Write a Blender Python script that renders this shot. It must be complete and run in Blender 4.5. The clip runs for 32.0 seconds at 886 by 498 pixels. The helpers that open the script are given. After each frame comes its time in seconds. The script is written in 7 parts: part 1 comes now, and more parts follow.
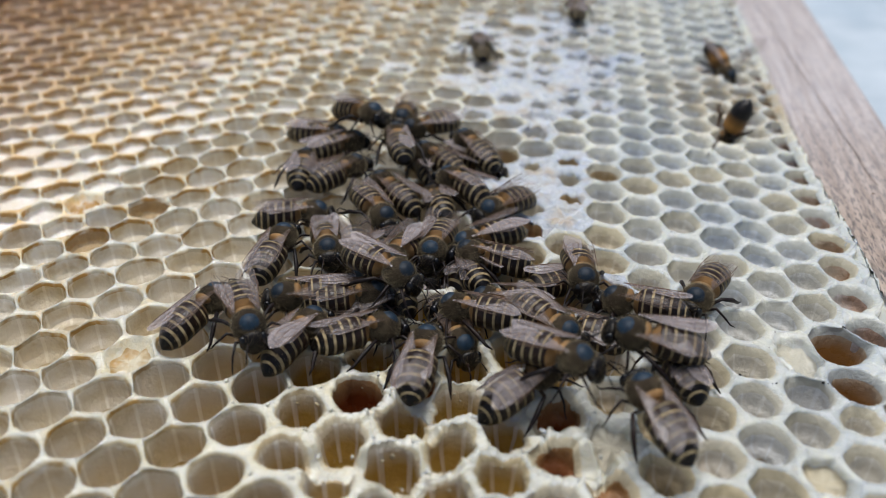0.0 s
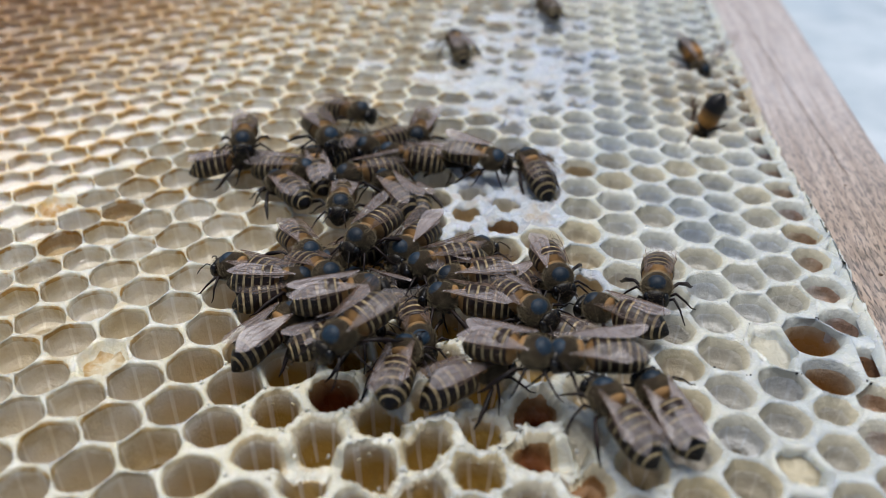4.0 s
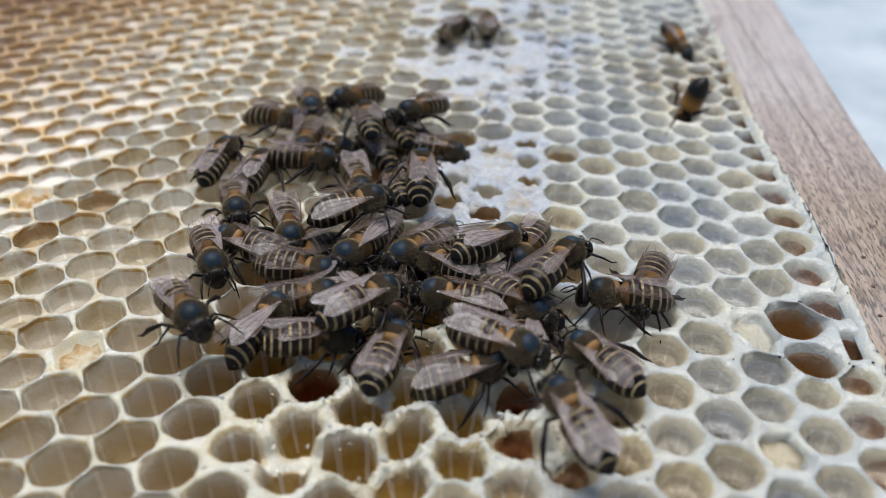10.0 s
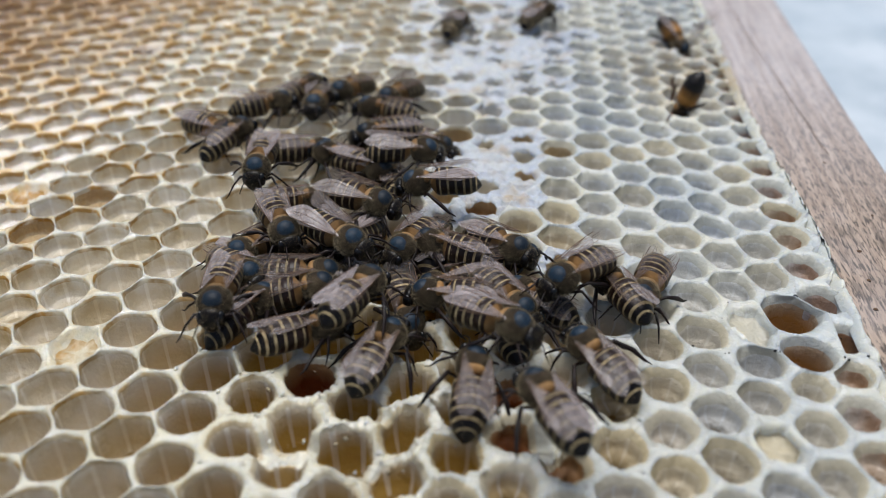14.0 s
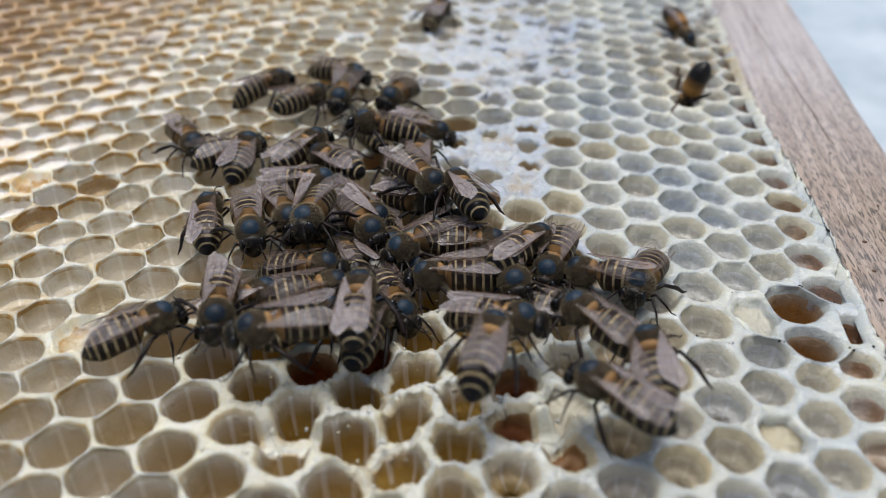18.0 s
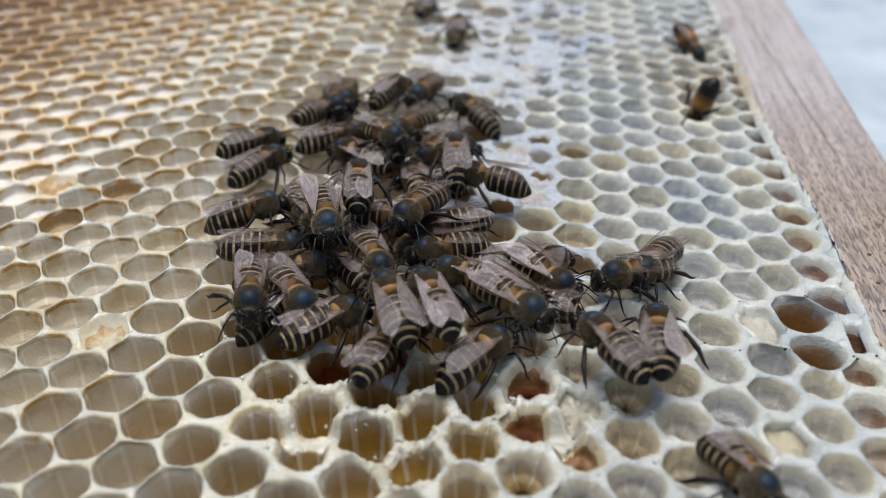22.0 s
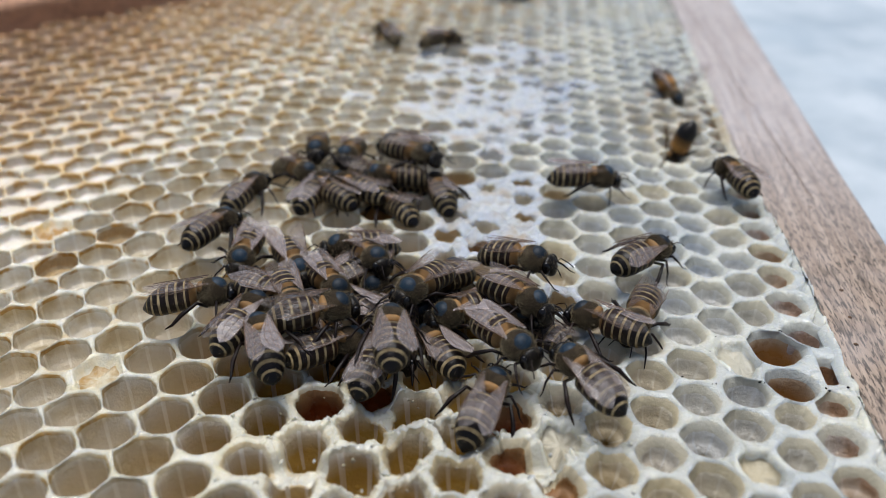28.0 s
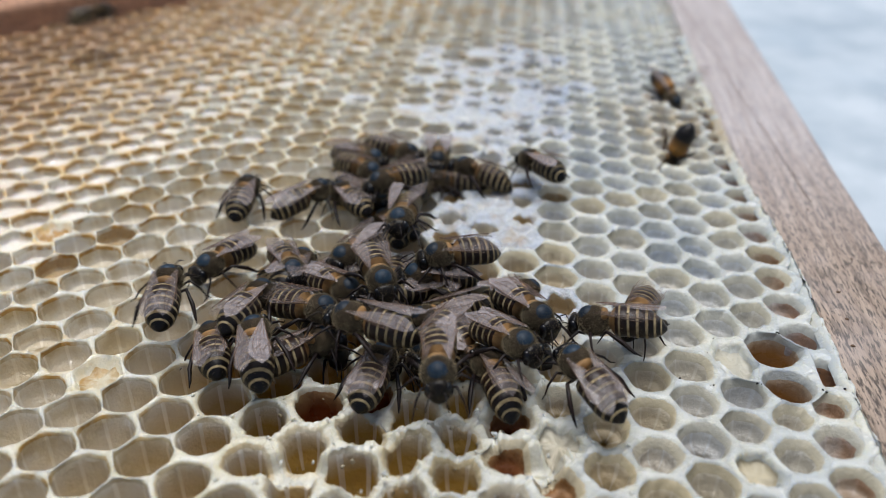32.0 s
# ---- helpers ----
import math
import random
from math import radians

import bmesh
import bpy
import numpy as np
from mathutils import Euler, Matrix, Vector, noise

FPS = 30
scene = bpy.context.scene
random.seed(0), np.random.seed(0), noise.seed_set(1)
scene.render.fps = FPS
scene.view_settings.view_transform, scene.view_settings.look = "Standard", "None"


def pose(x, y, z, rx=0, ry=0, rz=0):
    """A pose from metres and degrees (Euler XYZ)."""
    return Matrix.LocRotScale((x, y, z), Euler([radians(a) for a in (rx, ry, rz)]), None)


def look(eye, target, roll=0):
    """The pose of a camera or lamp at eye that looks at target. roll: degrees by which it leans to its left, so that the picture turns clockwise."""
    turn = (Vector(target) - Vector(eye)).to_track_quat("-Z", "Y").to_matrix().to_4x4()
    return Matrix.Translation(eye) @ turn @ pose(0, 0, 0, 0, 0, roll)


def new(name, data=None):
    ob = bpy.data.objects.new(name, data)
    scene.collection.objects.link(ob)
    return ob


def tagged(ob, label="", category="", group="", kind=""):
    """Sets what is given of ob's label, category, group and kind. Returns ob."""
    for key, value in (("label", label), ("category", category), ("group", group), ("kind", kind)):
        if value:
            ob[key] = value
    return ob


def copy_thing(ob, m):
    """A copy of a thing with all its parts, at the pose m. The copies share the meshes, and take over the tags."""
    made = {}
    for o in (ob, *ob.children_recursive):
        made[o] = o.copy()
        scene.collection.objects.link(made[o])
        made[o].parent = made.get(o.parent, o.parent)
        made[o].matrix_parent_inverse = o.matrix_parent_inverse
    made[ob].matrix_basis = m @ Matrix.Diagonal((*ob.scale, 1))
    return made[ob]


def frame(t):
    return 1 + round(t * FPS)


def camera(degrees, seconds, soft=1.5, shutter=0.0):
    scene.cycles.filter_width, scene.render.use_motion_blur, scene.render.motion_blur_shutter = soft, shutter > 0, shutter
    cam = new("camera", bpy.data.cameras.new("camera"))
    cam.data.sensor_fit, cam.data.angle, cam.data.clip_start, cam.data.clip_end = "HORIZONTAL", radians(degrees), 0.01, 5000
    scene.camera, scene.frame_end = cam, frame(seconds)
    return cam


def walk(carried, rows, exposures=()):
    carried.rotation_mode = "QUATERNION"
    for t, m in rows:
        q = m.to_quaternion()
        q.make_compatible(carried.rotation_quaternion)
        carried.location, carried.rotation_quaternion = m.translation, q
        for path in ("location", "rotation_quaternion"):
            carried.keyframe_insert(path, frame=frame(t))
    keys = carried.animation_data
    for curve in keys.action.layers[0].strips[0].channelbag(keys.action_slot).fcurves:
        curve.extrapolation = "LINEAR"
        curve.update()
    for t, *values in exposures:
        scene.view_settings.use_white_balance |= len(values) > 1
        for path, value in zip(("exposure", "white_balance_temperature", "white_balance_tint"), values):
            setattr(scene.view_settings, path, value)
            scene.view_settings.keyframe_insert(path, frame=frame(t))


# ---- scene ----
CM, MM = 0.01, 0.001

# ---- camera and its path ----
cam = camera(53.36, 32.0, soft=0.6, shutter=0.5)
cam.data.dof.use_dof = True
cam.data.dof.focus_distance = 0.082
cam.data.dof.aperture_fstop = 26.0
walk(cam, [
    (0, pose(0.00465, -0.06829, 0.04981, 56.541, -0.098, 7.865)),
    (0.5, pose(0.00465, -0.06816, 0.04971, 56.553, -0.033, 7.758)),
    (1, pose(0.00476, -0.06842, 0.04989, 56.641, 0.034, 7.599)),
    (1.5, pose(0.00498, -0.06860, 0.05007, 56.799, 0.069, 7.314)),
    (2, pose(0.00519, -0.06843, 0.05002, 56.863, 0.069, 6.959)),
    (2.5, pose(0.00533, -0.06821, 0.04988, 56.758, 0.049, 6.667)),
    (3, pose(0.00537, -0.06808, 0.04977, 56.573, 0.032, 6.514)),
    (3.5, pose(0.00537, -0.06814, 0.04973, 56.415, 0.037, 6.501)),
    (5.5, pose(0.00567, -0.06823, 0.04977, 56.450, 0.166, 6.309)),
    (6, pose(0.00563, -0.06812, 0.04964, 56.365, 0.164, 6.215)),
    (6.5, pose(0.00568, -0.06802, 0.04953, 56.242, 0.176, 6.146)),
    (7, pose(0.00575, -0.06788, 0.04946, 56.098, 0.193, 6.066)),
    (7.5, pose(0.00578, -0.06776, 0.04942, 55.977, 0.188, 5.968)),
    (8, pose(0.00582, -0.06776, 0.04942, 55.903, 0.177, 5.882)),
    (8.5, pose(0.00591, -0.06774, 0.04938, 55.857, 0.185, 5.801)),
    (9, pose(0.00599, -0.06769, 0.04933, 55.807, 0.192, 5.704)),
    (9.5, pose(0.00607, -0.06762, 0.04927, 55.748, 0.194, 5.612)),
    (10, pose(0.00613, -0.06752, 0.04917, 55.688, 0.187, 5.536)),
    (10.5, pose(0.00614, -0.06742, 0.04910, 55.596, 0.166, 5.459)),
    (11, pose(0.00616, -0.06735, 0.04905, 55.507, 0.162, 5.399)),
    (11.5, pose(0.00624, -0.06739, 0.04902, 55.492, 0.179, 5.384)),
    (12, pose(0.00627, -0.06752, 0.04904, 55.512, 0.192, 5.389)),
    (12.5, pose(0.00627, -0.06760, 0.04907, 55.516, 0.201, 5.396)),
    (13, pose(0.00628, -0.06761, 0.04909, 55.496, 0.208, 5.404)),
    (13.5, pose(0.00630, -0.06762, 0.04907, 55.480, 0.212, 5.397)),
    (14, pose(0.00634, -0.06762, 0.04900, 55.486, 0.213, 5.383)),
    (14.5, pose(0.00637, -0.06754, 0.04891, 55.474, 0.183, 5.368)),
    (16.5, pose(0.00638, -0.06728, 0.04874, 55.092, 0.172, 5.378)),
    (17, pose(0.00640, -0.06737, 0.04869, 55.017, 0.189, 5.494)),
    (17.5, pose(0.00638, -0.06747, 0.04862, 54.997, 0.213, 5.604)),
    (18, pose(0.00640, -0.06760, 0.04863, 54.996, 0.239, 5.686)),
    (18.5, pose(0.00645, -0.06768, 0.04868, 54.967, 0.266, 5.717)),
    (19, pose(0.00648, -0.06767, 0.04869, 54.927, 0.262, 5.700)),
    (19.5, pose(0.00646, -0.06761, 0.04863, 54.871, 0.208, 5.711)),
    (20, pose(0.00636, -0.06766, 0.04859, 54.805, 0.103, 5.785)),
    (20.5, pose(0.00607, -0.06790, 0.04861, 54.731, -0.042, 5.908)),
    (21, pose(0.00578, -0.06770, 0.04828, 54.704, -0.150, 6.216)),
    (21.5, pose(0.00533, -0.06814, 0.04820, 55.047, -0.217, 6.425)),
    (22, pose(0.00567, -0.06988, 0.04955, 55.740, -0.277, 6.439)),
    (22.5, pose(0.00613, -0.07074, 0.05016, 56.681, -0.206, 6.343)),
    (23, pose(0.00619, -0.07111, 0.05032, 57.368, -0.215, 6.178)),
    (23.5, pose(0.00627, -0.07106, 0.05028, 57.612, -0.293, 5.963)),
    (24, pose(0.00632, -0.07099, 0.05018, 57.700, -0.339, 5.858)),
    (24.5, pose(0.00633, -0.07105, 0.05015, 57.693, -0.368, 5.905)),
    (25, pose(0.00622, -0.07110, 0.05006, 57.661, -0.382, 6.046)),
    (25.5, pose(0.00605, -0.07080, 0.04981, 57.547, -0.408, 6.201)),
    (27.5, pose(0.00663, -0.07198, 0.05064, 58.438, -0.144, 5.705)),
    (28, pose(0.00672, -0.07225, 0.05071, 58.582, -0.078, 5.785)),
    (28.5, pose(0.00675, -0.07233, 0.05072, 58.629, -0.022, 5.844)),
    (29, pose(0.00676, -0.07233, 0.05065, 58.644, 0.017, 5.865)),
    (29.5, pose(0.00681, -0.07240, 0.05068, 58.655, 0.014, 5.844)),
    (30, pose(0.00686, -0.07249, 0.05080, 58.655, -0.009, 5.801)),
    (30.5, pose(0.00686, -0.07249, 0.05078, 58.690, -0.044, 5.757)),
    (31, pose(0.00682, -0.07245, 0.05068, 58.730, -0.074, 5.733)),
    (31.5, pose(0.00681, -0.07249, 0.05073, 58.729, -0.084, 5.745)),
    (32, pose(0.00678, -0.07256, 0.05089, 58.712, -0.138, 5.758)),
])

# ---- world, sun, exposure ----
SUN_ELEVATION, SUN_AZIMUTH = 82.0, 340.0
world = bpy.data.worlds.new("sky")
scene.world = world
world.use_nodes = True
sky = world.node_tree.nodes.new("ShaderNodeTexSky")
sky.sky_type, sky.sun_disc = "NISHITA", False
sky.sun_elevation, sky.sun_rotation = radians(SUN_ELEVATION), radians(SUN_AZIMUTH)
sky.air_density, sky.dust_density = 1.0, 3.0
background = world.node_tree.nodes["Background"]
background.inputs["Strength"].default_value = 0.076
world.node_tree.links.new(sky.outputs[0], background.inputs["Color"])
sun = new("sun", bpy.data.lights.new("sun", "SUN"))
sun.data.energy, sun.data.angle, sun.data.color = 2.5, radians(40), (0.985, 0.99, 1.0)
sun.matrix_world = look((math.sin(radians(SUN_AZIMUTH)) * 2, math.cos(radians(SUN_AZIMUTH)) * 2,
                         2 * math.tan(radians(SUN_ELEVATION))), (0, 0, 0))
scene.view_settings.exposure = 0.55


# ---- materials ----
def shader(name, rough=0.5, metal=0.0, colour=(0.5, 0.5, 0.5)):
    m = bpy.data.materials.new(name)
    m.use_nodes = True
    b = m.node_tree.nodes["Principled BSDF"]
    b.inputs["Base Color"].default_value = (*colour, 1)
    b.inputs["Roughness"].default_value = rough
    b.inputs["Metallic"].default_value = metal
    return m, m.node_tree, b


def node(tree, kind, **values):
    n = tree.nodes.new(kind)
    for key, value in values.items():
        n.inputs[key.replace("_", " ")].default_value = value
    return n


def noise_at(tree, where, scale, detail=4.0, rough=0.55):
    n = node(tree, "ShaderNodeTexNoise", Scale=scale, Detail=detail, Roughness=rough)
    tree.links.new(where, n.inputs["Vector"])
    return n.outputs["Fac"]


def span(tree, value, lo, hi, a=0.0, b=1.0):
    n = node(tree, "ShaderNodeMapRange")
    for k, v in zip((1, 2, 3, 4), (lo, hi, a, b)):
        n.inputs[k].default_value = v
    tree.links.new(value, n.inputs[0])
    return n.outputs[0]


def calc(tree, op, a, b):
    n = tree.nodes.new("ShaderNodeMath")
    n.operation = op
    for k, v in enumerate((a, b)):
        if isinstance(v, (int, float)):
            n.inputs[k].default_value = v
        else:
            tree.links.new(v, n.inputs[k])
    return n.outputs[0]


def blend(tree, fac, a, b):
    n = tree.nodes.new("ShaderNodeMix")
    n.data_type = "RGBA"
    for k, v in ((0, fac), (6, a), (7, b)):
        if isinstance(v, tuple):
            n.inputs[k].default_value = (*v, 1)
        elif isinstance(v, (int, float)):
            n.inputs[k].default_value = v
        else:
            tree.links.new(v, n.inputs[k])
    return n.outputs[2]


def bumped(tree, b, height, strength, distance):
    n = node(tree, "ShaderNodeBump", Strength=strength, Distance=distance)
    tree.links.new(height, n.inputs["Height"])
    tree.links.new(n.outputs[0], b.inputs["Normal"])


def wax(name, colour, stain, amount, rough=0.42, amber=0.0, thin=0.0, start=0.030, relief=0.8, shine=0.5, speckle=0.45, fade=False, tan=0.62, honey=0.0, mottle=0.0, sunk_shade=(0.50, 0.32, 0.075)):
    """Bees' wax: creamy, waxy, with a brown travel stain that grows towards the old far corner of the comb. honey: how
    far amber and painted shade take over with depth.
    """
    m, t, b = shader(name, rough)
    b.inputs["Specular IOR Level"].default_value = shine
    geo = t.nodes.new("ShaderNodeNewGeometry")
    xyz = t.nodes.new("ShaderNodeSeparateXYZ")
    t.links.new(geo.outputs["Position"], xyz.inputs[0])
    age = calc(t, "SUBTRACT", calc(t, "MULTIPLY", xyz.outputs[1], 0.25), xyz.outputs[0])
    n1 = noise_at(t, geo.outputs["Position"], 90, 3)
    n2 = noise_at(t, geo.outputs["Position"], 420, 4)
    n3 = noise_at(t, geo.outputs["Position"], 3000, 4, 0.65)
    old = calc(t, "ADD", age, calc(t, "MULTIPLY", calc(t, "SUBTRACT", n1, 0.5), 0.05))
    fac = calc(t, "MULTIPLY", span(t, old, start, start + 0.042), span(t, n2, 0.44, 0.62, 0.0, 1.0))
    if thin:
        # amber of honey, which also paints in the shade growing with depth
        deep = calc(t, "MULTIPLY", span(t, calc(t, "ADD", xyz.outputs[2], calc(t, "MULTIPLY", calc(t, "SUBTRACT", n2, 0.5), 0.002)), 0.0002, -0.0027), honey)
        # stronger beneath the heap of bees, whose shade is painted here too
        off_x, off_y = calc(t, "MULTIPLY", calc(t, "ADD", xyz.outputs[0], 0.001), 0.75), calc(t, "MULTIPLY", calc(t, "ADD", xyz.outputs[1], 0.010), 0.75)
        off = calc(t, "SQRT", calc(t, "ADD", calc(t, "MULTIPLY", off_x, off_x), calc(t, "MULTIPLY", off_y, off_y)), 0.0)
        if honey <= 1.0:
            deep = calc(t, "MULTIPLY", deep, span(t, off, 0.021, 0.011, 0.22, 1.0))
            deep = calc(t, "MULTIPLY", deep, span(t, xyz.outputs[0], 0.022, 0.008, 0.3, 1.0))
    if fade:
        fac = calc(t, "MULTIPLY", fac, span(t, xyz.outputs[2], -0.0019, -0.0006))
    fac = calc(t, "MINIMUM", calc(t, "MULTIPLY", fac, amount), 1.0)
    base = blend(t, span(t, n2, 0.35, 0.65), colour, tuple(c * k for c, k in zip(colour, (0.93, 0.90, 0.80) if thin else (0.88, 0.85, 0.74))))
    # bluer wax to the right, also darkened to balance the light across it
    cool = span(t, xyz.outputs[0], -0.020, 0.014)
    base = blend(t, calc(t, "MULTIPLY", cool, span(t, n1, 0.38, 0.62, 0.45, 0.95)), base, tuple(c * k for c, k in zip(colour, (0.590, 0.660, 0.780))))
    base = blend(t, span(t, n3, 0.42, 0.62, 0.0, speckle), base, tuple(c * k for c, k in zip(colour, (0.70, 0.70, 0.66))))
    if thin:
        own = t.nodes.new("ShaderNodeObjectInfo")
        base = blend(t, calc(t, "MULTIPLY", calc(t, "POWER", own.outputs["Random"], 1.7), 0.6), base, tuple(c * k for c, k in zip(colour, (0.80, 0.68, 0.44))))
    base = blend(t, fac, base, stain)
    if mottle:
        base = blend(t, calc(t, "MULTIPLY", span(t, noise_at(t, geo.outputs["Position"], 230, 4, 0.6), 0.50, 0.66), mottle), base, (0.36, 0.28, 0.18))
    far = t.nodes.new("ShaderNodeVectorMath")
    far.operation = "DISTANCE"
    t.links.new(geo.outputs["Position"], far.inputs[0])
    far.inputs[1].default_value = (0.031, 0.050, 0.0)
    grime = calc(t, "MULTIPLY", span(t, far.outputs["Value"], 0.017, 0.003), span(t, n2, 0.42, 0.6, 0.15, 0.8))
    base = blend(t, grime, base, (0.34, 0.24, 0.11))
    base = blend(t, calc(t, "MULTIPLY", span(t, old, 0.050, 0.078), tan), base, (0.50, 0.30, 0.14))
    base = blend(t, calc(t, "MULTIPLY", span(t, old, 0.074, 0.100), 0.6), base, (0.28, 0.14, 0.065))
    if amber:
        across = calc(t, "MULTIPLY", calc(t, "ADD", xyz.outputs[0], 0.006), 0.62)
        along = calc(t, "ADD", xyz.outputs[1], 0.025)
        away = calc(t, "SQRT", calc(t, "ADD", calc(t, "MULTIPLY", across, across), calc(t, "MULTIPLY", along, along)), 0.0)
        wet = calc(t, "MULTIPLY", span(t, away, 0.032, 0.012), amber)
        base = blend(t, calc(t, "MULTIPLY", wet, span(t, n1, 0.3, 0.6, 0.5, 1.0)), base, (0.41, 0.275, 0.08))
        olive = calc(t, "MULTIPLY", span(t, n2, 0.50, 0.66), 0.2)
        base = blend(t, calc(t, "MULTIPLY", olive, span(t, xyz.outputs[0], 0.012, -0.002)), base, (0.48, 0.38, 0.19))
        edge = 0.75 if fade else 0.5 if amber > 0.6 else 0.0
        spot = t.nodes.new("ShaderNodeVectorMath")
        spot.operation = "DISTANCE"
        t.links.new(geo.outputs["Position"], spot.inputs[0])
        spot.inputs[1].default_value = (0.0332, -0.0062, -0.002)
        base = blend(t, calc(t, "MULTIPLY", span(t, spot.outputs["Value"], 0.0042, 0.0018), edge), base, (0.36, 0.17, 0.05))
        rim = span(t, calc(t, "ADD", xyz.outputs[0], calc(t, "MULTIPLY", calc(t, "SUBTRACT", n2, 0.5), 0.005)), 0.0322, 0.0352)
        base = blend(t, calc(t, "MULTIPLY", rim, edge), base, (0.36, 0.15, 0.04))
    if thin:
        base = blend(t, deep, base, sunk_shade)
    t.links.new(base, b.inputs["Base Color"])
    if thin:
        soft = t.nodes.new("ShaderNodeBsdfTranslucent")
        mix = t.nodes.new("ShaderNodeMixShader")
        mix.inputs[0].default_value = thin
        t.links.new(base, soft.inputs["Color"])
        t.links.new(b.outputs[0], mix.inputs[1])
        t.links.new(soft.outputs[0], mix.inputs[2])
        t.links.new(mix.outputs[0], t.nodes["Material Output"].inputs["Surface"])
    else:
        b.inputs["Subsurface Weight"].default_value = 0.5
        b.inputs["Subsurface Radius"].default_value = (0.0016, 0.0013, 0.0008)
        b.inputs["Subsurface Scale"].default_value = 1.0
    gloss = calc(t, "SUBTRACT", span(t, n2, 0.3, 0.7, rough - 0.10, rough + 0.15), calc(t, "MULTIPLY", fac, 0.10))
    t.links.new(gloss, b.inputs["Roughness"])
    bumped(t, b, calc(t, "ADD", calc(t, "MULTIPLY", n2, 0.9), calc(t, "MULTIPLY", n3, 0.6)), relief, 0.0004)
    return m


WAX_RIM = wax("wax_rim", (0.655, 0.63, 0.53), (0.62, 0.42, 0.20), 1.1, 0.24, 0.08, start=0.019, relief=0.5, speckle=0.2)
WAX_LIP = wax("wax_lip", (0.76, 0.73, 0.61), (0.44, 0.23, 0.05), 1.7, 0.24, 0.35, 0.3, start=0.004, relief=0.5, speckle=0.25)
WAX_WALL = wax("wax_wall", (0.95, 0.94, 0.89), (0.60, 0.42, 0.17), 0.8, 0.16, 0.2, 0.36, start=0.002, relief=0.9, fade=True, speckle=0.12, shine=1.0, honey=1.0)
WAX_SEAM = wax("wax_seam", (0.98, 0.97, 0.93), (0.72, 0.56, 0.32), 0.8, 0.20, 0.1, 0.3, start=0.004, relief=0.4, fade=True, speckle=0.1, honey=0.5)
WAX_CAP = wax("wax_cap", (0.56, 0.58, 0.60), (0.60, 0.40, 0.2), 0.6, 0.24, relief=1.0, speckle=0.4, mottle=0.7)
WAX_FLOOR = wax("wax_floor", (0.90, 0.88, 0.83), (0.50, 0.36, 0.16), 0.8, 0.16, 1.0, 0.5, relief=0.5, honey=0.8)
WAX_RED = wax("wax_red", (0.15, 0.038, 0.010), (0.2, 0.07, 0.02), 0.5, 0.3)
WAX_RUST = wax("wax_rust", (0.56, 0.37, 0.18), (0.3, 0.12, 0.03), 0.5, 0.25, thin=0.35, relief=0.6, honey=1.0, sunk_shade=(0.20, 0.05, 0.012))
WAX_DEEP = wax("wax_deep", (0.80, 0.70, 0.52), (0.3, 0.2, 0.1), 0.5, 0.25, thin=0.3, relief=0.5, honey=1.05, sunk_shade=(0.38, 0.19, 0.06))
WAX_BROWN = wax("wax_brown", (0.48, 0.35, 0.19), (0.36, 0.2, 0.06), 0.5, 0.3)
# nectar kept pale, the sky's white reflection painted into its colour
NECTAR_SHEEN = wax("nectar", (0.82, 0.79, 0.74), (0.80, 0.72, 0.60), 0.7, 0.10, start=0.04, relief=1.0, shine=1.0, tan=0.25)


def wood(name, light, dark, grey=0.0):
    m, t, b = shader(name, 0.62)
    geo = t.nodes.new("ShaderNodeTexCoord")
    fields = []
    for along in (0.16, 0.035):
        stretch = t.nodes.new("ShaderNodeMapping")
        stretch.inputs["Scale"].default_value = (1.0, along, 1.0)
        stretch.inputs["Rotation"].default_value = (0, 0, radians(7))
        t.links.new(geo.outputs["Object"], stretch.inputs[0])
        fields.append(stretch.outputs[0])
    speck = noise_at(t, fields[0], 4200, 4, 0.65)
    grain = noise_at(t, fields[1], 1700, 5, 0.65)
    streak = noise_at(t, fields[0], 1500, 4)
    patch = noise_at(t, geo.outputs["Object"], 90, 3)
    c = blend(t, span(t, grain, 0.35, 0.65), light, dark)
    c = blend(t, span(t, streak, 0.52, 0.64, 0.0, 0.65), c, tuple(0.35 * v for v in dark))
    c = blend(t, span(t, speck, 0.51, 0.59, 0.0, 0.9), c, tuple(0.2 * v for v in dark))
    where = t.nodes.new("ShaderNodeSeparateXYZ")
    t.links.new(geo.outputs["Object"], where.inputs[0])
    bleach = calc(t, "MULTIPLY", span(t, where.outputs[1], 0.010, 0.050), span(t, grain, 0.38, 0.6, 1.25, 0.75))
    bleach = calc(t, "MAXIMUM", span(t, patch, 0.46, 0.64, 0.0, 0.3), bleach)
    c = blend(t, calc(t, "MULTIPLY", bleach, grey), c, (0.47, 0.445, 0.455))
    t.links.new(c, b.inputs["Base Color"])
    bumped(t, b, calc(t, "ADD", grain, calc(t, "MULTIPLY", speck, -0.7)), 0.6, 0.0004)
    return m


WOOD = wood("weathered_wood", (0.38, 0.295, 0.225), (0.215, 0.155, 0.115), 0.55)
WOOD_RED = wood("stained_wood", (0.56, 0.30, 0.17), (0.40, 0.20, 0.11), 0.2)

m, t, b = shader("pale_cloth", 0.8)
geo = t.nodes.new("ShaderNodeNewGeometry")
n1 = noise_at(t, geo.outputs["Position"], 60, 5)
n2 = noise_at(t, geo.outputs["Position"], 18, 3)
c = blend(t, span(t, n1, 0.3, 0.7), (0.28, 0.335, 0.38), (0.44, 0.49, 0.525))
c = blend(t, span(t, n2, 0.55, 0.75, 0.0, 0.6), c, (0.24, 0.31, 0.37))
t.links.new(c, b.inputs["Base Color"])
bumped(t, b, n1, 0.6, 0.003)
CLOTH = m


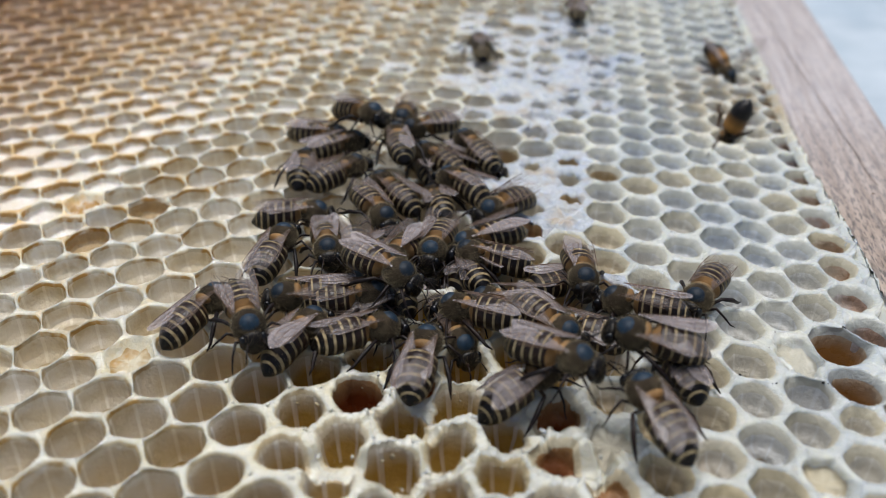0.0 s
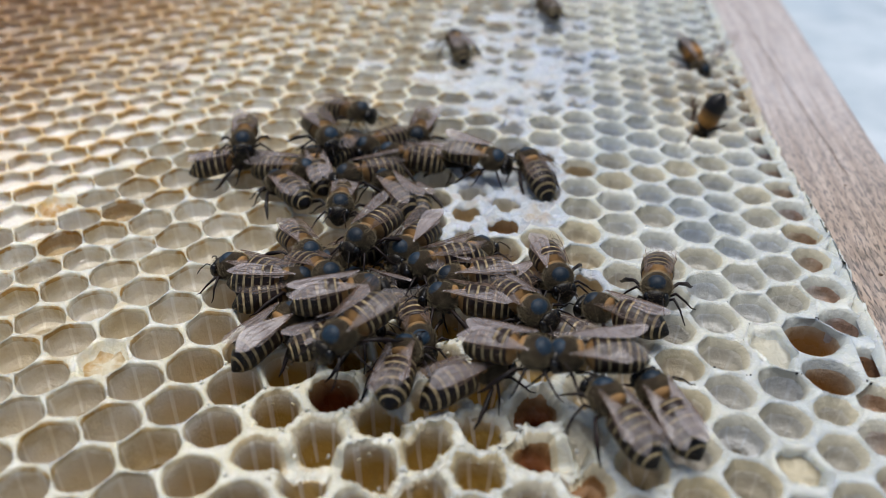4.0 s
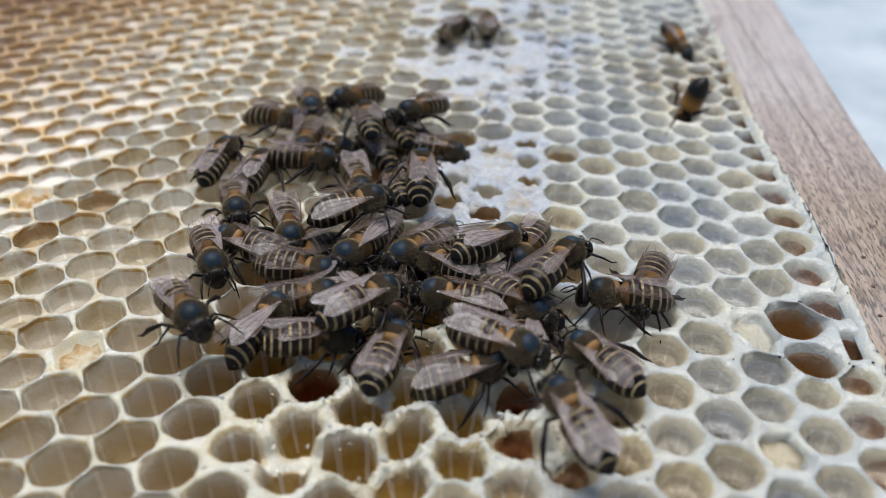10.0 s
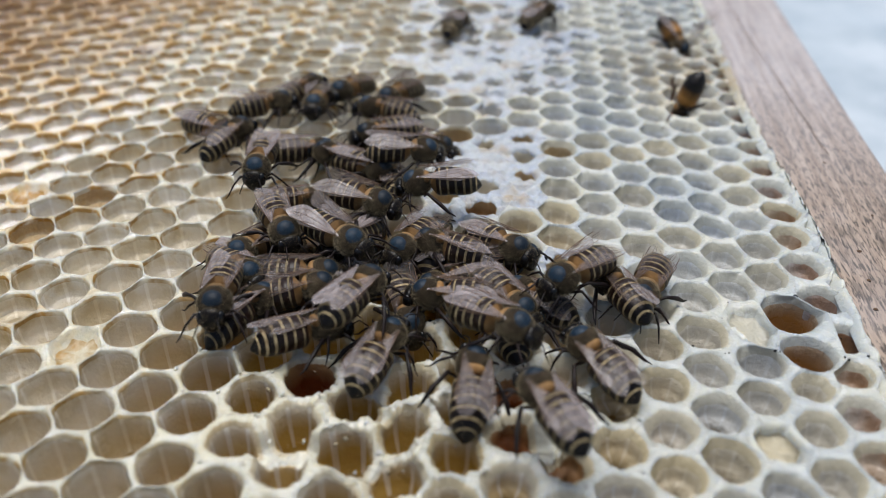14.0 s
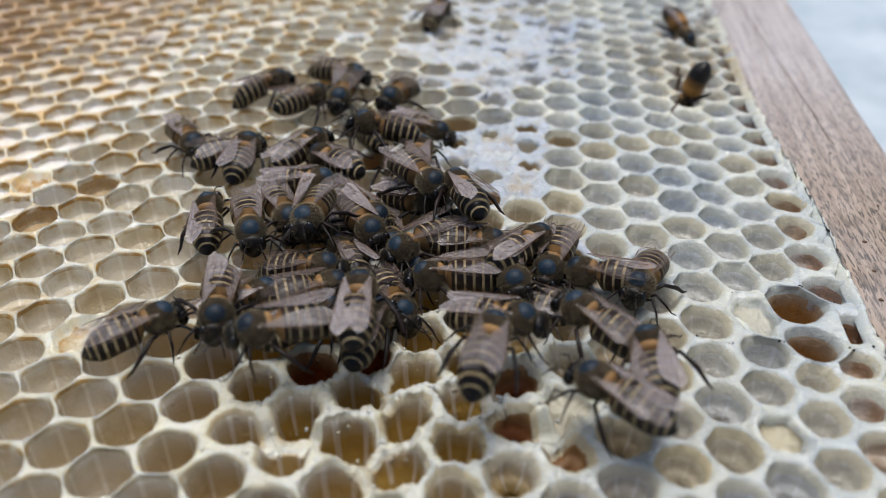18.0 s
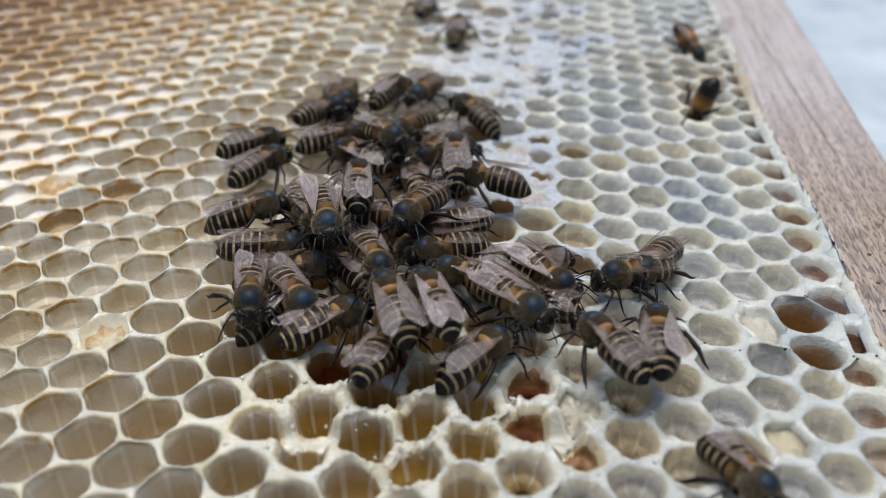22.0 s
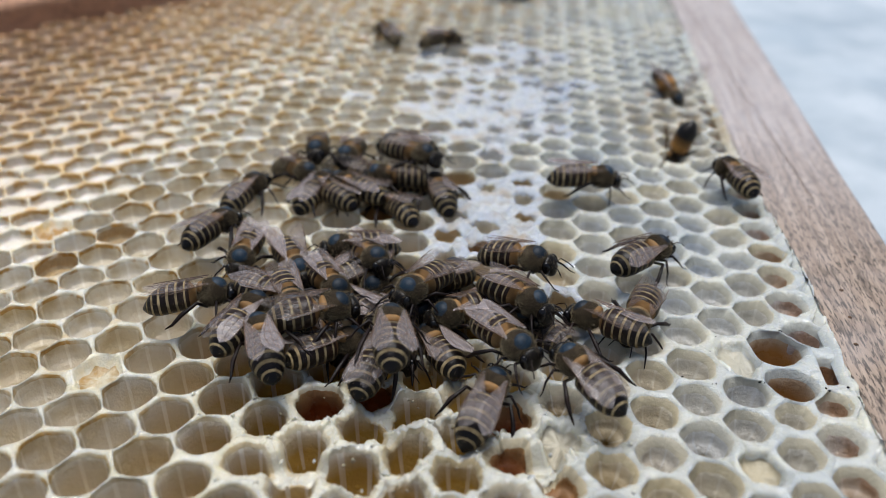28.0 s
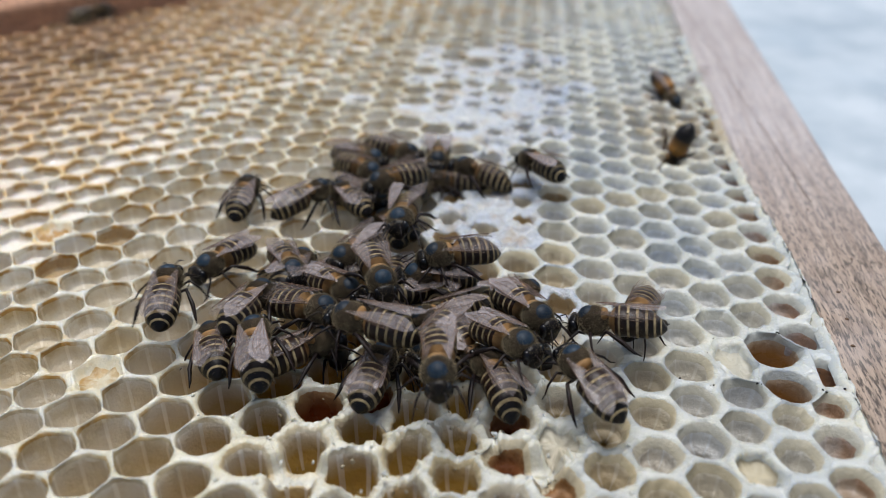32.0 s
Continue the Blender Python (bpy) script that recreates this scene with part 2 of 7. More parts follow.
def chitin(name, a, b_colour, rough, scale=900, shine=0.25, vary=0.5):
    m, t, b = shader(name, rough)
    b.inputs["Specular IOR Level"].default_value = shine
    geo = t.nodes.new("ShaderNodeTexCoord")
    info = t.nodes.new("ShaderNodeObjectInfo")
    n = noise_at(t, geo.outputs["Object"], scale, 3)
    c = blend(t, span(t, n, 0.35, 0.65), a, b_colour)
    c = blend(t, calc(t, "MULTIPLY", info.outputs["Random"], vary), c, tuple(0.3 * v for v in a))
    t.links.new(c, b.inputs["Base Color"])
    n2 = noise_at(t, geo.outputs["Object"], 4500, 2)
    bumped(t, b, n2, 0.4, 0.0001)
    return m


BLACK = chitin("black_chitin", (0.006, 0.004, 0.003), (0.003, 0.0025, 0.002), 0.34, 900, 0.18)
# dark bare back, the blue of the reflected sky painted into its colour
BLUE_SHEEN = chitin("glossy_blue_black_chitin", (0.005, 0.014, 0.026), (0.012, 0.030, 0.050), 0.55, 2600, 0.25, 0.8)
EYE_SHINE = chitin("dark_eye", (0.006, 0.004, 0.004), (0.003, 0.003, 0.003), 0.2, 900, 0.35)
BROWN = chitin("brown_chitin", (0.048, 0.035, 0.021), (0.026, 0.019, 0.012), 0.9, 900, 0.1)
AMBER = chitin("amber_chitin", (0.29, 0.16, 0.057), (0.17, 0.085, 0.028), 0.6)
BAND = chitin("pale_band", (0.40, 0.315, 0.17), (0.17, 0.115, 0.055), 0.6, 1800, 0.2, 0.9)
ABDOMEN = chitin("banded_chitin", (0.005, 0.0035, 0.003), (0.003, 0.002, 0.002), 0.32, 900, 0.2)
t = ABDOMEN.node_tree
place = t.nodes.new("ShaderNodeSeparateXYZ")
t.links.new(t.nodes["Texture Coordinate"].outputs["Object"], place.inputs[0])
shade = t.nodes["Principled BSDF"].inputs["Base Color"]
brown = blend(t, span(t, place.outputs[1], -0.004, 0.0002, 0.0, 0.8), shade.links[0].from_socket, (0.022, 0.010, 0.006))
t.links.new(brown, shade)
FUZZ = chitin("golden_fuzz", (0.36, 0.29, 0.18), (0.19, 0.145, 0.085), 0.9, 900, 0.1, 0.8)
LEG = chitin("leg_chitin", (0.005, 0.003, 0.003), (0.014, 0.006, 0.004), 0.45, 900, 0.2)
VEIN = chitin("wing_vein", (0.10, 0.06, 0.035), (0.15, 0.09, 0.06), 0.4)
m, t, b = shader("wing_membrane", 0.3, 0.0, (0.36, 0.31, 0.30))
b.inputs["Specular IOR Level"].default_value = 0.6
info = t.nodes.new("ShaderNodeObjectInfo")
clear = t.nodes.new("ShaderNodeBsdfTransparent")
mix = t.nodes.new("ShaderNodeMixShader")
t.links.new(span(t, calc(t, "POWER", info.outputs["Random"], 2.0), 0, 1, 0.02, 0.42), mix.inputs[0])
t.links.new(clear.outputs[0], mix.inputs[1])
t.links.new(b.outputs[0], mix.inputs[2])
t.links.new(mix.outputs[0], t.nodes["Material Output"].inputs["Surface"])
WING = m


# ---- mesh helpers ----
def mesh_of(name, verts, faces, mats, slots=None, smooth=True):
    me = bpy.data.meshes.new(name)
    me.from_pydata(verts, [], faces)
    for mat in mats:
        me.materials.append(mat)
    if slots:
        me.polygons.foreach_set("material_index", slots)
    if smooth:
        me.polygons.foreach_set("use_smooth", [True] * len(me.polygons))
    me.update()
    return me


def finish(name, bm, mat, smooth=True):
    me = bpy.data.meshes.new(name)
    bm.to_mesh(me)
    bm.free()
    me.materials.append(mat)
    if smooth:
        me.polygons.foreach_set("use_smooth", [True] * len(me.polygons))
    return me


def part(name, data, parent, label=""):
    ob = new(name, data)
    ob.parent = parent
    return tagged(ob, label) if label else ob


def box(name, x0, x1, y0, y1, z0, z1, mat, bevel=0.0008, cuts=0, wobble=0.0):
    bm = bmesh.new()
    bmesh.ops.create_cube(bm, size=1.0)
    for v in bm.verts:
        v.co = Vector(((x0, x1)[v.co.x > 0], (y0, y1)[v.co.y > 0], (z0, z1)[v.co.z > 0]))
    bmesh.ops.bevel(bm, geom=bm.edges[:], offset=bevel, segments=3, affect="EDGES", profile=0.5)
    if cuts:
        long = [e for e in bm.edges if abs((e.verts[0].co - e.verts[1].co).y) > (y1 - y0) * 0.5]
        bmesh.ops.subdivide_edges(bm, edges=long, cuts=cuts)
        for v in bm.verts:
            v.co += noise.noise_vector(v.co * 60) * wobble
    return finish(name, bm, mat, smooth=False)


# ---- ground and frame ----
ground = tagged(new("ground", box("ground", -12, 12, -12, 12, -0.05, -0.026, CLOTH, 0.001)),
                "pale blue-white cloth sheet under the frame", kind="structure")
def bar_edge(y):
    """Where the bar begins beside the comb, in cm: it is worn back further along."""
    s = max(0.0, min(1.0, (y - 0.8) / 3.0))
    return 3.64 - 0.17 * s * s * (3 - 2 * s)


bar_mesh = box("side_bar", 3.64 * CM, 4.78 * CM, -9 * CM, 17 * CM, -2.4 * CM, 0.02 * CM, WOOD, 0.0012, 90, 0.00008)
for v in bar_mesh.vertices:
    if v.co.x < 4 * CM:
        v.co.x += bar_edge(v.co.y / CM) * CM - 3.64 * CM
side_bar = tagged(new("side_bar", bar_mesh),
                  "weathered pale wooden side bar of a hive frame", "wooden bar")
SPECK = chitin("dark_knot", (0.12, 0.07, 0.04), (0.06, 0.035, 0.02), 0.7)
for x, y, r in ((3.98, 0.62, 0.026), (3.93, 0.14, 0.020), (3.86, -0.3, 0.022), (4.3, 1.3, 0.018), (4.1, 2.4, 0.02)):
    bm = bmesh.new()
    bmesh.ops.create_uvsphere(bm, u_segments=12, v_segments=6, radius=r * CM)
    for v in bm.verts:
        v.co += noise.noise_vector(v.co * 2500 + Vector((x, y, 0))) * 0.00016
        v.co.z *= 0.3
    ob = part("speck", finish("speck", bm, SPECK), side_bar, "dark brown speck in the wood")
    ob.location = (x * CM, y * CM, 0.022 * CM)
bm = bmesh.new()
side_a, side_b = [], []
for k in range(50):
    y = 2.6 + 9.0 * k / 49
    x = 4.17 - 0.055 * (y - 3) + 0.03 * noise.noise(Vector((0, y * 2.2, 0)))
    w = 0.004 + 0.009 * abs(noise.noise(Vector((3, y * 3.1, 0))))
    side_a.append(bm.verts.new(((x - w) * CM, y * CM, 0.024 * CM)))
    side_b.append(bm.verts.new(((x + w) * CM, y * CM, 0.024 * CM)))
for k in range(49):
    bm.faces.new((side_a[k], side_b[k], side_b[k + 1], side_a[k + 1]))
part("crack", finish("crack", bm, SPECK), side_bar, "dark crack along the grain")
board = new("board", box("board", -0.09, 0.09, 0.0, 0.05, -0.02, 0.005, WOOD_RED, 0.0015, 6, 0.0004))
board.matrix_world = pose(-0.0795, 0.0890, 0, 0, 0, 46)
tagged(board, "reddish brown wooden board lying beyond the comb", "wooden board")

# ---- comb ----
PITCH, ORIGIN = 0.48, (5.5047, 4.3317)
WARP_X = (0.0173, 0.0879, -0.0159, -0.2218, 0.0918, -0.0143, -0.4417, -0.1114, 0.0261, 0.0124)
WARP_Y = (0.0973, -0.0449, 0.1278, -0.4113, -0.0291, -0.1085, -0.2224, -0.0219, 0.0294, -0.2150)
S60 = math.sqrt(3) / 2


def warp(x, y):
    """Centimetres on the regular lattice to centimetres on the grown comb."""
    a, c = max(-1.02, min(0.74, x / 5)), max(-0.6, min(1.15, y / 5))
    terms = (1, a, c, a * a, a * c, c * c, a ** 3, a * a * c, a * c * c, c ** 3)
    return x + sum(k * v for k, v in zip(WARP_X, terms)), y + sum(k * v for k, v in zip(WARP_Y, terms))


def lattice(u, v):
    return (u - ORIGIN[0]) * PITCH, (v - ORIGIN[1]) * PITCH


def near(x, y, cx, cy, r):
    return max(0.0, 1 - math.hypot(x - cx, y - cy) / r)


def swell(x, y):
    """Height of the comb's face in cm."""
    z = 0.035 * noise.noise(Vector((x * 0.5, y * 0.5, 3.1))) + 0.022 * noise.noise(Vector((x * 2.3, y * 2.3, 7.7)))
    return z + 0.05 * max(0.0, x - 3.0)


def shove(x, y):
    """The cells by the bar lean over it around one wide brood cell."""
    k = near(x, y, 3.05, -0.68, 0.8)
    return x + 0.20 * k, y - 0.14 * k


def corner(u, v):
    """A shared corner or edge point of cells, lattice units to cm."""
    x, y = warp(*lattice(u, v))
    k = Vector((round(u * 12) * 0.37, round(v * 12) * 0.41, 1.7))
    n = noise.noise_vector(k)
    rough = 0.020 + 0.03 * near(x, y, 0.2, -1.6, 2.2)
    x, y = x + n.x * rough, y + n.y * rough
    x, y = shove(x, y)
    push = 0.15 * near(x, y, 3.14, -0.66, 0.6) / max(0.05, math.hypot(x - 3.14, y + 0.66))
    x, y = x + (x - 3.14) * push, y + (y + 0.66) * push
    return x, y, swell(x, y) + n.z * (0.018 + 0.07 * near(x, y, 0.0, -1.7, 1.9))


def torn(x, y):
    return near(x, y, 0.0, -1.7, 2.0)


def broken(x, y):
    """How far a wall has been torn down, in cm."""
    return min(0.2, 0.6 * near(x, y, -0.98, -2.30, 0.25) + 0.5 * near(x, y, -0.55, -1.05, 0.22) + 0.4 * near(x, y, 0.95, -2.1, 0.22) + 0.6 * max(0.0, noise.noise(Vector((x * 1.6, y * 1.6, 14.0))) - 0.10) * torn(x, y))


TINY = (0.0, 0.06, 0.12, 0.20, 0.29, 0.38, 0.46, 0.54, 0.62, 0.71, 0.80, 0.88, 0.94)
FINE, COARSE = (0.0, 0.08, 0.22, 0.40, 0.60, 0.78, 0.92), (0.0, 0.10, 0.36, 0.64, 0.90)


def cell(i, j, kind, edge):
    """Vertices, faces and slots of one cell, in cm about its centre."""
    cu, cv = j * S60, i + j * 0.5
    cx, cy = warp(*lattice(cu, cv))
    deep_one = near(cx, cy, 3.03, -0.52, 0.26) or near(cx, cy, 3.1, -0.88, 0.22)
    cx, cy = shove(cx, cy)
    cz = swell(cx, cy)
    hexes = [(cu + math.cos(k * math.pi / 3) / math.sqrt(3), cv + math.sin(k * math.pi / 3) / math.sqrt(3)) for k in range(6)]
    ring = []
    for k in range(6):
        (u0, v0), (u1, v1) = hexes[k], hexes[(k + 1) % 6]
        a, c = corner(u0, v0), corner(u1, v1)
        lump = noise.noise(Vector((round((u0 + u1) * 6) * 0.31, round((v0 + v1) * 6) * 0.29, 5.3)))
        for s in edge:
            dip = 4 * s * (1 - s) * (-0.012 + lump * (0.012 + 0.05 * torn(cx, cy)))
            px, py = a[0] + (c[0] - a[0]) * s, a[1] + (c[1] - a[1]) * s
            rag = noise.noise(Vector((px * 7, py * 7, 4.0))) * (0.010 + 0.055 * torn(px, py))
            rag += noise.noise(Vector((px * 27, py * 27, 6.0))) * (0.006 + 0.035 * torn(px, py))
            wave = noise.noise_vector(Vector((px * 5, py * 5, 8.0))) * (0.020 + 0.03 * torn(px, py))
            ring.append((px + wave.x, py + wave.y, a[2] + (c[2] - a[2]) * s + dip + rag - broken(px, py)))
    n = len(ring)
    if deep_one:
        cx, cy = sum(p[0] for p in ring) / n, sum(p[1] for p in ring) / n
    r = sum(math.hypot(p[0] - cx, p[1] - cy) for p in ring) / n
    seed = random.Random(i * 131 + j * 17)
    side = max(0.0, min(1.0, (cx + 0.4) / 1.6))
    w = (0.032 + 0.028 * side + 0.036 * torn(cx, cy) + 0.055 * near(cx, cy, -1.28, -2.3, 0.75)) * seed.uniform(0.85, 1.18)
    o = 0.76 + 0.08 * side
    back = max(0.0, min(1.0, (cy * 0.4 - cx - 1.0) / 2.2))
    bowl = max(side, 0.75 * back)
    deep = 0.46 - 0.20 * side - 0.22 * back + seed.uniform(-0.05, 0.05)
    if deep_one:
        deep, w, side = 0.74, 0.050, 0.9
    dx, dy = seed.uniform(-0.008, 0.008) - 0.022 * side, seed.uniform(-0.008, 0.008) + 0.006 * side
    if kind == "capped":
        rings = ((1.0, 0.007, 0), (0.8, -0.012, 0), (0.5, -0.02, 0), (0.25, -0.02, 0))
    elif kind == "holed":
        h = seed.uniform(0.42, 0.66)
        dx, dy = seed.uniform(-0.04, 0.04), seed.uniform(-0.04, 0.04)
        rings = ((1.0, 0.007, 0), (0.5 + 0.5 * h, -0.008, 0.3), (h + 0.06, -0.02, 0.7), (h, -0.05, 0.8), (h, -0.15, 0.8), (h * 0.9, -0.26, 0.8), (0.3, -0.3, 0.6))
    elif kind in ("half", "filled"):
        rings = ((1.0, 0.007, 0), (1 - 0.5 * w / r, -0.004, 0), (1 - 1.1 * w / r, -0.03, 0.2), (0.74, -0.09, 0.3), (0.4, -0.11, 0.4))
    elif kind == "wet":
        level = -0.10 - 0.05 * seed.random()
        rings = ((1.0, 0.007, 0.0), (1 - 0.45 * w / r, 0.004, 0.3), (1 - 0.80 * w / r, -0.010, 0.6), (1 - 1.10 * w / r, -0.065, 0.7),
                 (1 - 1.16 * w / r, level, 0.7), (0.6, level - 0.012, 0.6), (0.3, level - 0.016, 0.6))
    else:
        flare = 1 + 0.45 * side
        rings = ((1.0, 0.007, 0.0), (1 - 0.30 * w / r, 0.003, 0.4 + 0.35 * side), (1 - 0.66 * w / r, -0.010 - 0.006 * side, 0.92 + 0.06 * side), (1 - 1.02 * flare * w / r, -0.046 - 0.040 * side, 0.97),
                 (1 - 1.12 * flare * w / r, -0.12 - 0.02 * side, o + 0.1), (1 - 1.2 * flare * w / r, -0.24 + 0.06 * bowl, 0.6 + 0.32 * bowl), (1 - (1.4 + 0.8 * back) * flare * w / r, -deep * 0.62 - 0.06, 0.45 + 0.5 * bowl),
                 (1 - (1.7 + 0.8 * side + 2.4 * back) * flare * w / r, -deep - 0.02, 0.4 + 0.55 * bowl), (0.4, -deep - 0.07, 0.5 + 0.45 * bowl))
    verts, faces, slots = [], [], []
    for q, (s, z, rnd) in enumerate(rings):
        for p in ring:
            px, py = p[0] - cx, p[1] - cy
            d = math.hypot(px, py)
            f = s * (1 - rnd + rnd * r / d) if q else 1.0
            if 0 < q < 4:
                f += (0.075 + 0.13 * torn(cx, cy)) * noise.noise(Vector(((cx + px) * 6, (cy + py) * 6, 1.0 + q * 0.3)))
                f += (0.03 + 0.06 * torn(cx, cy)) * noise.noise(Vector(((cx + px) * 24, (cy + py) * 24, 3.0 + q * 0.4)))
            f = min(f, 0.97) if q else 1.0
            lift = p[2] if q < 3 else p[2] * max(0.0, 1 - (q - 2) * 0.25) + cz * min(1.0, (q - 2) * 0.25)
            bump = 0.0
            if kind in ("capped", "half", "holed", "filled") and q > 0 and not (kind == "holed" and q > 3):
                bump = 0.085 * noise.noise(Vector(((cx + px * f) * 9, (cy + py * f) * 9, 2.0)))
            verts.append((min(px * f + (dx if q > 1 else 0), bar_edge(cy) + 0.01 - cx), py * f + (dy if q > 1 else 0), lift + z + bump - cz))
    last = len(rings) - 1
    for q in range(last):
        for k in range(n):
            k2 = (k + 1) % n
            faces.append((q * n + k, q * n + k2, (q + 1) * n + k2, (q + 1) * n + k))
            if kind in ("capped", "half"):
                slots.append(4)
            elif kind == "filled":
                slots.append(0 if q < 3 else 1)
            elif kind == "holed" and q < 3:
                slots.append(4)
            elif kind == "wet" and q > 3:
                slots.append(6)
            elif q < 2:
                slots.append(0)
            elif q < 3:
                slots.append(1)
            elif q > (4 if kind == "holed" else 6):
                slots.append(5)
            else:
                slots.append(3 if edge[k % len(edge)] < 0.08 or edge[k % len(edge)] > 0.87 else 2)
    verts.append((min(dx, bar_edge(cy) + 0.01 - cx), dy, rings[-1][1] + 0.005))
    for k in range(n):
        faces.append((last * n + k, last * n + (k + 1) % n, last * n + n))
        slots.append({"open": 5, "holed": 5, "wet": 6, "filled": 1}.get(kind, 4))
    return (cx, cy, cz), verts, faces, slots


MATS = [WAX_RIM, WAX_LIP, WAX_WALL, WAX_SEAM, WAX_CAP, WAX_FLOOR, NECTAR_SHEEN]
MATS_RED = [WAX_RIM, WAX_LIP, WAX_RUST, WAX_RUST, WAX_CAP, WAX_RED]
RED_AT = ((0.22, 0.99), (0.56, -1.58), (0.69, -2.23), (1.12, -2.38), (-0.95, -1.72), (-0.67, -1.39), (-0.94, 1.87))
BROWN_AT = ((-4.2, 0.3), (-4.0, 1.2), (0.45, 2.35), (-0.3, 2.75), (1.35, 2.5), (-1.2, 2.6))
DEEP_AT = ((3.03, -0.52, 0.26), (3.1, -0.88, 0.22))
MATS_DEEP = [WAX_RIM, WAX_LIP, WAX_DEEP, WAX_DEEP, WAX_CAP, WAX_DEEP, NECTAR_SHEEN]
MATS_BROWN = [WAX_RIM, WAX_LIP, WAX_BROWN, WAX_BROWN, WAX_CAP, WAX_BROWN, NECTAR_SHEEN]
PATCH_NEAR, PATCH_FAR = (0.3, 1.7, 1.25), (0.2, 2.9, 1.75)
FILLED = ((1.03, -1.73, 0.30), (-3.03, -1.45, 0.2), (2.65, -2.0, 0.24), (2.71, -0.69, 0.24), (-4.73, 1.04, 0.3))


def kind_at(x, y):
    white = max(near(x, y * 0.75, *PATCH_NEAR), near(x, y * 0.5, *PATCH_FAR)) + 0.35 * noise.noise(Vector((x * 1.3, y * 1.3, 9.0)))
    spot = random.Random(int(x * 997) * 7 + int(y * 991)).random()
    if white > 0.24:
        return "capped" if spot < 0.12 else "holed" if spot < 0.66 else "half" if spot < 0.72 else "open"
    if any(math.hypot(x - a, y - c) < r for a, c, r in FILLED):
        return "filled"
    if 0.35 * y - x > 4.5 + 1.3 * spot:
        return "wet"
    return "open"


comb = tagged(new("honeycomb"), "cream wax honeycomb with hexagonal cells, brown-stained and partly capped white", "honeycomb")
rest_v, rest_f, rest_s = [], [], []
for j in range(-16, 18):
    for i in range(-22, 34):
        x, y = warp(*lattice(j * S60, i + j * 0.5))
        if not (-9.6 < x < bar_edge(y) + 0.26 and -4.6 < y < 13.5) or (y - 8.9) - (x + 7.95) > 1.2:
            continue
        if x < -5.8 and y < 0.5:
            continue
        kind = "holed" if math.hypot(x - RED_AT[0][0], y - RED_AT[0][1]) < 0.24 else "open" if any(math.hypot(x - a, y - c) < 0.24 for a, c in BROWN_AT + RED_AT) else kind_at(x, y) if x < bar_edge(y) - 0.02 else "filled"
        (cx, cy, cz), verts, faces, slots = cell(i, j, kind, TINY if torn(x, y) > 0.15 else FINE if -4.6 < x and -3.2 < y < 3.2 else COARSE)
        if -4.5 < x < bar_edge(y) - 0.02 and -2.9 < y < 2.9:
            red = any(math.hypot(x - a, y - c) < 0.24 for a, c in RED_AT)
            brown = kind == "holed" and (i * 7 + j * 3) % 5 < 3 or any(math.hypot(x - a, y - c) < 0.24 for a, c in BROWN_AT)
            me = mesh_of("cell", [(p[0] * CM, p[1] * CM, p[2] * CM) for p in verts], faces, MATS_RED if red else MATS_DEEP if any(math.hypot(x - a, y - c) < r for a, c, r in DEEP_AT) else MATS_BROWN if brown else MATS, slots)
            ob = part("capped_cell" if kind == "capped" else "cell", me, comb, "torn cell with a red-brown wall" if red else "")
            ob.location = (cx * CM, cy * CM, cz * CM)
        else:
            k = len(rest_v)
            rest_v += [((p[0] + cx) * CM, (p[1] + cy) * CM, (p[2] + cz) * CM) for p in verts]
            rest_f += [tuple(q + k for q in f) for f in faces]
            rest_s += slots
tagged(part("far_cells", mesh_of("far_cells", rest_v, rest_f, MATS, rest_s), comb), kind="stuff")
# lumpy beads of wax where the comb is built onto the bar
bm = bmesh.new()
grid, rows_x = [], (-0.07, -0.035, 0.0, 0.035, 0.065, 0.09)
for k in range(420):
    y = -4.4 + 13.4 * k / 419
    reach = 0.5 + 0.5 * noise.noise(Vector((0.0, y * 1.9, 2.0))) + 0.5 * noise.noise(Vector((0.0, y * 6, 4.0)))
    line = []
    for q, x in enumerate(rows_x):
        x = bar_edge(y) + (x * max(0.2, reach) if x > 0 else x)
        lump = 0.03 * noise.noise(Vector((x * 7, y * 7, 1.0))) + 0.02 * noise.noise(Vector((x * 22, y * 22, 1.0)))
        z = (-0.03, 0.015, 0.035, 0.04, 0.035, 0.005)[q] + (lump if 0 < q < 5 else 0.0)
        line.append(bm.verts.new((x * CM, (y + 0.03 * noise.noise(Vector((x * 9, y * 9, 3.0)))) * CM, z * CM)))
    grid.append(line)
for a, c in zip(grid, grid[1:]):
    for q in range(len(rows_x) - 1):
        bm.faces.new((a[q], a[q + 1], c[q + 1], c[q]))
part("wax_edge", finish("wax_edge", bm, WAX_RIM), comb, "lumpy white wax where the comb meets the bar")
part("midrib", box("midrib", -10 * CM, 3.455 * CM, -5 * CM, 13.8 * CM, -1.1 * CM, -0.75 * CM, WAX_WALL, 0.001), comb, "brown wax base sheet of the comb")



# ---- bees ----
BEE = 0.83 * MM


def ball(name, mat, centre, size, u=16, v=10, shape=None):
    bm = bmesh.new()
    bmesh.ops.create_uvsphere(bm, u_segments=u, v_segments=v, radius=1.0)
    for p in bm.verts:
        c = p.co
        if shape:
            c = shape(c)
        p.co = Vector((centre[0] + c.x * size[0], centre[1] + c.y * size[1], centre[2] + c.z * size[2])) * BEE
    return finish(name, bm, mat)


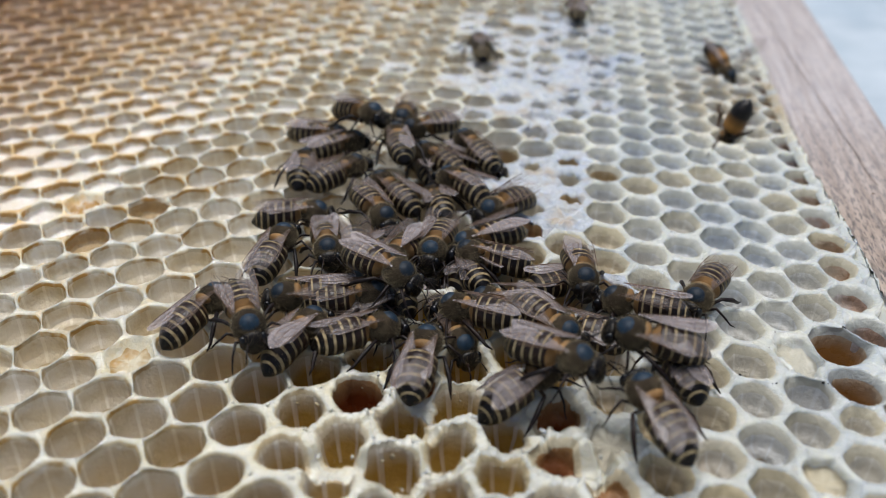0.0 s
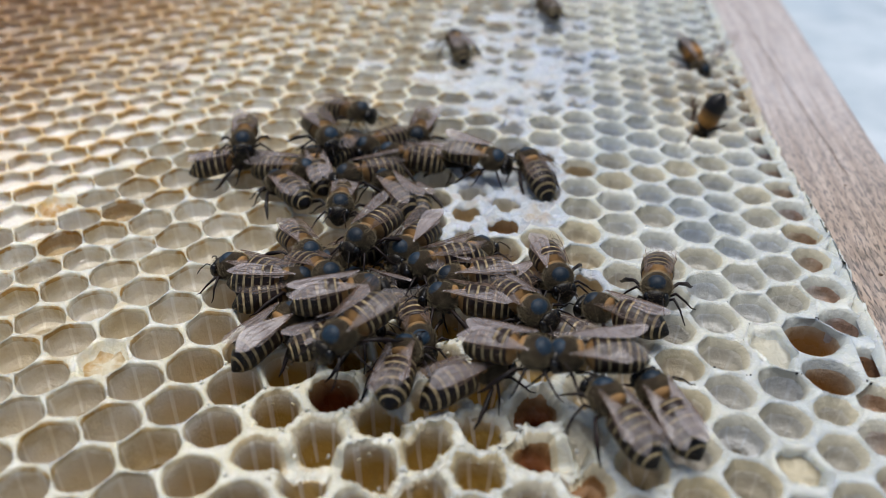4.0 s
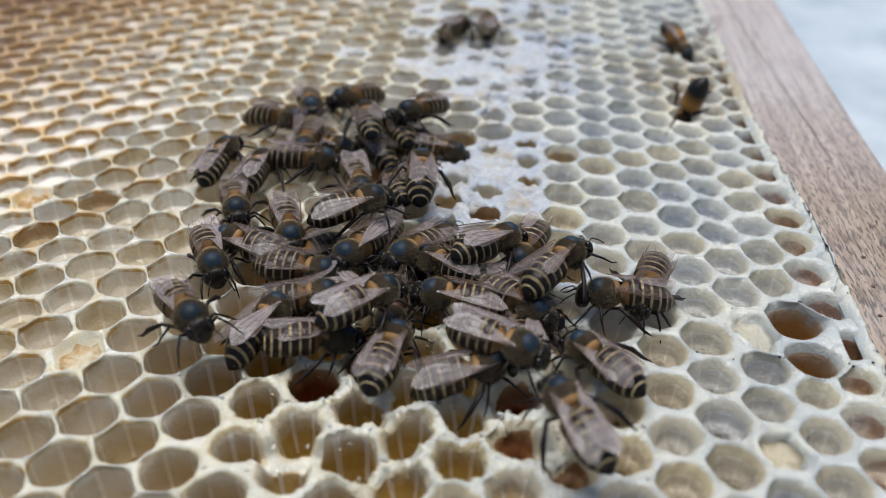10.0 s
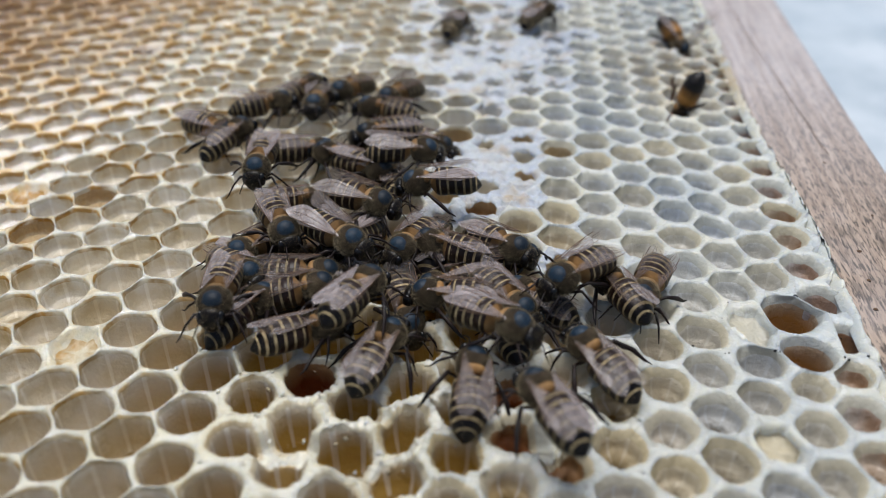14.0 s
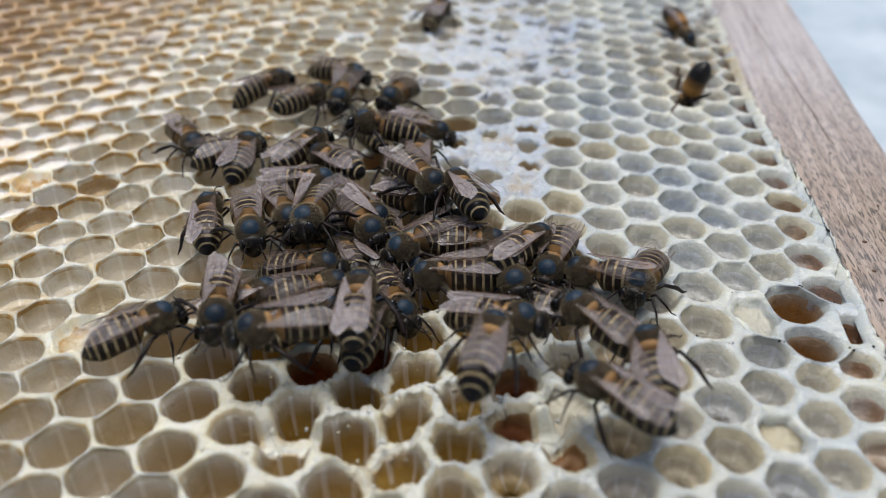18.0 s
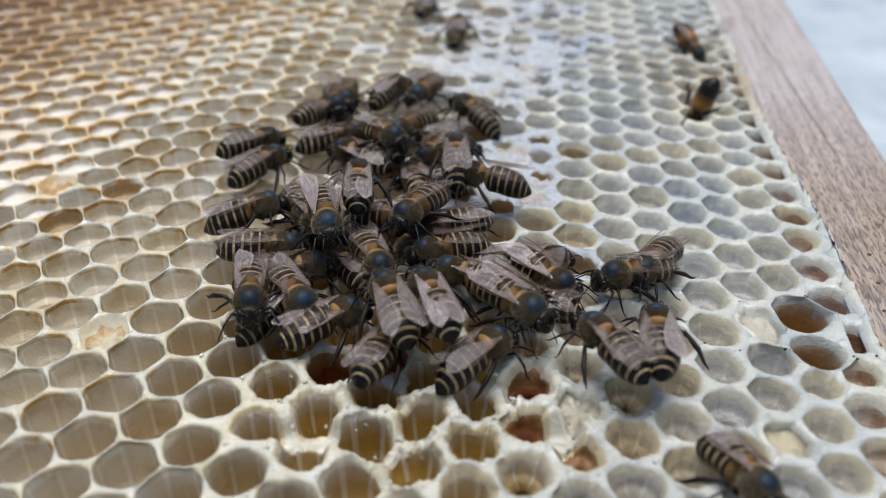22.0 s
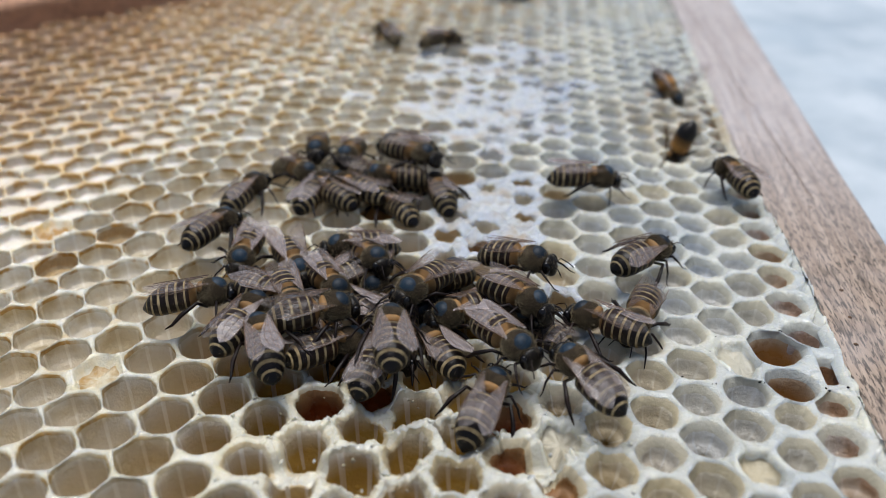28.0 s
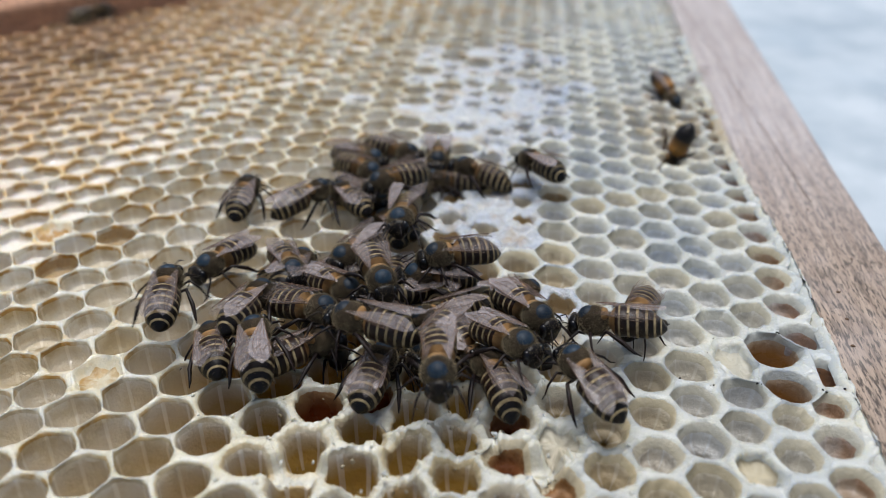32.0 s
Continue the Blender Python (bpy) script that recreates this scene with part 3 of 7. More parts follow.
def tube(points, radii, sides=6):
    """A bent tapered tube through points, in mm."""
    verts, faces = [], []
    pts = [Vector(p) for p in points]
    for k, p in enumerate(pts):
        ahead = (pts[min(k + 1, len(pts) - 1)] - pts[max(k - 1, 0)]).normalized()
        side = ahead.cross(Vector((0.13, 0.2, 1))).normalized()
        up = side.cross(ahead)
        for s in range(sides):
            a = 2 * math.pi * s / sides
            verts.append((p + (side * math.cos(a) + up * math.sin(a)) * radii[k]) * BEE)
    for k in range(len(pts) - 1):
        for s in range(sides):
            s2 = (s + 1) % sides
            faces.append((k * sides + s, k * sides + s2, (k + 1) * sides + s2, (k + 1) * sides + s))
    faces.append(tuple(range(sides))[::-1])
    faces.append(tuple((len(pts) - 1) * sides + s for s in range(sides)))
    return verts, faces


def tube_mesh(name, mat, *tubes):
    verts, faces = [], []
    for points, radii in tubes:
        v, f = tube(points, radii)
        faces += [tuple(q + len(verts) for q in g) for g in f]
        verts += v
    return mesh_of(name, verts, faces, [mat])


def hairs(name, mat, blobs, seed, length, thick=0.035):
    """Short fuzz standing out of ellipsoids (centre, size, count, keep), in mm."""
    rnd = random.Random(seed)
    verts, faces = [], []
    for centre, size, count, keep in blobs:
        done = 0
        while done < count:
            d = Vector((rnd.gauss(0, 1), rnd.gauss(0, 1), rnd.gauss(0, 1))).normalized()
            if not keep(d):
                continue
            done += 1
            root = Vector(centre) + Vector(d[k] * size[k] * 0.97 for k in range(3))
            tip = root + (d + Vector((rnd.uniform(-0.4, 0.4), rnd.uniform(-0.9, 0.1), rnd.uniform(-0.3, 0.3)))).normalized() * length * rnd.uniform(0.6, 1.2)
            side = d.cross(Vector((rnd.random(), rnd.random(), rnd.random()))).normalized() * thick
            up = side.cross(d)
            k = len(verts)
            verts += [(root + side) * BEE, (root - side * 0.5 + up * 0.86) * BEE, (root - side * 0.5 - up * 0.86) * BEE, tip * BEE]
            faces += [(k, k + 1, k + 3), (k + 1, k + 2, k + 3), (k + 2, k, k + 3)]
    return mesh_of(name, verts, faces, [mat], smooth=False)


def girth(s):
    """Abdomen radius in mm at s from 0 (waist) to 1 (tip)."""
    return 1.78 * (min(1.0, s / 0.16) ** 0.55) * (1 - max(0.0, (s - 0.42) / 0.58) ** 3.3 * 0.93)


def spine(s, droop):
    """Point of the abdomen's axis."""
    return Vector((0, 0.75 - 6.3 * s, 2.35 + 0.15 * math.sin(s * 3) - droop * s * s))


def belly_ring(s, droop, grow, n=20):
    out = []
    c = spine(s, droop)
    step = math.fmod(s * 6.4, 1.0)
    g = girth(s) * (1 + 0.035 * step) + grow
    for k in range(n):
        a = 2 * math.pi * k / n
        out.append((c + Vector((math.cos(a) * g * 1.03, 0, math.sin(a) * g * 0.92))) * BEE)
    return out


def belly(name, mat, s0, s1, steps, droop, grow=0.0, close=True):
    n, verts, faces = 20, [], []
    for q in range(steps + 1):
        verts += belly_ring(s0 + (s1 - s0) * q / steps, droop, grow, n)
    for q in range(steps):
        for k in range(n):
            k2 = (k + 1) % n
            faces.append((q * n + k2, q * n + k, (q + 1) * n + k, (q + 1) * n + k2))
    if close:
        faces.append(tuple(range(n)))
        faces.append(tuple(steps * n + k for k in range(n))[::-1])
    return mesh_of(name, verts, faces, [mat])


def belly_hairs(droop, count=260):
    """Short pale hairs lying back along the abdomen, thickest over the bands."""
    rnd = random.Random(31)
    verts, faces = [], []
    for _ in range(count):
        s = rnd.choice((0.19, 0.335, 0.485, 0.64, 0.775, 0.885)) + rnd.uniform(-0.02, 0.05) if rnd.random() < 0.7 else rnd.uniform(0.08, 0.97)
        a = rnd.uniform(-0.5, math.pi + 0.5)
        g = girth(s) * 1.01
        out = Vector((math.cos(a), 0, math.sin(a) * 0.92))
        root = spine(s, droop) + out * g
        tip = root + (out * rnd.uniform(0.3, 0.8) + Vector((rnd.uniform(-0.3, 0.3), -1.0, 0))).normalized() * rnd.uniform(0.2, 0.42)
        side = Vector((-out.z, 0, out.x)).normalized() * 0.010
        k = len(verts)
        verts += [(root + side) * BEE, (root - side) * BEE, (root + out * 0.012) * BEE, tip * BEE]
        faces += [(k, k + 1, k + 3), (k + 1, k + 2, k + 3), (k + 2, k, k + 3)]
    return mesh_of("abdomen_fuzz", verts, faces, [FUZZ], smooth=False)


def wing_outline(length, width, n=18):
    top, low = [], []
    for k in range(n + 1):
        s = k / n
        top.append((s * length, 0.10 * width + 0.26 * width * math.sin(min(1.0, s * 1.05) * math.pi * 0.5) * (1 - max(0, (s - 0.82) / 0.18) ** 2)))
        low.append((s * length, -0.66 * width * math.sin(min(1.0, s ** 0.9) * math.pi * 0.62) ** 1.3 * (1 - max(0, (s - 0.7) / 0.3) ** 2.4)))
    return top, low


def wing_mesh(length, width):
    top, low = wing_outline(length, width)
    n = len(top)
    verts, faces = [], []
    for side in (0.012, -0.012):
        for (x, a), (_, c) in zip(top, low):
            for s in (0, 0.33, 0.66, 1):
                y = a + (c - a) * s
                verts.append(Vector((x, y, side + 0.09 * math.sin(x * 1.7) * math.sin(s * 3.0) - 0.035 * x * s)) * BEE)
    for side in range(2):
        for k in range(n - 1):
            for s in range(3):
                a = side * n * 4 + k * 4 + s
                f = (a, a + 1, a + 5, a + 4)
                faces.append(f if side else f[::-1])
    return mesh_of("wing", verts, faces, [WING])


def vein_mesh(length, width):
    top, low = wing_outline(length, width)
    tubes = []

    def at(s, f):
        k = s * (len(top) - 1)
        q = min(int(k), len(top) - 2)
        r = k - q
        x = top[q][0] + (top[q + 1][0] - top[q][0]) * r
        a = top[q][1] + (top[q + 1][1] - top[q][1]) * r
        c = low[q][1] + (low[q + 1][1] - low[q][1]) * r
        return (x, a + (c - a) * f, 0.03 + 0.09 * math.sin(x * 1.7) * math.sin(f * 3.0) - 0.035 * x * f)

    def run(*stops, r=0.024):
        pts = []
        for (s0, f0), (s1, f1) in zip(stops, stops[1:]):
            pts += [at(s0 + (s1 - s0) * q / 4, f0 + (f1 - f0) * q / 4) for q in range(4)]
        pts.append(at(*stops[-1]))
        tubes.append((pts, [r] * len(pts)))

    run((0.02, 0.03), (0.5, 0.02), (0.86, 0.03), r=0.045)
    run((0.04, 0.25), (0.45, 0.22), (0.62, 0.08))
    run((0.04, 0.5), (0.4, 0.5), (0.9, 0.42))
    run((0.05, 0.8), (0.35, 0.82), (0.7, 0.8), (0.85, 0.62))
    run((0.45, 0.22), (0.5, 0.5), (0.47, 0.82))
    run((0.62, 0.08), (0.72, 0.28), (0.93, 0.3))
    run((0.62, 0.46), (0.7, 0.62), (0.72, 0.8))
    run((0.72, 0.28), (0.74, 0.44))
    run((0.28, 0.5), (0.3, 0.8))
    v, f = [], []
    for points, radii in tubes:
        a, c = tube(points, radii, 4)
        f += [tuple(q + len(v) for q in g) for g in c]
        v += a
    return mesh_of("vein_net", v, f, [VEIN])


def wing_pose(side, x, y, z, sweep, tilt, lift):
    """Hinge place in mm; sweep: degrees out from straight back; tilt about its length; lift: the tip's rise."""
    turn = Euler((radians(tilt * side), radians(-lift), 0)).to_matrix().to_4x4()
    flip = Matrix.Diagonal((1, side, 1, 1))
    heading = Matrix.Rotation(radians(-90 + sweep * side), 4, "Z")
    return Matrix.Translation(Vector((x * side, y, z)) * BEE) @ heading @ turn @ flip


THORAX = ball("thorax", BROWN, (0, 2.35, 2.45), (1.72, 1.85, 1.62), 20, 14)
SCUTUM = ball("scutum", BLUE_SHEEN, (0, 2.85, 2.66), (1.34, 1.24, 1.46), 24, 14)
SCUTELLUM = ball("scutellum", AMBER, (0, 1.2, 3.18), (1.16, 0.56, 0.66), 14, 8)
RUFF = hairs("fuzz", FUZZ, [((0, 2.35, 2.45), (1.74, 1.87, 1.66), 4200, lambda d: d.z < 0.5 or (d.x / 0.58) ** 2 + ((d.y - 0.26) / 0.56) ** 2 > 0.55 + 0.45 * abs(math.sin(d.x * 917 + d.y * 631))),
                            ((0, 0.25, 2.45), (1.7, 0.9, 1.6), 340, lambda d: d.z > -0.3)], 5, 0.34, 0.008)
HEAD = ball("head", BLACK, (0, 4.5, 1.85), (1.26, 0.72, 1.3), 18, 12, lambda c: Vector((c.x * (1 + 0.22 * c.z), c.y - 0.25 * c.z, c.z)))
FACE_FUZZ = hairs("head_fuzz", FUZZ, [((0, 4.5, 1.9), (1.2, 0.76, 1.3), 420, lambda d: abs(d.x) < 0.7)], 9, 0.3, 0.010)
EYE = ball("eye", EYE_SHINE, (1.0, 4.44, 2.05), (0.44, 0.54, 0.86), 14, 10)
EYE_OTHER = ball("eye", EYE_SHINE, (-1.0, 4.44, 2.05), (0.44, 0.54, 0.86), 14, 10)
FORE, HIND = wing_mesh(7.6, 2.15), wing_mesh(5.2, 1.7)
FORE_VEINS, HIND_VEINS = vein_mesh(7.6, 2.15), vein_mesh(5.2, 1.7)
LEG_SHAPES = {}
for side in (1, -1):
    LEG_SHAPES["front", side] = (((0.7, 3.3, 1.2), (1.7, 3.9, 1.9), (2.3, 4.9, 1.1), (2.6, 5.7, 0.25), (2.7, 6.3, 0.05)), (0.17, 0.17, 0.12, 0.08, 0.05))
    LEG_SHAPES["middle", side] = (((0.9, 2.4, 1.1), (2.3, 2.5, 2.1), (3.4, 2.3, 1.1), (4.0, 2.0, 0.25), (4.5, 1.8, 0.05)), (0.17, 0.17, 0.13, 0.08, 0.05))
    LEG_SHAPES["hind", side] = (((0.9, 1.5, 1.1), (2.2, 0.7, 2.2), (3.0, -1.0, 1.3), (3.3, -2.1, 0.35), (3.5, -2.9, 0.05)), (0.19, 0.2, 0.27, 0.17, 0.05))
LEGS = {key: tube_mesh("leg", LEG, ([(x * key[1], y, z) for x, y, z in pts], radii)) for key, (pts, radii) in LEG_SHAPES.items()}
FEELERS = [tube_mesh("antenna", LEG, ([(0.35 * s, 5.0, 2.2), (0.75 * s, 5.5, 2.7), (1.1 * s, 6.4, 2.1), (1.35 * s, 6.9, 1.5)], [0.08, 0.07, 0.07, 0.06])) for s in (1, -1)]
ABDOMENS = {}
for droop in (0.0, 0.9, 1.7):
    bands = [belly("band", BAND, s, s + w, 2, droop, 0.028, False) for s, w in ((0.189, 0.031), (0.334, 0.041), (0.484, 0.045), (0.638, 0.043), (0.773, 0.038), (0.883, 0.024))]
    ABDOMENS[droop] = belly("abdomen", ABDOMEN, 0.0, 0.995, 44, droop), belly("abdomen_front", AMBER, 0.02, 0.13, 4, droop, 0.03, False), bands, belly_hairs(droop)


def bee(label, droop, wings, group="bees on the comb", banded=True):
    """A honey bee standing on z = 0, its head towards +y. wings: (sweep, tilt, lift) of the right and of the left pair."""
    thing = tagged(new("bee"), label, "bee", group)
    thorax = part("thorax", THORAX, thing)
    part("scutum", SCUTUM, thorax, "bare glossy blue-black back, the sky's blue painted in")
    part("scutellum", SCUTELLUM, thorax, "amber crescent")
    part("fuzz", RUFF, thorax)
    head = part("head", HEAD, thing)
    part("eye", EYE, head, "large dark eye")
    part("eye", EYE_OTHER, head, "large dark eye")
    part("head_fuzz", FACE_FUZZ, head)
    for f in FEELERS:
        part("antenna", f, head)
    body, front, bands, down = ABDOMENS[droop]
    abdomen = part("abdomen", body, thing, "black abdomen with pale bands")
    part("first_segment", front, abdomen, "amber first segment")
    part("abdomen_fuzz", down, abdomen)
    for band in bands if banded else ():
        part("band", band, abdomen)
    for key in LEGS:
        part("leg", LEGS[key], thing)
    for side, (sweep, tilt, lift) in zip((1, -1), wings):
        fore = part("forewing", FORE, thing, "smoky clear wing")
        fore.matrix_basis = wing_pose(side, 1.15, 2.2, 4.0, sweep, tilt, lift)
        part("vein_net", FORE_VEINS, fore)
        hind = part("hindwing", HIND, thing, "smoky clear wing")
        hind.matrix_basis = wing_pose(side, 1.05, 1.5, 3.85, sweep + 5, tilt, lift - 2)
        part("vein_net", HIND_VEINS, hind)
    return thing


FOLDED = bee("dark honey bee with pale-banded abdomen and wings folded back", 0.9, ((-3, -16, -2), (1, -12, -3)))
SPREAD = bee("dark honey bee with pale-banded abdomen and wings held apart", 0.9, ((5, -18, 1), (3, -12, 0)))
CURLED = bee("dark honey bee with curled banded abdomen and smoky wings", 1.7, ((2, -22, 3), (-2, -15, 1)))
RAISED = bee("dark honey bee with straight banded abdomen and lifted wings", 0.0, ((4, -20, 9), (9, -8, 5)))
STYLES = {"F": FOLDED, "S": SPREAD, "C": CURLED, "R": RAISED}
used = set()


def bee_like(style, m):
    """The first bee of a style, or a copy of it."""
    if style in used:
        return copy_thing(STYLES[style], m)
    used.add(style)
    STYLES[style].matrix_basis = m
    return STYLES[style]


HIPS = (3.3, 3.3, 2.4, 2.4, 1.5, 1.5)


def stride(thing, rows):
    """Swings the legs of a bee while it walks, in tripods, and its feelers all the time."""
    legs = [o for o in thing.children if o.name.startswith("leg")]
    head = next(o for o in thing.children if o.name.startswith("head"))
    times = [(0.0, 0.0)]
    for (t0, m0), (t1, m1) in zip(rows, rows[1:]):
        far = (m1.translation - m0.translation).length / MM
        steps = min(8, int(far / 2.5))
        for k in range(steps):
            times.append((t0 + (t1 - t0) * (k + 0.5) / steps, 1.0 if k % 2 else -1.0))
    times.append((rows[-1][0], 0.0))
    for k, leg in enumerate(legs):
        side = 1 if k % 2 == 0 else -1
        lead = 1 if k in (0, 3, 4) else -1
        hip = Vector((0.9 * side, HIPS[k], 1.2)) * BEE
        swing = [(t, Matrix.Translation(hip) @ Matrix.Rotation(radians(13 * s * lead * side), 4, "Z") @ Matrix.Translation(-hip)) for t, s in times]
        walk(leg, swing)
    for k, feeler in enumerate(o for o in head.children if o.name.startswith("antenna")):
        root = Vector((0.35 * (1, -1)[k], 5.0, 2.2)) * BEE
        shift = (thing.location.x * 997 + k * 1.3) % 6.28
        walk(feeler, [(t * 0.8, Matrix.Translation(root) @ Matrix.Rotation(radians(11 * math.sin(t * 2.1 + shift)), 4, "Z")
                       @ Matrix.Rotation(radians(8 * math.sin(t * 1.3 + shift * 2)), 4, "X") @ Matrix.Translation(-root)) for t in range(41)])


def at(x, y, z, heading, pitch=0.0, roll=0.0):
    """A bee's pose: mm on the comb, heading in degrees from +y to the left, pitch nose up."""
    return Matrix.Translation(Vector((x, y, z)) * MM) @ Matrix.Rotation(radians(heading), 4, "Z") @ Matrix.Rotation(radians(pitch), 4, "X") @ Matrix.Rotation(radians(roll), 4, "Y")


dead = bee("dead honey bee stuck head down in a cell, wings limp", 0.0, ((78, -8, 10), (84, 4, 6)), "dead bees", False)
dead.matrix_basis = at(29.4, 39.0, -0.6, 78, -72, 0)
other = bee("dead honey bee lying head down beside the wooden bar", 0.9, ((20, -10, 3), (55, -5, 38)), "dead bees", False)
other.matrix_basis = at(27.6, 60.5, -0.8, 205, -30, -15)
DEAD = chitin("faded_amber_chitin", (0.008, 0.006, 0.005), (0.004, 0.003, 0.003), 0.4, 600)
t = DEAD.node_tree
place = t.nodes.new("ShaderNodeSeparateXYZ")
t.links.new(t.nodes["Texture Coordinate"].outputs["Object"], place.inputs[0])
shade = t.nodes["Principled BSDF"].inputs["Base Color"]
t.links.new(blend(t, span(t, place.outputs[1], -0.0024, -0.0008), shade.links[0].from_socket, (0.26, 0.12, 0.025)), shade)
LIMP = chitin("limp_brown_wing", (0.055, 0.035, 0.022), (0.10, 0.06, 0.03), 0.4, 900)
for thing, bits in ((dead, ("abdomen", "forewing", "hindwing")), (other, ("abdomen",))):
    for o in thing.children:
        if o.name.startswith(bits):
            o.data = o.data.copy()
            o.data.materials[0] = DEAD if o.name.startswith("abdomen") else LIMP

# crumbs of wax on the torn cells and specks of dirt by the bar
for name, mat, label, spots, low, high in (
        ("wax_crumbs", WAX_RIM, "pale crumbs of wax on the torn cells", ((-0.4, -1.9, 1.5, 90), (0.9, -1.9, 0.7, 30)), 0.010, 0.035),
        ("dirt_specks", BLACK, "dark specks of dirt on the wax rims", ((2.7, -0.6, 0.8, 12), (1.9, 0.9, 1.2, 8), (3.3, -0.4, 0.4, 10)), 0.006, 0.018)):
    rnd = random.Random(len(name))
    bm = bmesh.new()
    for cx, cy, r, count in spots:
        for _ in range(count):
            a, d = rnd.uniform(0, 6.28), r * math.sqrt(rnd.random())
            v, u = cy + d * math.sin(a), cx + d * math.cos(a)
            j = round((u / PITCH + ORIGIN[0]) / S60)
            i = round(v / PITCH + ORIGIN[1] - j * 0.5)
            k = rnd.randrange(6) * math.pi / 3
            x, y, z = corner(j * S60 + math.cos(k) / math.sqrt(3), i + j * 0.5 + math.sin(k) / math.sqrt(3))
            x, y = x + rnd.uniform(-0.02, 0.02), y + rnd.uniform(-0.02, 0.02)
            size = rnd.uniform(low, high)
            lump = bmesh.ops.create_icosphere(bm, subdivisions=1, radius=size * CM,
                                              matrix=Matrix.Translation(Vector((x, y, z + 0.002)) * CM) @ Euler((a, d, a)).to_matrix().to_4x4() @ Matrix.Diagonal((1, rnd.uniform(0.5, 1), 0.5, 1)))
            for v in lump["verts"]:
                v.co += noise.noise_vector(v.co * 9000) * size * 0.3 * CM
    tagged(new(name, finish(name, bm, mat)), label, "crumbs", kind="stuff")


# flakes of wax that cling to the walls of the torn cells
rnd = random.Random(77)
bm = bmesh.new()
for j in range(-4, 12):
    for i in range(-8, 10):
        x, y = warp(*lattice(j * S60, i + j * 0.5))
        if torn(x, y) < 0.22:
            continue
        for _ in range(rnd.choice((1, 2, 3))):
            a, size = radians(rnd.uniform(55, 125)), rnd.uniform(0.010, 0.026)
            spot = Vector((x + 0.185 * math.cos(a), y + 0.185 * math.sin(a), swell(x, y) - rnd.uniform(0.07, 0.22)))
            turn = Matrix.Rotation(a, 4, "Z") @ Matrix.Rotation(rnd.uniform(-0.7, 0.7), 4, "X") @ Matrix.Diagonal((0.35, 1.0, rnd.uniform(0.5, 1.8), 1))
            lump = bmesh.ops.create_icosphere(bm, subdivisions=1, radius=size * CM, matrix=Matrix.Translation(spot * CM) @ turn)
            for v in lump["verts"]:
                v.co += noise.noise_vector(v.co * 7000) * size * 0.4 * CM
tagged(new("wax_flakes", finish("wax_flakes", bm, WAX_LIP)), "pale flakes of wax clinging inside the torn cells", "crumbs", kind="stuff")


# ---- the bees and their ways ----
bees = [bee_like(style, at(0, 0, 0, 0)) for style in "FSFCFSRFSFCSFFFCFSFFSFCCFSFFFFCFFFFSFFFCFSRFSFCSFSF" + "CFSCFCSFCF"]


def lean(k, t):
    """How a jostled bee tips, nose up and over to its side."""
    turn = bees.index(k) * 2.399
    return (Matrix.Rotation(radians(6 * math.sin(0.43 * t + turn) + 3 * math.sin(turn * 3)), 4, "X")
            @ Matrix.Rotation(radians(8 * math.sin(0.37 * t + turn * 1.7) + 7 * math.sin(turn * 5)), 4, "Y"))


def go(thing, rows):
    rows = [(t, m @ lean(thing, t)) for t, m in rows]
    walk(thing, rows)
    stride(thing, rows)


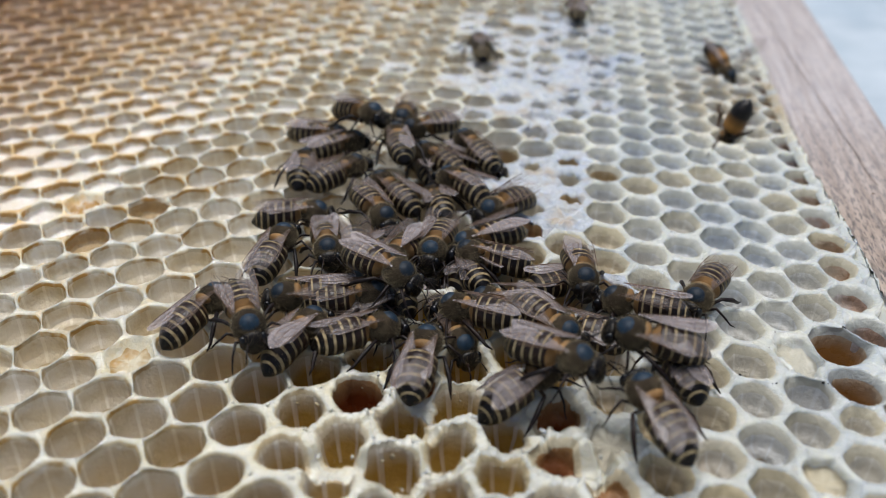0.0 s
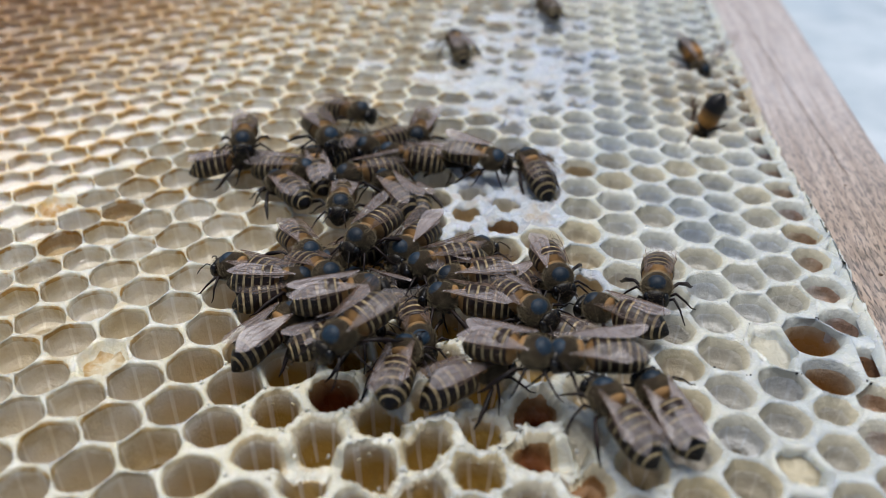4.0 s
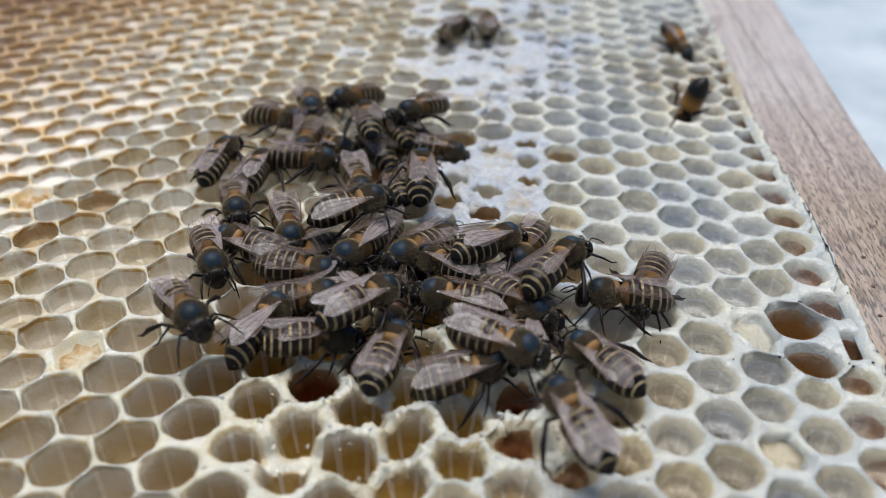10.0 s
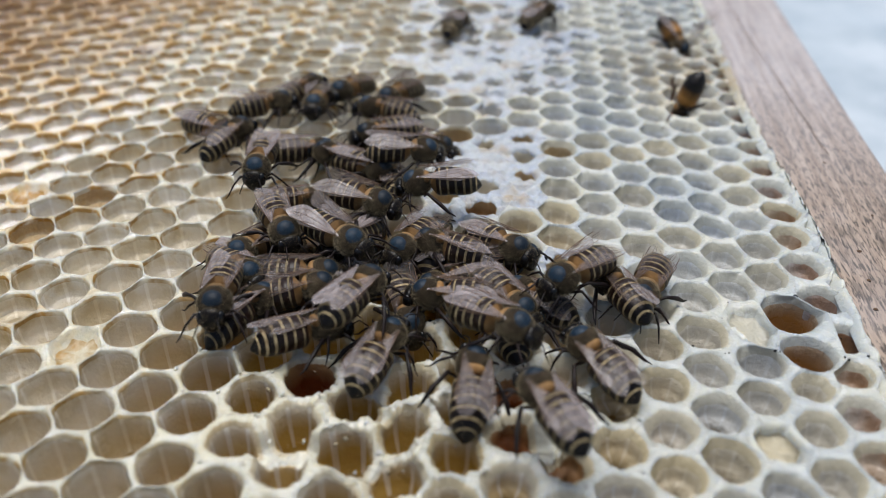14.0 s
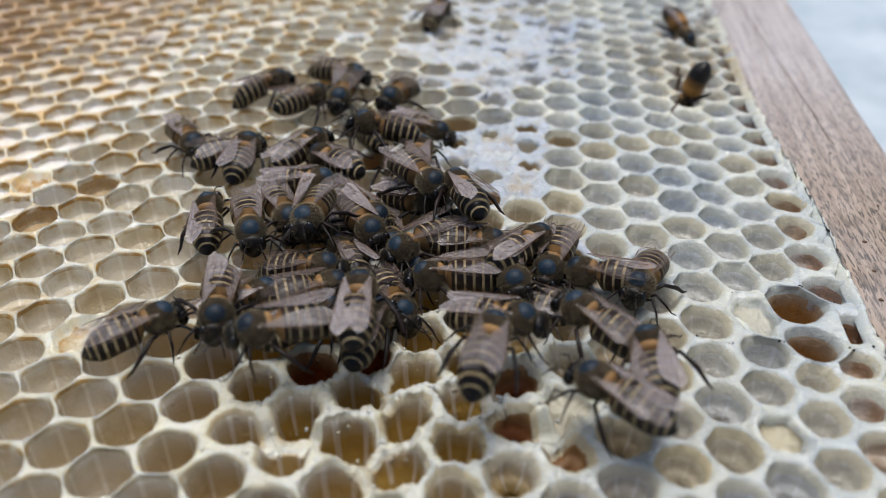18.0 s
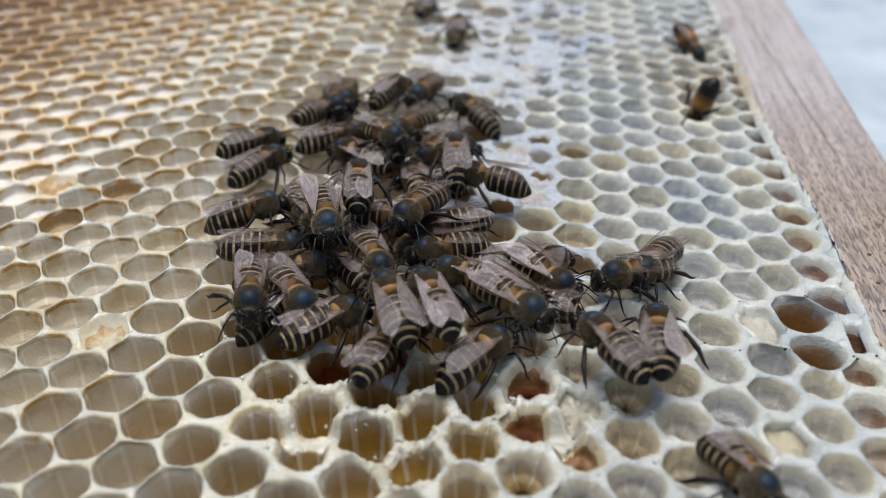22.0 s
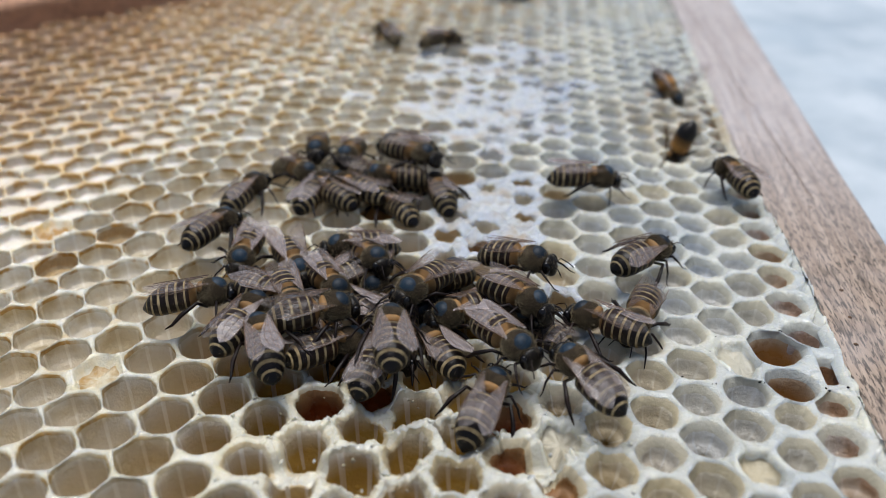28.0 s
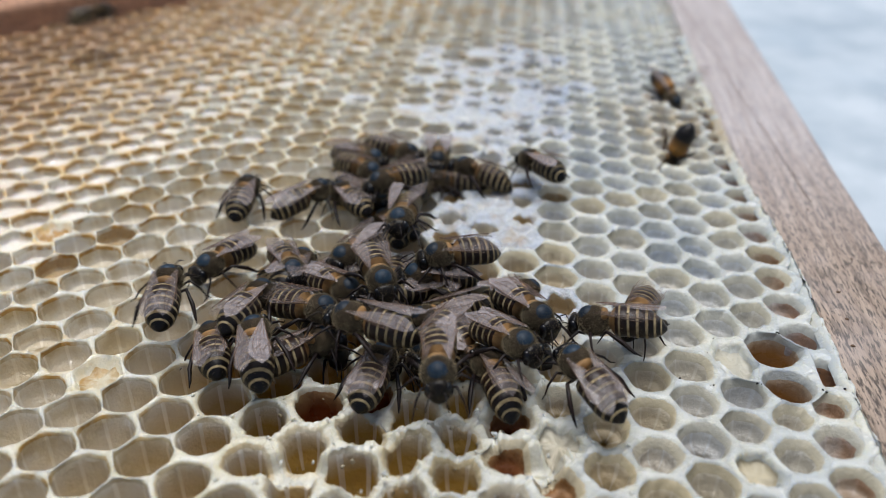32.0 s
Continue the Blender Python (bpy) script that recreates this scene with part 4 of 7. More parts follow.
def motions():
    go(bees[0], [
        (0, at(-23.6, 26.8, 0.0, -100)), (1, at(-22.7, 26.5, 0.0, -124)), (1.5, at(-22.0, 26.9, 0.0, -52)), (2, at(-21.2, 27.4, 0.0, 21)),
        (3, at(-18.2, 20.8, 0.0, 24)), (7, at(-24.8, 16.0, 0.0, 21)), (8, at(-23.4, 13.8, 0.0, -3)), (9, at(-16.2, 15.7, 0.0, 67)),
        (10, at(-22.4, 14.9, 0.0, -2)), (11, at(-11.9, 16.8, 0.0, 56)), (11.33, at(-12.2, 16.9, 0.0, 0)), (11.67, at(-12.5, 17.1, 0.0, -56)),
        (12, at(-12.8, 17.2, 0.0, -111)), (18, at(-4.1, 7.2, 0.0, -115)), (20, at(-7.2, 4.3, 2.2, -106)), (21, at(-10.3, 5.6, 2.2, -66)),
        (21.5, at(-10.8, 5.2, 2.9, -28)), (22, at(-11.3, 4.8, 3.6, 11)), (23, at(-13.2, 3.7, 2.2, -6)), (25, at(-11.4, 6.1, 0.0, -25)),
        (26.5, at(-12.0, 3.1, 0.0, -83)), (28, at(-12.5, 0.1, 0.0, -141)), (29, at(-11.8, -0.4, 0.0, -136)), (30, at(-11.4, -1.4, 0.0, -128)),
        (31, at(-13.7, 2.8, 0.0, -132)), (32, at(-11.4, -0.7, 0.0, -124)),
    ])
    go(bees[1], [
        (0, at(-18.4, 25.9, 3.6, -123)), (2, at(-19.8, 24.6, 2.9, -109)), (3, at(-19.5, 22.6, 2.2, -120)), (4.5, at(-19.6, 23.4, 2.5, -159)),
        (6, at(-19.7, 24.2, 2.9, -197)), (8, at(-16.1, 27.5, 0.0, -220)), (9, at(-16.1, 33.5, 0.0, -147)), (10, at(-20.4, 32.5, 0.0, -160)),
        (11, at(-20.9, 27.5, 0.0, -195)), (12, at(-17.8, 30.8, 0.0, -192)), (13, at(-19.1, 31.6, 0.0, -176)), (18, at(-16.6, 31.8, 0.0, -181)),
        (19, at(-13.1, 30.1, 0.0, -174)), (20, at(-12.0, 31.9, 0.0, -188)), (21, at(-12.4, 31.0, 0.0, -188)), (22, at(-8.6, 36.5, 0.0, -199)),
        (23, at(-6.8, 33.8, 0.0, -263)), (24, at(-7.0, 34.2, 0.0, -225)), (25, at(-8.1, 30.1, 0.0, -250)), (28, at(-15.5, 29.9, 0.0, -185)),
        (29, at(-12.7, 30.7, 0.0, -136)), (30, at(-15.2, 31.6, 0.0, -147)), (31, at(-16.3, 32.5, 0.0, -136)), (32, at(-14.4, 29.4, 0.0, -115)),
    ])
    go(bees[2], [
        (0, at(-20.9, 24.1, 0.0, -48)), (1, at(-27.5, 17.0, 0.0, -26)), (2, at(-27.5, 17.1, 0.0, -27)), (3, at(-29.5, 18.5, 0.0, -68)),
        (6, at(-28.2, 18.6, 0.0, -74)), (7, at(-27.8, 17.7, 0.0, -16)), (8, at(-27.5, 19.1, 0.0, -25)), (9, at(-27.6, 18.9, 0.0, -9)),
        (10, at(-27.1, 17.2, 0.0, -10)), (11, at(-28.4, 16.3, 0.0, -9)), (12, at(-24.2, 13.9, 0.0, -20)), (13, at(-23.0, 11.5, 2.2, -0)),
        (13.33, at(-22.1, 11.5, 2.4, -59)), (13.67, at(-21.2, 11.4, 2.6, -117)), (14, at(-20.4, 11.4, 2.9, -176)), (17, at(-21.5, 9.2, 2.2, -123)),
        (18, at(-16.1, 9.4, 0.0, -85)), (19, at(-21.5, 6.6, 0.0, -35)), (20, at(-22.0, 13.6, 0.0, 12)), (21, at(-20.3, 6.2, 2.2, -40)),
        (23, at(-22.8, 1.6, 0.0, -71)), (25, at(-19.6, 4.0, 0.0, -71)), (26.5, at(-21.0, 4.6, 0.0, -124)), (28, at(-22.4, 5.2, 0.0, -178)),
        (29, at(-22.3, 2.8, 0.0, -120)), (30, at(-22.2, 0.5, 0.0, -62)), (31, at(-22.1, -1.9, 0.0, -5)), (31.33, at(-22.7, -0.1, 0.0, 48)),
        (31.67, at(-23.3, 1.6, 0.0, 100)), (32, at(-23.9, 3.4, 0.0, 152)),
    ])
    go(bees[3], [
        (0, at(-14.7, 33.7, 0.0, -179)), (1, at(-17.4, 34.2, 0.0, -137)), (2, at(-16.8, 38.1, 0.0, -140)), (3, at(-16.6, 34.9, 0.0, -134)),
        (6, at(-24.7, 32.9, 0.0, -67)), (7, at(-21.9, 30.2, 0.0, -127)), (8, at(-20.5, 33.1, 0.0, -170)), (9, at(-23.0, 31.9, 0.0, -100)),
        (10, at(-24.0, 28.0, 0.0, -102)), (10.5, at(-24.4, 27.9, 0.0, -140)), (11, at(-24.9, 27.8, 0.0, -178)), (11.5, at(-23.0, 29.5, 0.0, -221)),
        (12, at(-21.1, 31.2, 0.0, -265)), (12.5, at(-23.0, 35.0, 0.0, -329)), (13, at(-24.8, 38.8, 0.0, -393)), (14, at(-21.4, 34.3, 0.0, -397)),
        (15.5, at(-21.7, 34.6, 0.0, -439)), (17, at(-21.9, 34.8, 0.0, -481)), (18, at(-26.2, 32.3, 0.0, -411)), (18.5, at(-24.7, 32.4, 0.0, -454)),
        (19, at(-23.3, 32.4, 0.0, -497)), (21, at(-22.3, 26.8, 0.0, -534)), (22, at(-19.5, 32.4, 0.0, -522)), (23, at(-18.4, 31.6, 0.0, -477)),
        (24, at(-23.3, 28.0, 0.0, -467)), (25, at(-22.5, 25.9, 0.0, -478)), (28, at(-21.6, 24.1, 0.0, -488)), (28.5, at(-22.2, 25.2, 0.0, -446)),
        (29, at(-22.7, 26.3, 0.0, -403)), (30, at(-21.4, 25.0, 0.0, -435)), (31, at(-21.5, 24.3, 0.0, -478)), (32.2, at(-10.0, 20.0, -1.5, -478, -12)),
    ])
    go(bees[4], [
        (0, at(-10.9, 31.4, 0.0, 123)), (1, at(-6.1, 29.5, 0.0, 156)), (3, at(-9.2, 30.2, 0.0, 190)), (6, at(-7.4, 28.9, 0.0, 133)),
        (7, at(-6.6, 26.4, 2.2, 151)), (8, at(-7.4, 33.2, 0.0, 142)), (9, at(-5.6, 28.9, 2.2, 139)), (10, at(-5.8, 27.4, 2.2, 142)),
        (11, at(-9.7, 29.2, 2.2, 132)), (12, at(-11.6, 23.4, 2.2, 196)), (12.5, at(-11.0, 21.4, 2.5, 149)), (13, at(-10.5, 19.3, 2.9, 102)),
        (14, at(-9.3, 24.2, 0.0, 115)), (17, at(-9.6, 23.3, 0.0, 70)), (18, at(-13.4, 14.5, 0.0, 53)), (19, at(-13.4, 15.0, 0.0, 60)),
        (20, at(-13.3, 14.9, 0.0, 70)), (21, at(-13.2, 15.0, 0.0, 53)), (22, at(-13.4, 17.7, 0.0, 63)), (23, at(-12.5, 16.1, 0.0, 52)),
        (24, at(-12.2, 17.2, 0.0, 48)), (25, at(-13.2, 16.6, 0.0, 49)), (28, at(-13.4, 20.3, 0.0, 65)), (29, at(-13.0, 16.7, 0.0, 43)),
        (30, at(-13.0, 16.2, 0.0, 45)), (31, at(-12.9, 16.3, 0.0, 44)), (32, at(-13.0, 18.0, 0.0, 38)),
    ])
    go(bees[5], [
        (0, at(-23.6, 17.8, 0.0, 9)), (1, at(-23.3, 15.7, 0.0, 4)), (2, at(-20.7, 12.3, 0.0, -67)), (3, at(-22.2, 17.3, 0.0, -100)),
        (6, at(-21.9, 17.9, 0.0, -67)), (7, at(-22.5, 20.9, 0.0, -19)), (8, at(-14.0, 22.0, -1.3, -19, -8)), (9, at(-16.3, 20.5, 2.2, -6)),
        (9.5, at(-17.2, 19.1, 1.1, -46)), (10, at(-18.1, 17.7, 0.0, -85)), (11, at(-18.0, 16.3, 0.0, -23)), (12, at(-17.9, 17.5, 0.0, -27)),
        (13, at(-17.5, 16.9, 0.0, -30)), (14, at(-17.9, 18.6, 0.0, -68)), (15.5, at(-18.5, 18.4, 0.0, 2)), (17, at(-19.1, 18.2, 0.0, 71)),
        (18, at(-24.1, 14.4, 0.0, 1)), (18.5, at(-25.9, 11.6, 0.0, 71)), (19, at(-27.6, 8.9, 0.0, 141)), (19.5, at(-26.5, 9.0, 0.0, 67)),
        (20, at(-25.5, 9.1, 0.0, -7)), (21, at(-26.2, 11.1, 0.0, -37)), (22, at(-24.0, 13.8, 0.0, -32)), (23, at(-22.8, 14.3, 0.0, -41)),
        (24, at(-23.8, 15.1, 0.0, -54)), (25, at(-23.3, 14.1, 0.0, -26)), (29, at(-26.8, 5.2, 1.4, -21)), (30, at(-16.0, 3.0, -1.3, -21, -8)),
        (31, at(-23.7, -1.0, 2.2, -6)), (32.2, at(-14.0, 4.0, -1.5, -6, -12)),
    ])
    go(bees[6], [
        (0, at(-18.7, 17.3, 0.0, -40)), (1, at(-16.8, 17.0, 2.9, -82)), (2, at(-19.0, 19.8, 0.0, -54)), (3, at(-16.2, 21.6, 0.0, -14)),
        (7, at(-23.9, 29.1, 0.0, -21)), (7.33, at(-24.6, 28.2, 0.0, 34)), (7.67, at(-25.3, 27.4, 0.0, 88)), (8, at(-26.0, 26.5, 0.0, 142)),
        (8.33, at(-25.3, 25.9, 0.0, 200)), (8.67, at(-24.6, 25.3, 0.0, 258)), (9, at(-23.9, 24.7, 0.0, 315)), (9.5, at(-21.2, 23.7, 0.0, 249)),
        (10, at(-18.5, 22.6, 0.0, 182)), (10.33, at(-18.6, 23.5, 0.0, 129)), (10.67, at(-18.7, 24.4, 0.0, 77)), (11, at(-18.8, 25.3, 0.0, 25)),
        (12, at(-22.5, 28.1, 0.0, 1)), (13, at(-24.1, 28.5, 0.0, -68)), (14, at(-25.0, 29.8, 0.0, -63)), (17, at(-23.9, 27.3, 0.0, -27)),
        (18, at(-20.6, 28.7, 0.0, -36)), (19, at(-20.3, 24.7, 0.0, -27)), (20, at(-21.8, 23.8, 0.0, -3)), (22, at(-21.3, 27.9, 0.0, -24)),
        (22.5, at(-21.3, 25.1, 0.0, -71)), (23, at(-21.3, 22.2, 0.0, -117)), (23.5, at(-18.4, 22.6, 1.4, -56)), (24, at(-15.5, 23.1, 2.9, 5)),
        (26, at(-11.3, 24.5, 2.5, -56)), (28, at(-7.1, 26.0, 2.2, -117)), (28.5, at(-9.6, 26.9, 2.2, -156)), (29, at(-12.0, 27.8, 2.2, -194)),
        (30, at(-8.6, 27.1, 2.2, -204)), (31, at(-11.4, 30.4, 0.0, -189)), (31.5, at(-10.8, 31.0, 0.0, -149)), (32, at(-10.2, 31.6, 0.0, -109)),
    ])
    go(bees[7], [
        (0, at(-12.6, 20.1, 2.9, 19)), (1, at(-16.3, 21.3, 0.0, 45)), (1.5, at(-19.8, 21.7, 0.0, 85)), (2, at(-23.2, 22.1, 0.0, 124)),
        (4, at(-28.2, 21.6, 2.2, 194)), (6, at(-33.2, 21.0, 4.3, 263)), (7, at(-17.0, 24.0, -1.3, 263, -8)), (10, at(-17.0, 24.0, -1.3, 263, -8)),
        (11, at(-29.7, 33.2, 0.0, 209)), (12, at(-29.1, 27.4, 0.0, 221)), (13, at(-28.1, 22.9, 0.0, 227)), (14, at(-30.0, 23.9, 0.0, 246)),
        (18, at(-31.6, 18.2, 0.0, 221)), (20, at(-18.1, 21.3, 2.2, 218)), (21, at(-10.3, 16.6, 2.2, 220)), (22, at(-10.9, 18.7, 2.2, 225)),
        (24, at(-15.9, 16.0, 0.0, 166)), (24.33, at(-16.9, 15.1, 0.0, 218)), (24.67, at(-17.9, 14.2, 0.0, 271)), (25, at(-18.9, 13.2, 0.0, 323)),
        (26.67, at(-17.4, 16.1, 0.0, 375)), (28.33, at(-15.9, 18.9, 0.0, 427)), (30, at(-14.3, 21.8, 0.0, 478)), (31, at(-10.7, 20.8, 0.0, 413)),
        (32, at(-7.6, 19.3, 2.2, 484)),
    ])
    go(bees[8], [
        (0, at(-8.7, 21.8, 0.0, 56)), (1, at(-11.7, 23.7, 0.0, 51)), (2, at(-9.0, 21.1, 2.9, 47)), (3, at(-10.0, 21.4, 0.0, 71)),
        (6, at(-7.2, 22.2, 0.0, 108)), (7, at(-8.0, 21.6, 0.0, 69)), (8, at(-11.6, 29.4, 0.0, 96)), (9, at(-10.4, 27.5, 0.0, 95)),
        (10, at(-8.5, 26.5, 0.0, 25)), (11, at(-8.6, 26.9, 0.0, 56)), (12, at(-8.2, 26.8, 0.0, 53)), (14, at(-10.2, 29.5, 0.0, 82)),
        (17, at(-15.4, 23.4, 2.2, 105)), (18, at(-9.1, 18.0, 2.2, 86)), (19, at(-9.0, 19.9, 2.2, 116)), (20, at(-6.6, 19.4, 2.2, 121)),
        (21, at(-7.1, 23.2, 0.0, 133)), (22, at(-8.5, 25.6, 0.0, 146)), (23, at(-7.4, 27.0, 0.0, 97)), (24, at(-6.6, 25.1, 0.0, 123)),
        (25, at(-7.1, 24.6, 0.0, 97)), (28, at(-8.8, 23.8, 0.0, 96)), (29, at(-10.0, 25.1, 0.0, 72)), (30, at(-8.3, 22.4, 0.0, 74)),
        (31, at(-4.4, 23.7, 0.0, 80)), (32, at(1.2, 26.1, 0.0, 71)),
    ])
    go(bees[9], [
        (0, at(-4.5, 25.7, 0.0, 41)), (1, at(-9.4, 27.5, 0.0, 34)), (2, at(-10.9, 24.7, 0.0, 92)), (6, at(-14.9, 29.8, 0.0, 144)),
        (7, at(-16.0, 34.0, 0.0, 111)), (8, at(-13.8, 32.6, 0.0, 152)), (9, at(-13.2, 32.1, 0.0, 151)), (10, at(-15.0, 34.5, 0.0, 136)),
        (12, at(-10.7, 37.4, 0.0, 180)), (13, at(-14.7, 35.2, 0.0, 157)), (14, at(-15.5, 35.7, 0.0, 149)), (15.5, at(-16.9, 35.4, 0.0, 189)),
        (17, at(-18.3, 35.1, 0.0, 229)), (18, at(-17.8, 37.4, 0.0, 259)), (19, at(-17.7, 31.5, 0.0, 195)), (20, at(-19.9, 30.4, 0.0, 187)),
        (21, at(-17.3, 30.6, 0.0, 196)), (22, at(-17.9, 33.9, 0.0, 191)), (25, at(-17.7, 32.6, 0.0, 160)), (28, at(-20.0, 31.2, 0.0, 189)),
        (29, at(-19.2, 33.7, 0.0, 169)), (30, at(-20.3, 26.0, 0.0, 210)), (31, at(-16.6, 26.5, 0.0, 227)), (32, at(-13.8, 26.2, 0.0, 234)),
    ])
    go(bees[10], [
        (0, at(-4.9, 16.6, 0.0, 49)), (1, at(-8.9, 18.3, 0.0, 31)), (2, at(-8.3, 18.4, 0.0, 34)), (3, at(-8.2, 15.1, 0.0, 37)),
        (6, at(-12.9, 14.0, 0.0, 45)), (7, at(-12.4, 14.5, 0.0, 67)), (8, at(-11.2, 11.2, 0.0, 39)), (9, at(-5.2, 14.9, 0.0, 65)),
        (10, at(-4.3, 12.1, 2.2, 7)), (11, at(-5.2, 13.8, 0.0, 19)), (12, at(-3.8, 14.4, 0.0, 40)), (13, at(-5.6, 17.3, 0.0, 61)),
        (13.5, at(-5.8, 16.7, 1.1, -12)), (14, at(-5.9, 16.2, 2.2, -85)), (17, at(-4.8, 18.9, 0.0, -23)), (19, at(-5.6, 12.7, 0.0, 8)),
        (20, at(-7.1, 15.1, 0.0, -7)), (22, at(-1.9, 13.1, 2.9, 6)), (23, at(-8.4, 14.7, 2.2, 47)), (24, at(-8.7, 17.2, 2.2, 35)),
        (25, at(-8.5, 15.2, 2.2, 39)), (28, at(-8.0, 18.0, -1.3, 39, -8)), (29, at(-8.0, 18.0, -1.3, 39, -8)), (30, at(3.9, 19.5, 2.9, 3)),
        (31.2, at(-7.0, 15.0, -1.5, 3, -12)), (32, at(-7.0, 15.0, -1.5, 3, -12)),
    ])
    go(bees[11], [
        (0, at(-12.4, 14.0, 0.0, 47)), (1, at(-13.3, 16.2, 0.0, 64)), (2, at(-13.1, 16.1, 0.0, 50)), (3, at(-12.0, 16.5, 0.0, 96)),
        (6, at(-15.0, 15.9, 2.9, 126)), (7, at(-12.8, 20.4, 2.9, 66)), (8, at(-8.6, 16.8, 2.2, 59)), (9, at(-7.9, 21.2, 0.0, 58)),
        (10, at(-11.3, 24.0, 2.2, 14)), (11, at(-15.1, 27.1, 0.0, 46)), (14, at(-27.1, 21.3, 0.0, -26)), (17, at(-28.5, 19.4, 0.0, -73)),
        (18, at(-25.9, 15.9, 0.0, -51)), (19, at(-26.5, 17.1, 0.0, -50)), (20, at(-27.1, 18.2, 0.0, -56)), (21, at(-27.3, 18.0, 0.0, -73)),
        (22, at(-26.8, 18.9, 0.0, -43)), (23, at(-26.4, 18.7, 0.0, -62)), (24, at(-26.4, 19.1, 0.0, -71)), (25, at(-26.2, 17.9, 0.0, -34)),
        (28, at(-25.7, 17.8, 0.0, -18)), (29, at(-24.4, 18.4, 0.0, -31)), (30, at(-25.9, 19.2, 0.0, -38)), (31, at(-25.4, 17.2, 0.0, -10)),
        (32, at(-26.0, 17.4, 0.0, 2)),
    ])
    go(bees[12], [
        (0, at(-14.0, 10.5, 0.0, -142)), (0.5, at(-14.8, 10.1, 0.0, -84)), (1, at(-15.7, 9.7, 0.0, -27)), (2, at(-17.7, 11.4, 0.0, 18)),
        (3, at(-19.7, 13.1, 0.0, 63)), (4.5, at(-21.3, 13.5, 0.0, 24)), (6, at(-23.0, 14.0, 0.0, -15)), (7, at(-24.5, 10.5, 0.0, 26)),
        (8, at(-24.5, 9.2, 0.0, 93)), (9, at(-24.4, 8.0, 0.0, 161)), (10.33, at(-22.1, 8.1, 0.0, 211)), (11.67, at(-19.9, 8.2, 0.0, 261)),
        (13, at(-17.6, 8.4, 0.0, 311)), (15, at(-14.4, 5.6, 0.0, 247)), (17, at(-11.1, 2.9, 0.0, 183)), (18, at(-9.7, 5.1, 0.0, 234)),
        (18.5, at(-8.2, 5.4, 0.0, 174)), (19, at(-6.6, 5.7, 0.0, 114)), (20, at(-8.2, 4.8, 0.0, 175)), (21, at(-9.9, 3.9, 0.0, 235)),
        (22, at(-8.5, -2.2, 0.0, 210)), (22.5, at(-9.0, -3.3, 1.4, 252)), (23, at(-9.5, -4.4, 2.9, 294)), (26, at(-12.9, -5.7, 2.5, 231)),
        (29, at(-16.2, -7.1, 2.2, 169)), (29.33, at(-17.0, -8.9, 1.4, 118)), (29.67, at(-17.8, -10.7, 0.7, 68)), (30, at(-18.7, -12.5, 0.0, 18)),
        (32, at(-19.7, -11.6, 0.0, 22)),
    ])
    go(bees[13], [
        (0, at(-21.4, 7.7, 0.0, -73)), (1, at(-15.2, 0.1, 0.0, -45)), (1.5, at(-15.9, 0.6, 1.1, -99)), (2, at(-16.7, 1.1, 2.2, -154)),
        (3, at(-17.0, 1.8, 0.0, -144)), (6, at(-17.4, 3.8, 0.0, -144)), (7, at(-17.6, 5.0, 0.0, -147)), (8, at(-18.2, 4.4, 0.0, -142)),
        (8.5, at(-16.7, 5.7, 0.0, -77)), (9, at(-15.1, 7.0, 0.0, -12)), (9.5, at(-15.9, 5.8, 0.0, -85)), (10, at(-16.8, 4.6, 0.0, -158)),
        (11, at(-17.1, 3.5, 0.0, -151)), (12, at(-17.1, 3.4, 0.0, -151)), (13, at(-15.5, 1.1, 2.2, -154)), (14, at(-15.9, 0.9, 2.2, -150)),
        (23, at(-16.8, 4.0, 0.0, -143)), (28, at(-16.1, -6.1, 2.2, -107)), (30, at(-16.7, -1.0, 2.2, -151)), (31, at(-17.0, -1.1, 2.2, -136)),
        (32, at(-17.0, 3.1, 0.0, -150)),
    ])
    go(bees[14], [
        (0, at(-21.4, 1.2, 0.0, -8)), (1, at(-21.5, 2.4, 0.0, -14)), (2, at(-21.3, 2.2, 0.0, -22)), (2.5, at(-20.8, -0.5, 0.0, 37)),
        (3, at(-20.3, -3.1, 0.0, 96)), (5, at(-20.2, -1.0, 0.0, 33)), (7, at(-20.1, 1.0, 0.0, -29)), (9, at(-21.2, 1.8, 0.0, -7)),
        (9.5, at(-20.3, 1.4, 0.0, 33)), (10, at(-19.4, 1.0, 0.0, 73)), (10.5, at(-19.0, 0.8, 0.0, 123)), (11, at(-18.5, 0.6, 0.0, 174)),
        (12, at(-18.4, 0.4, 0.0, 174)), (13, at(-18.5, 0.4, 0.0, 174)), (14, at(-18.5, -0.3, 0.0, 152)), (17, at(-17.7, -0.9, 2.2, 200)),
        (18, at(-18.5, -1.3, 2.2, 201)), (19, at(-18.9, -3.6, 2.2, 247)), (20, at(-15.1, -4.7, 0.0, 226)), (21, at(-16.2, -6.2, 0.0, 223)),
        (24, at(-9.6, -15.5, 3.6, 222)), (25.2, at(-12.0, -6.0, -1.5, 222, -12)), (32, at(-12.0, -6.0, -1.5, 222, -12)),
    ])
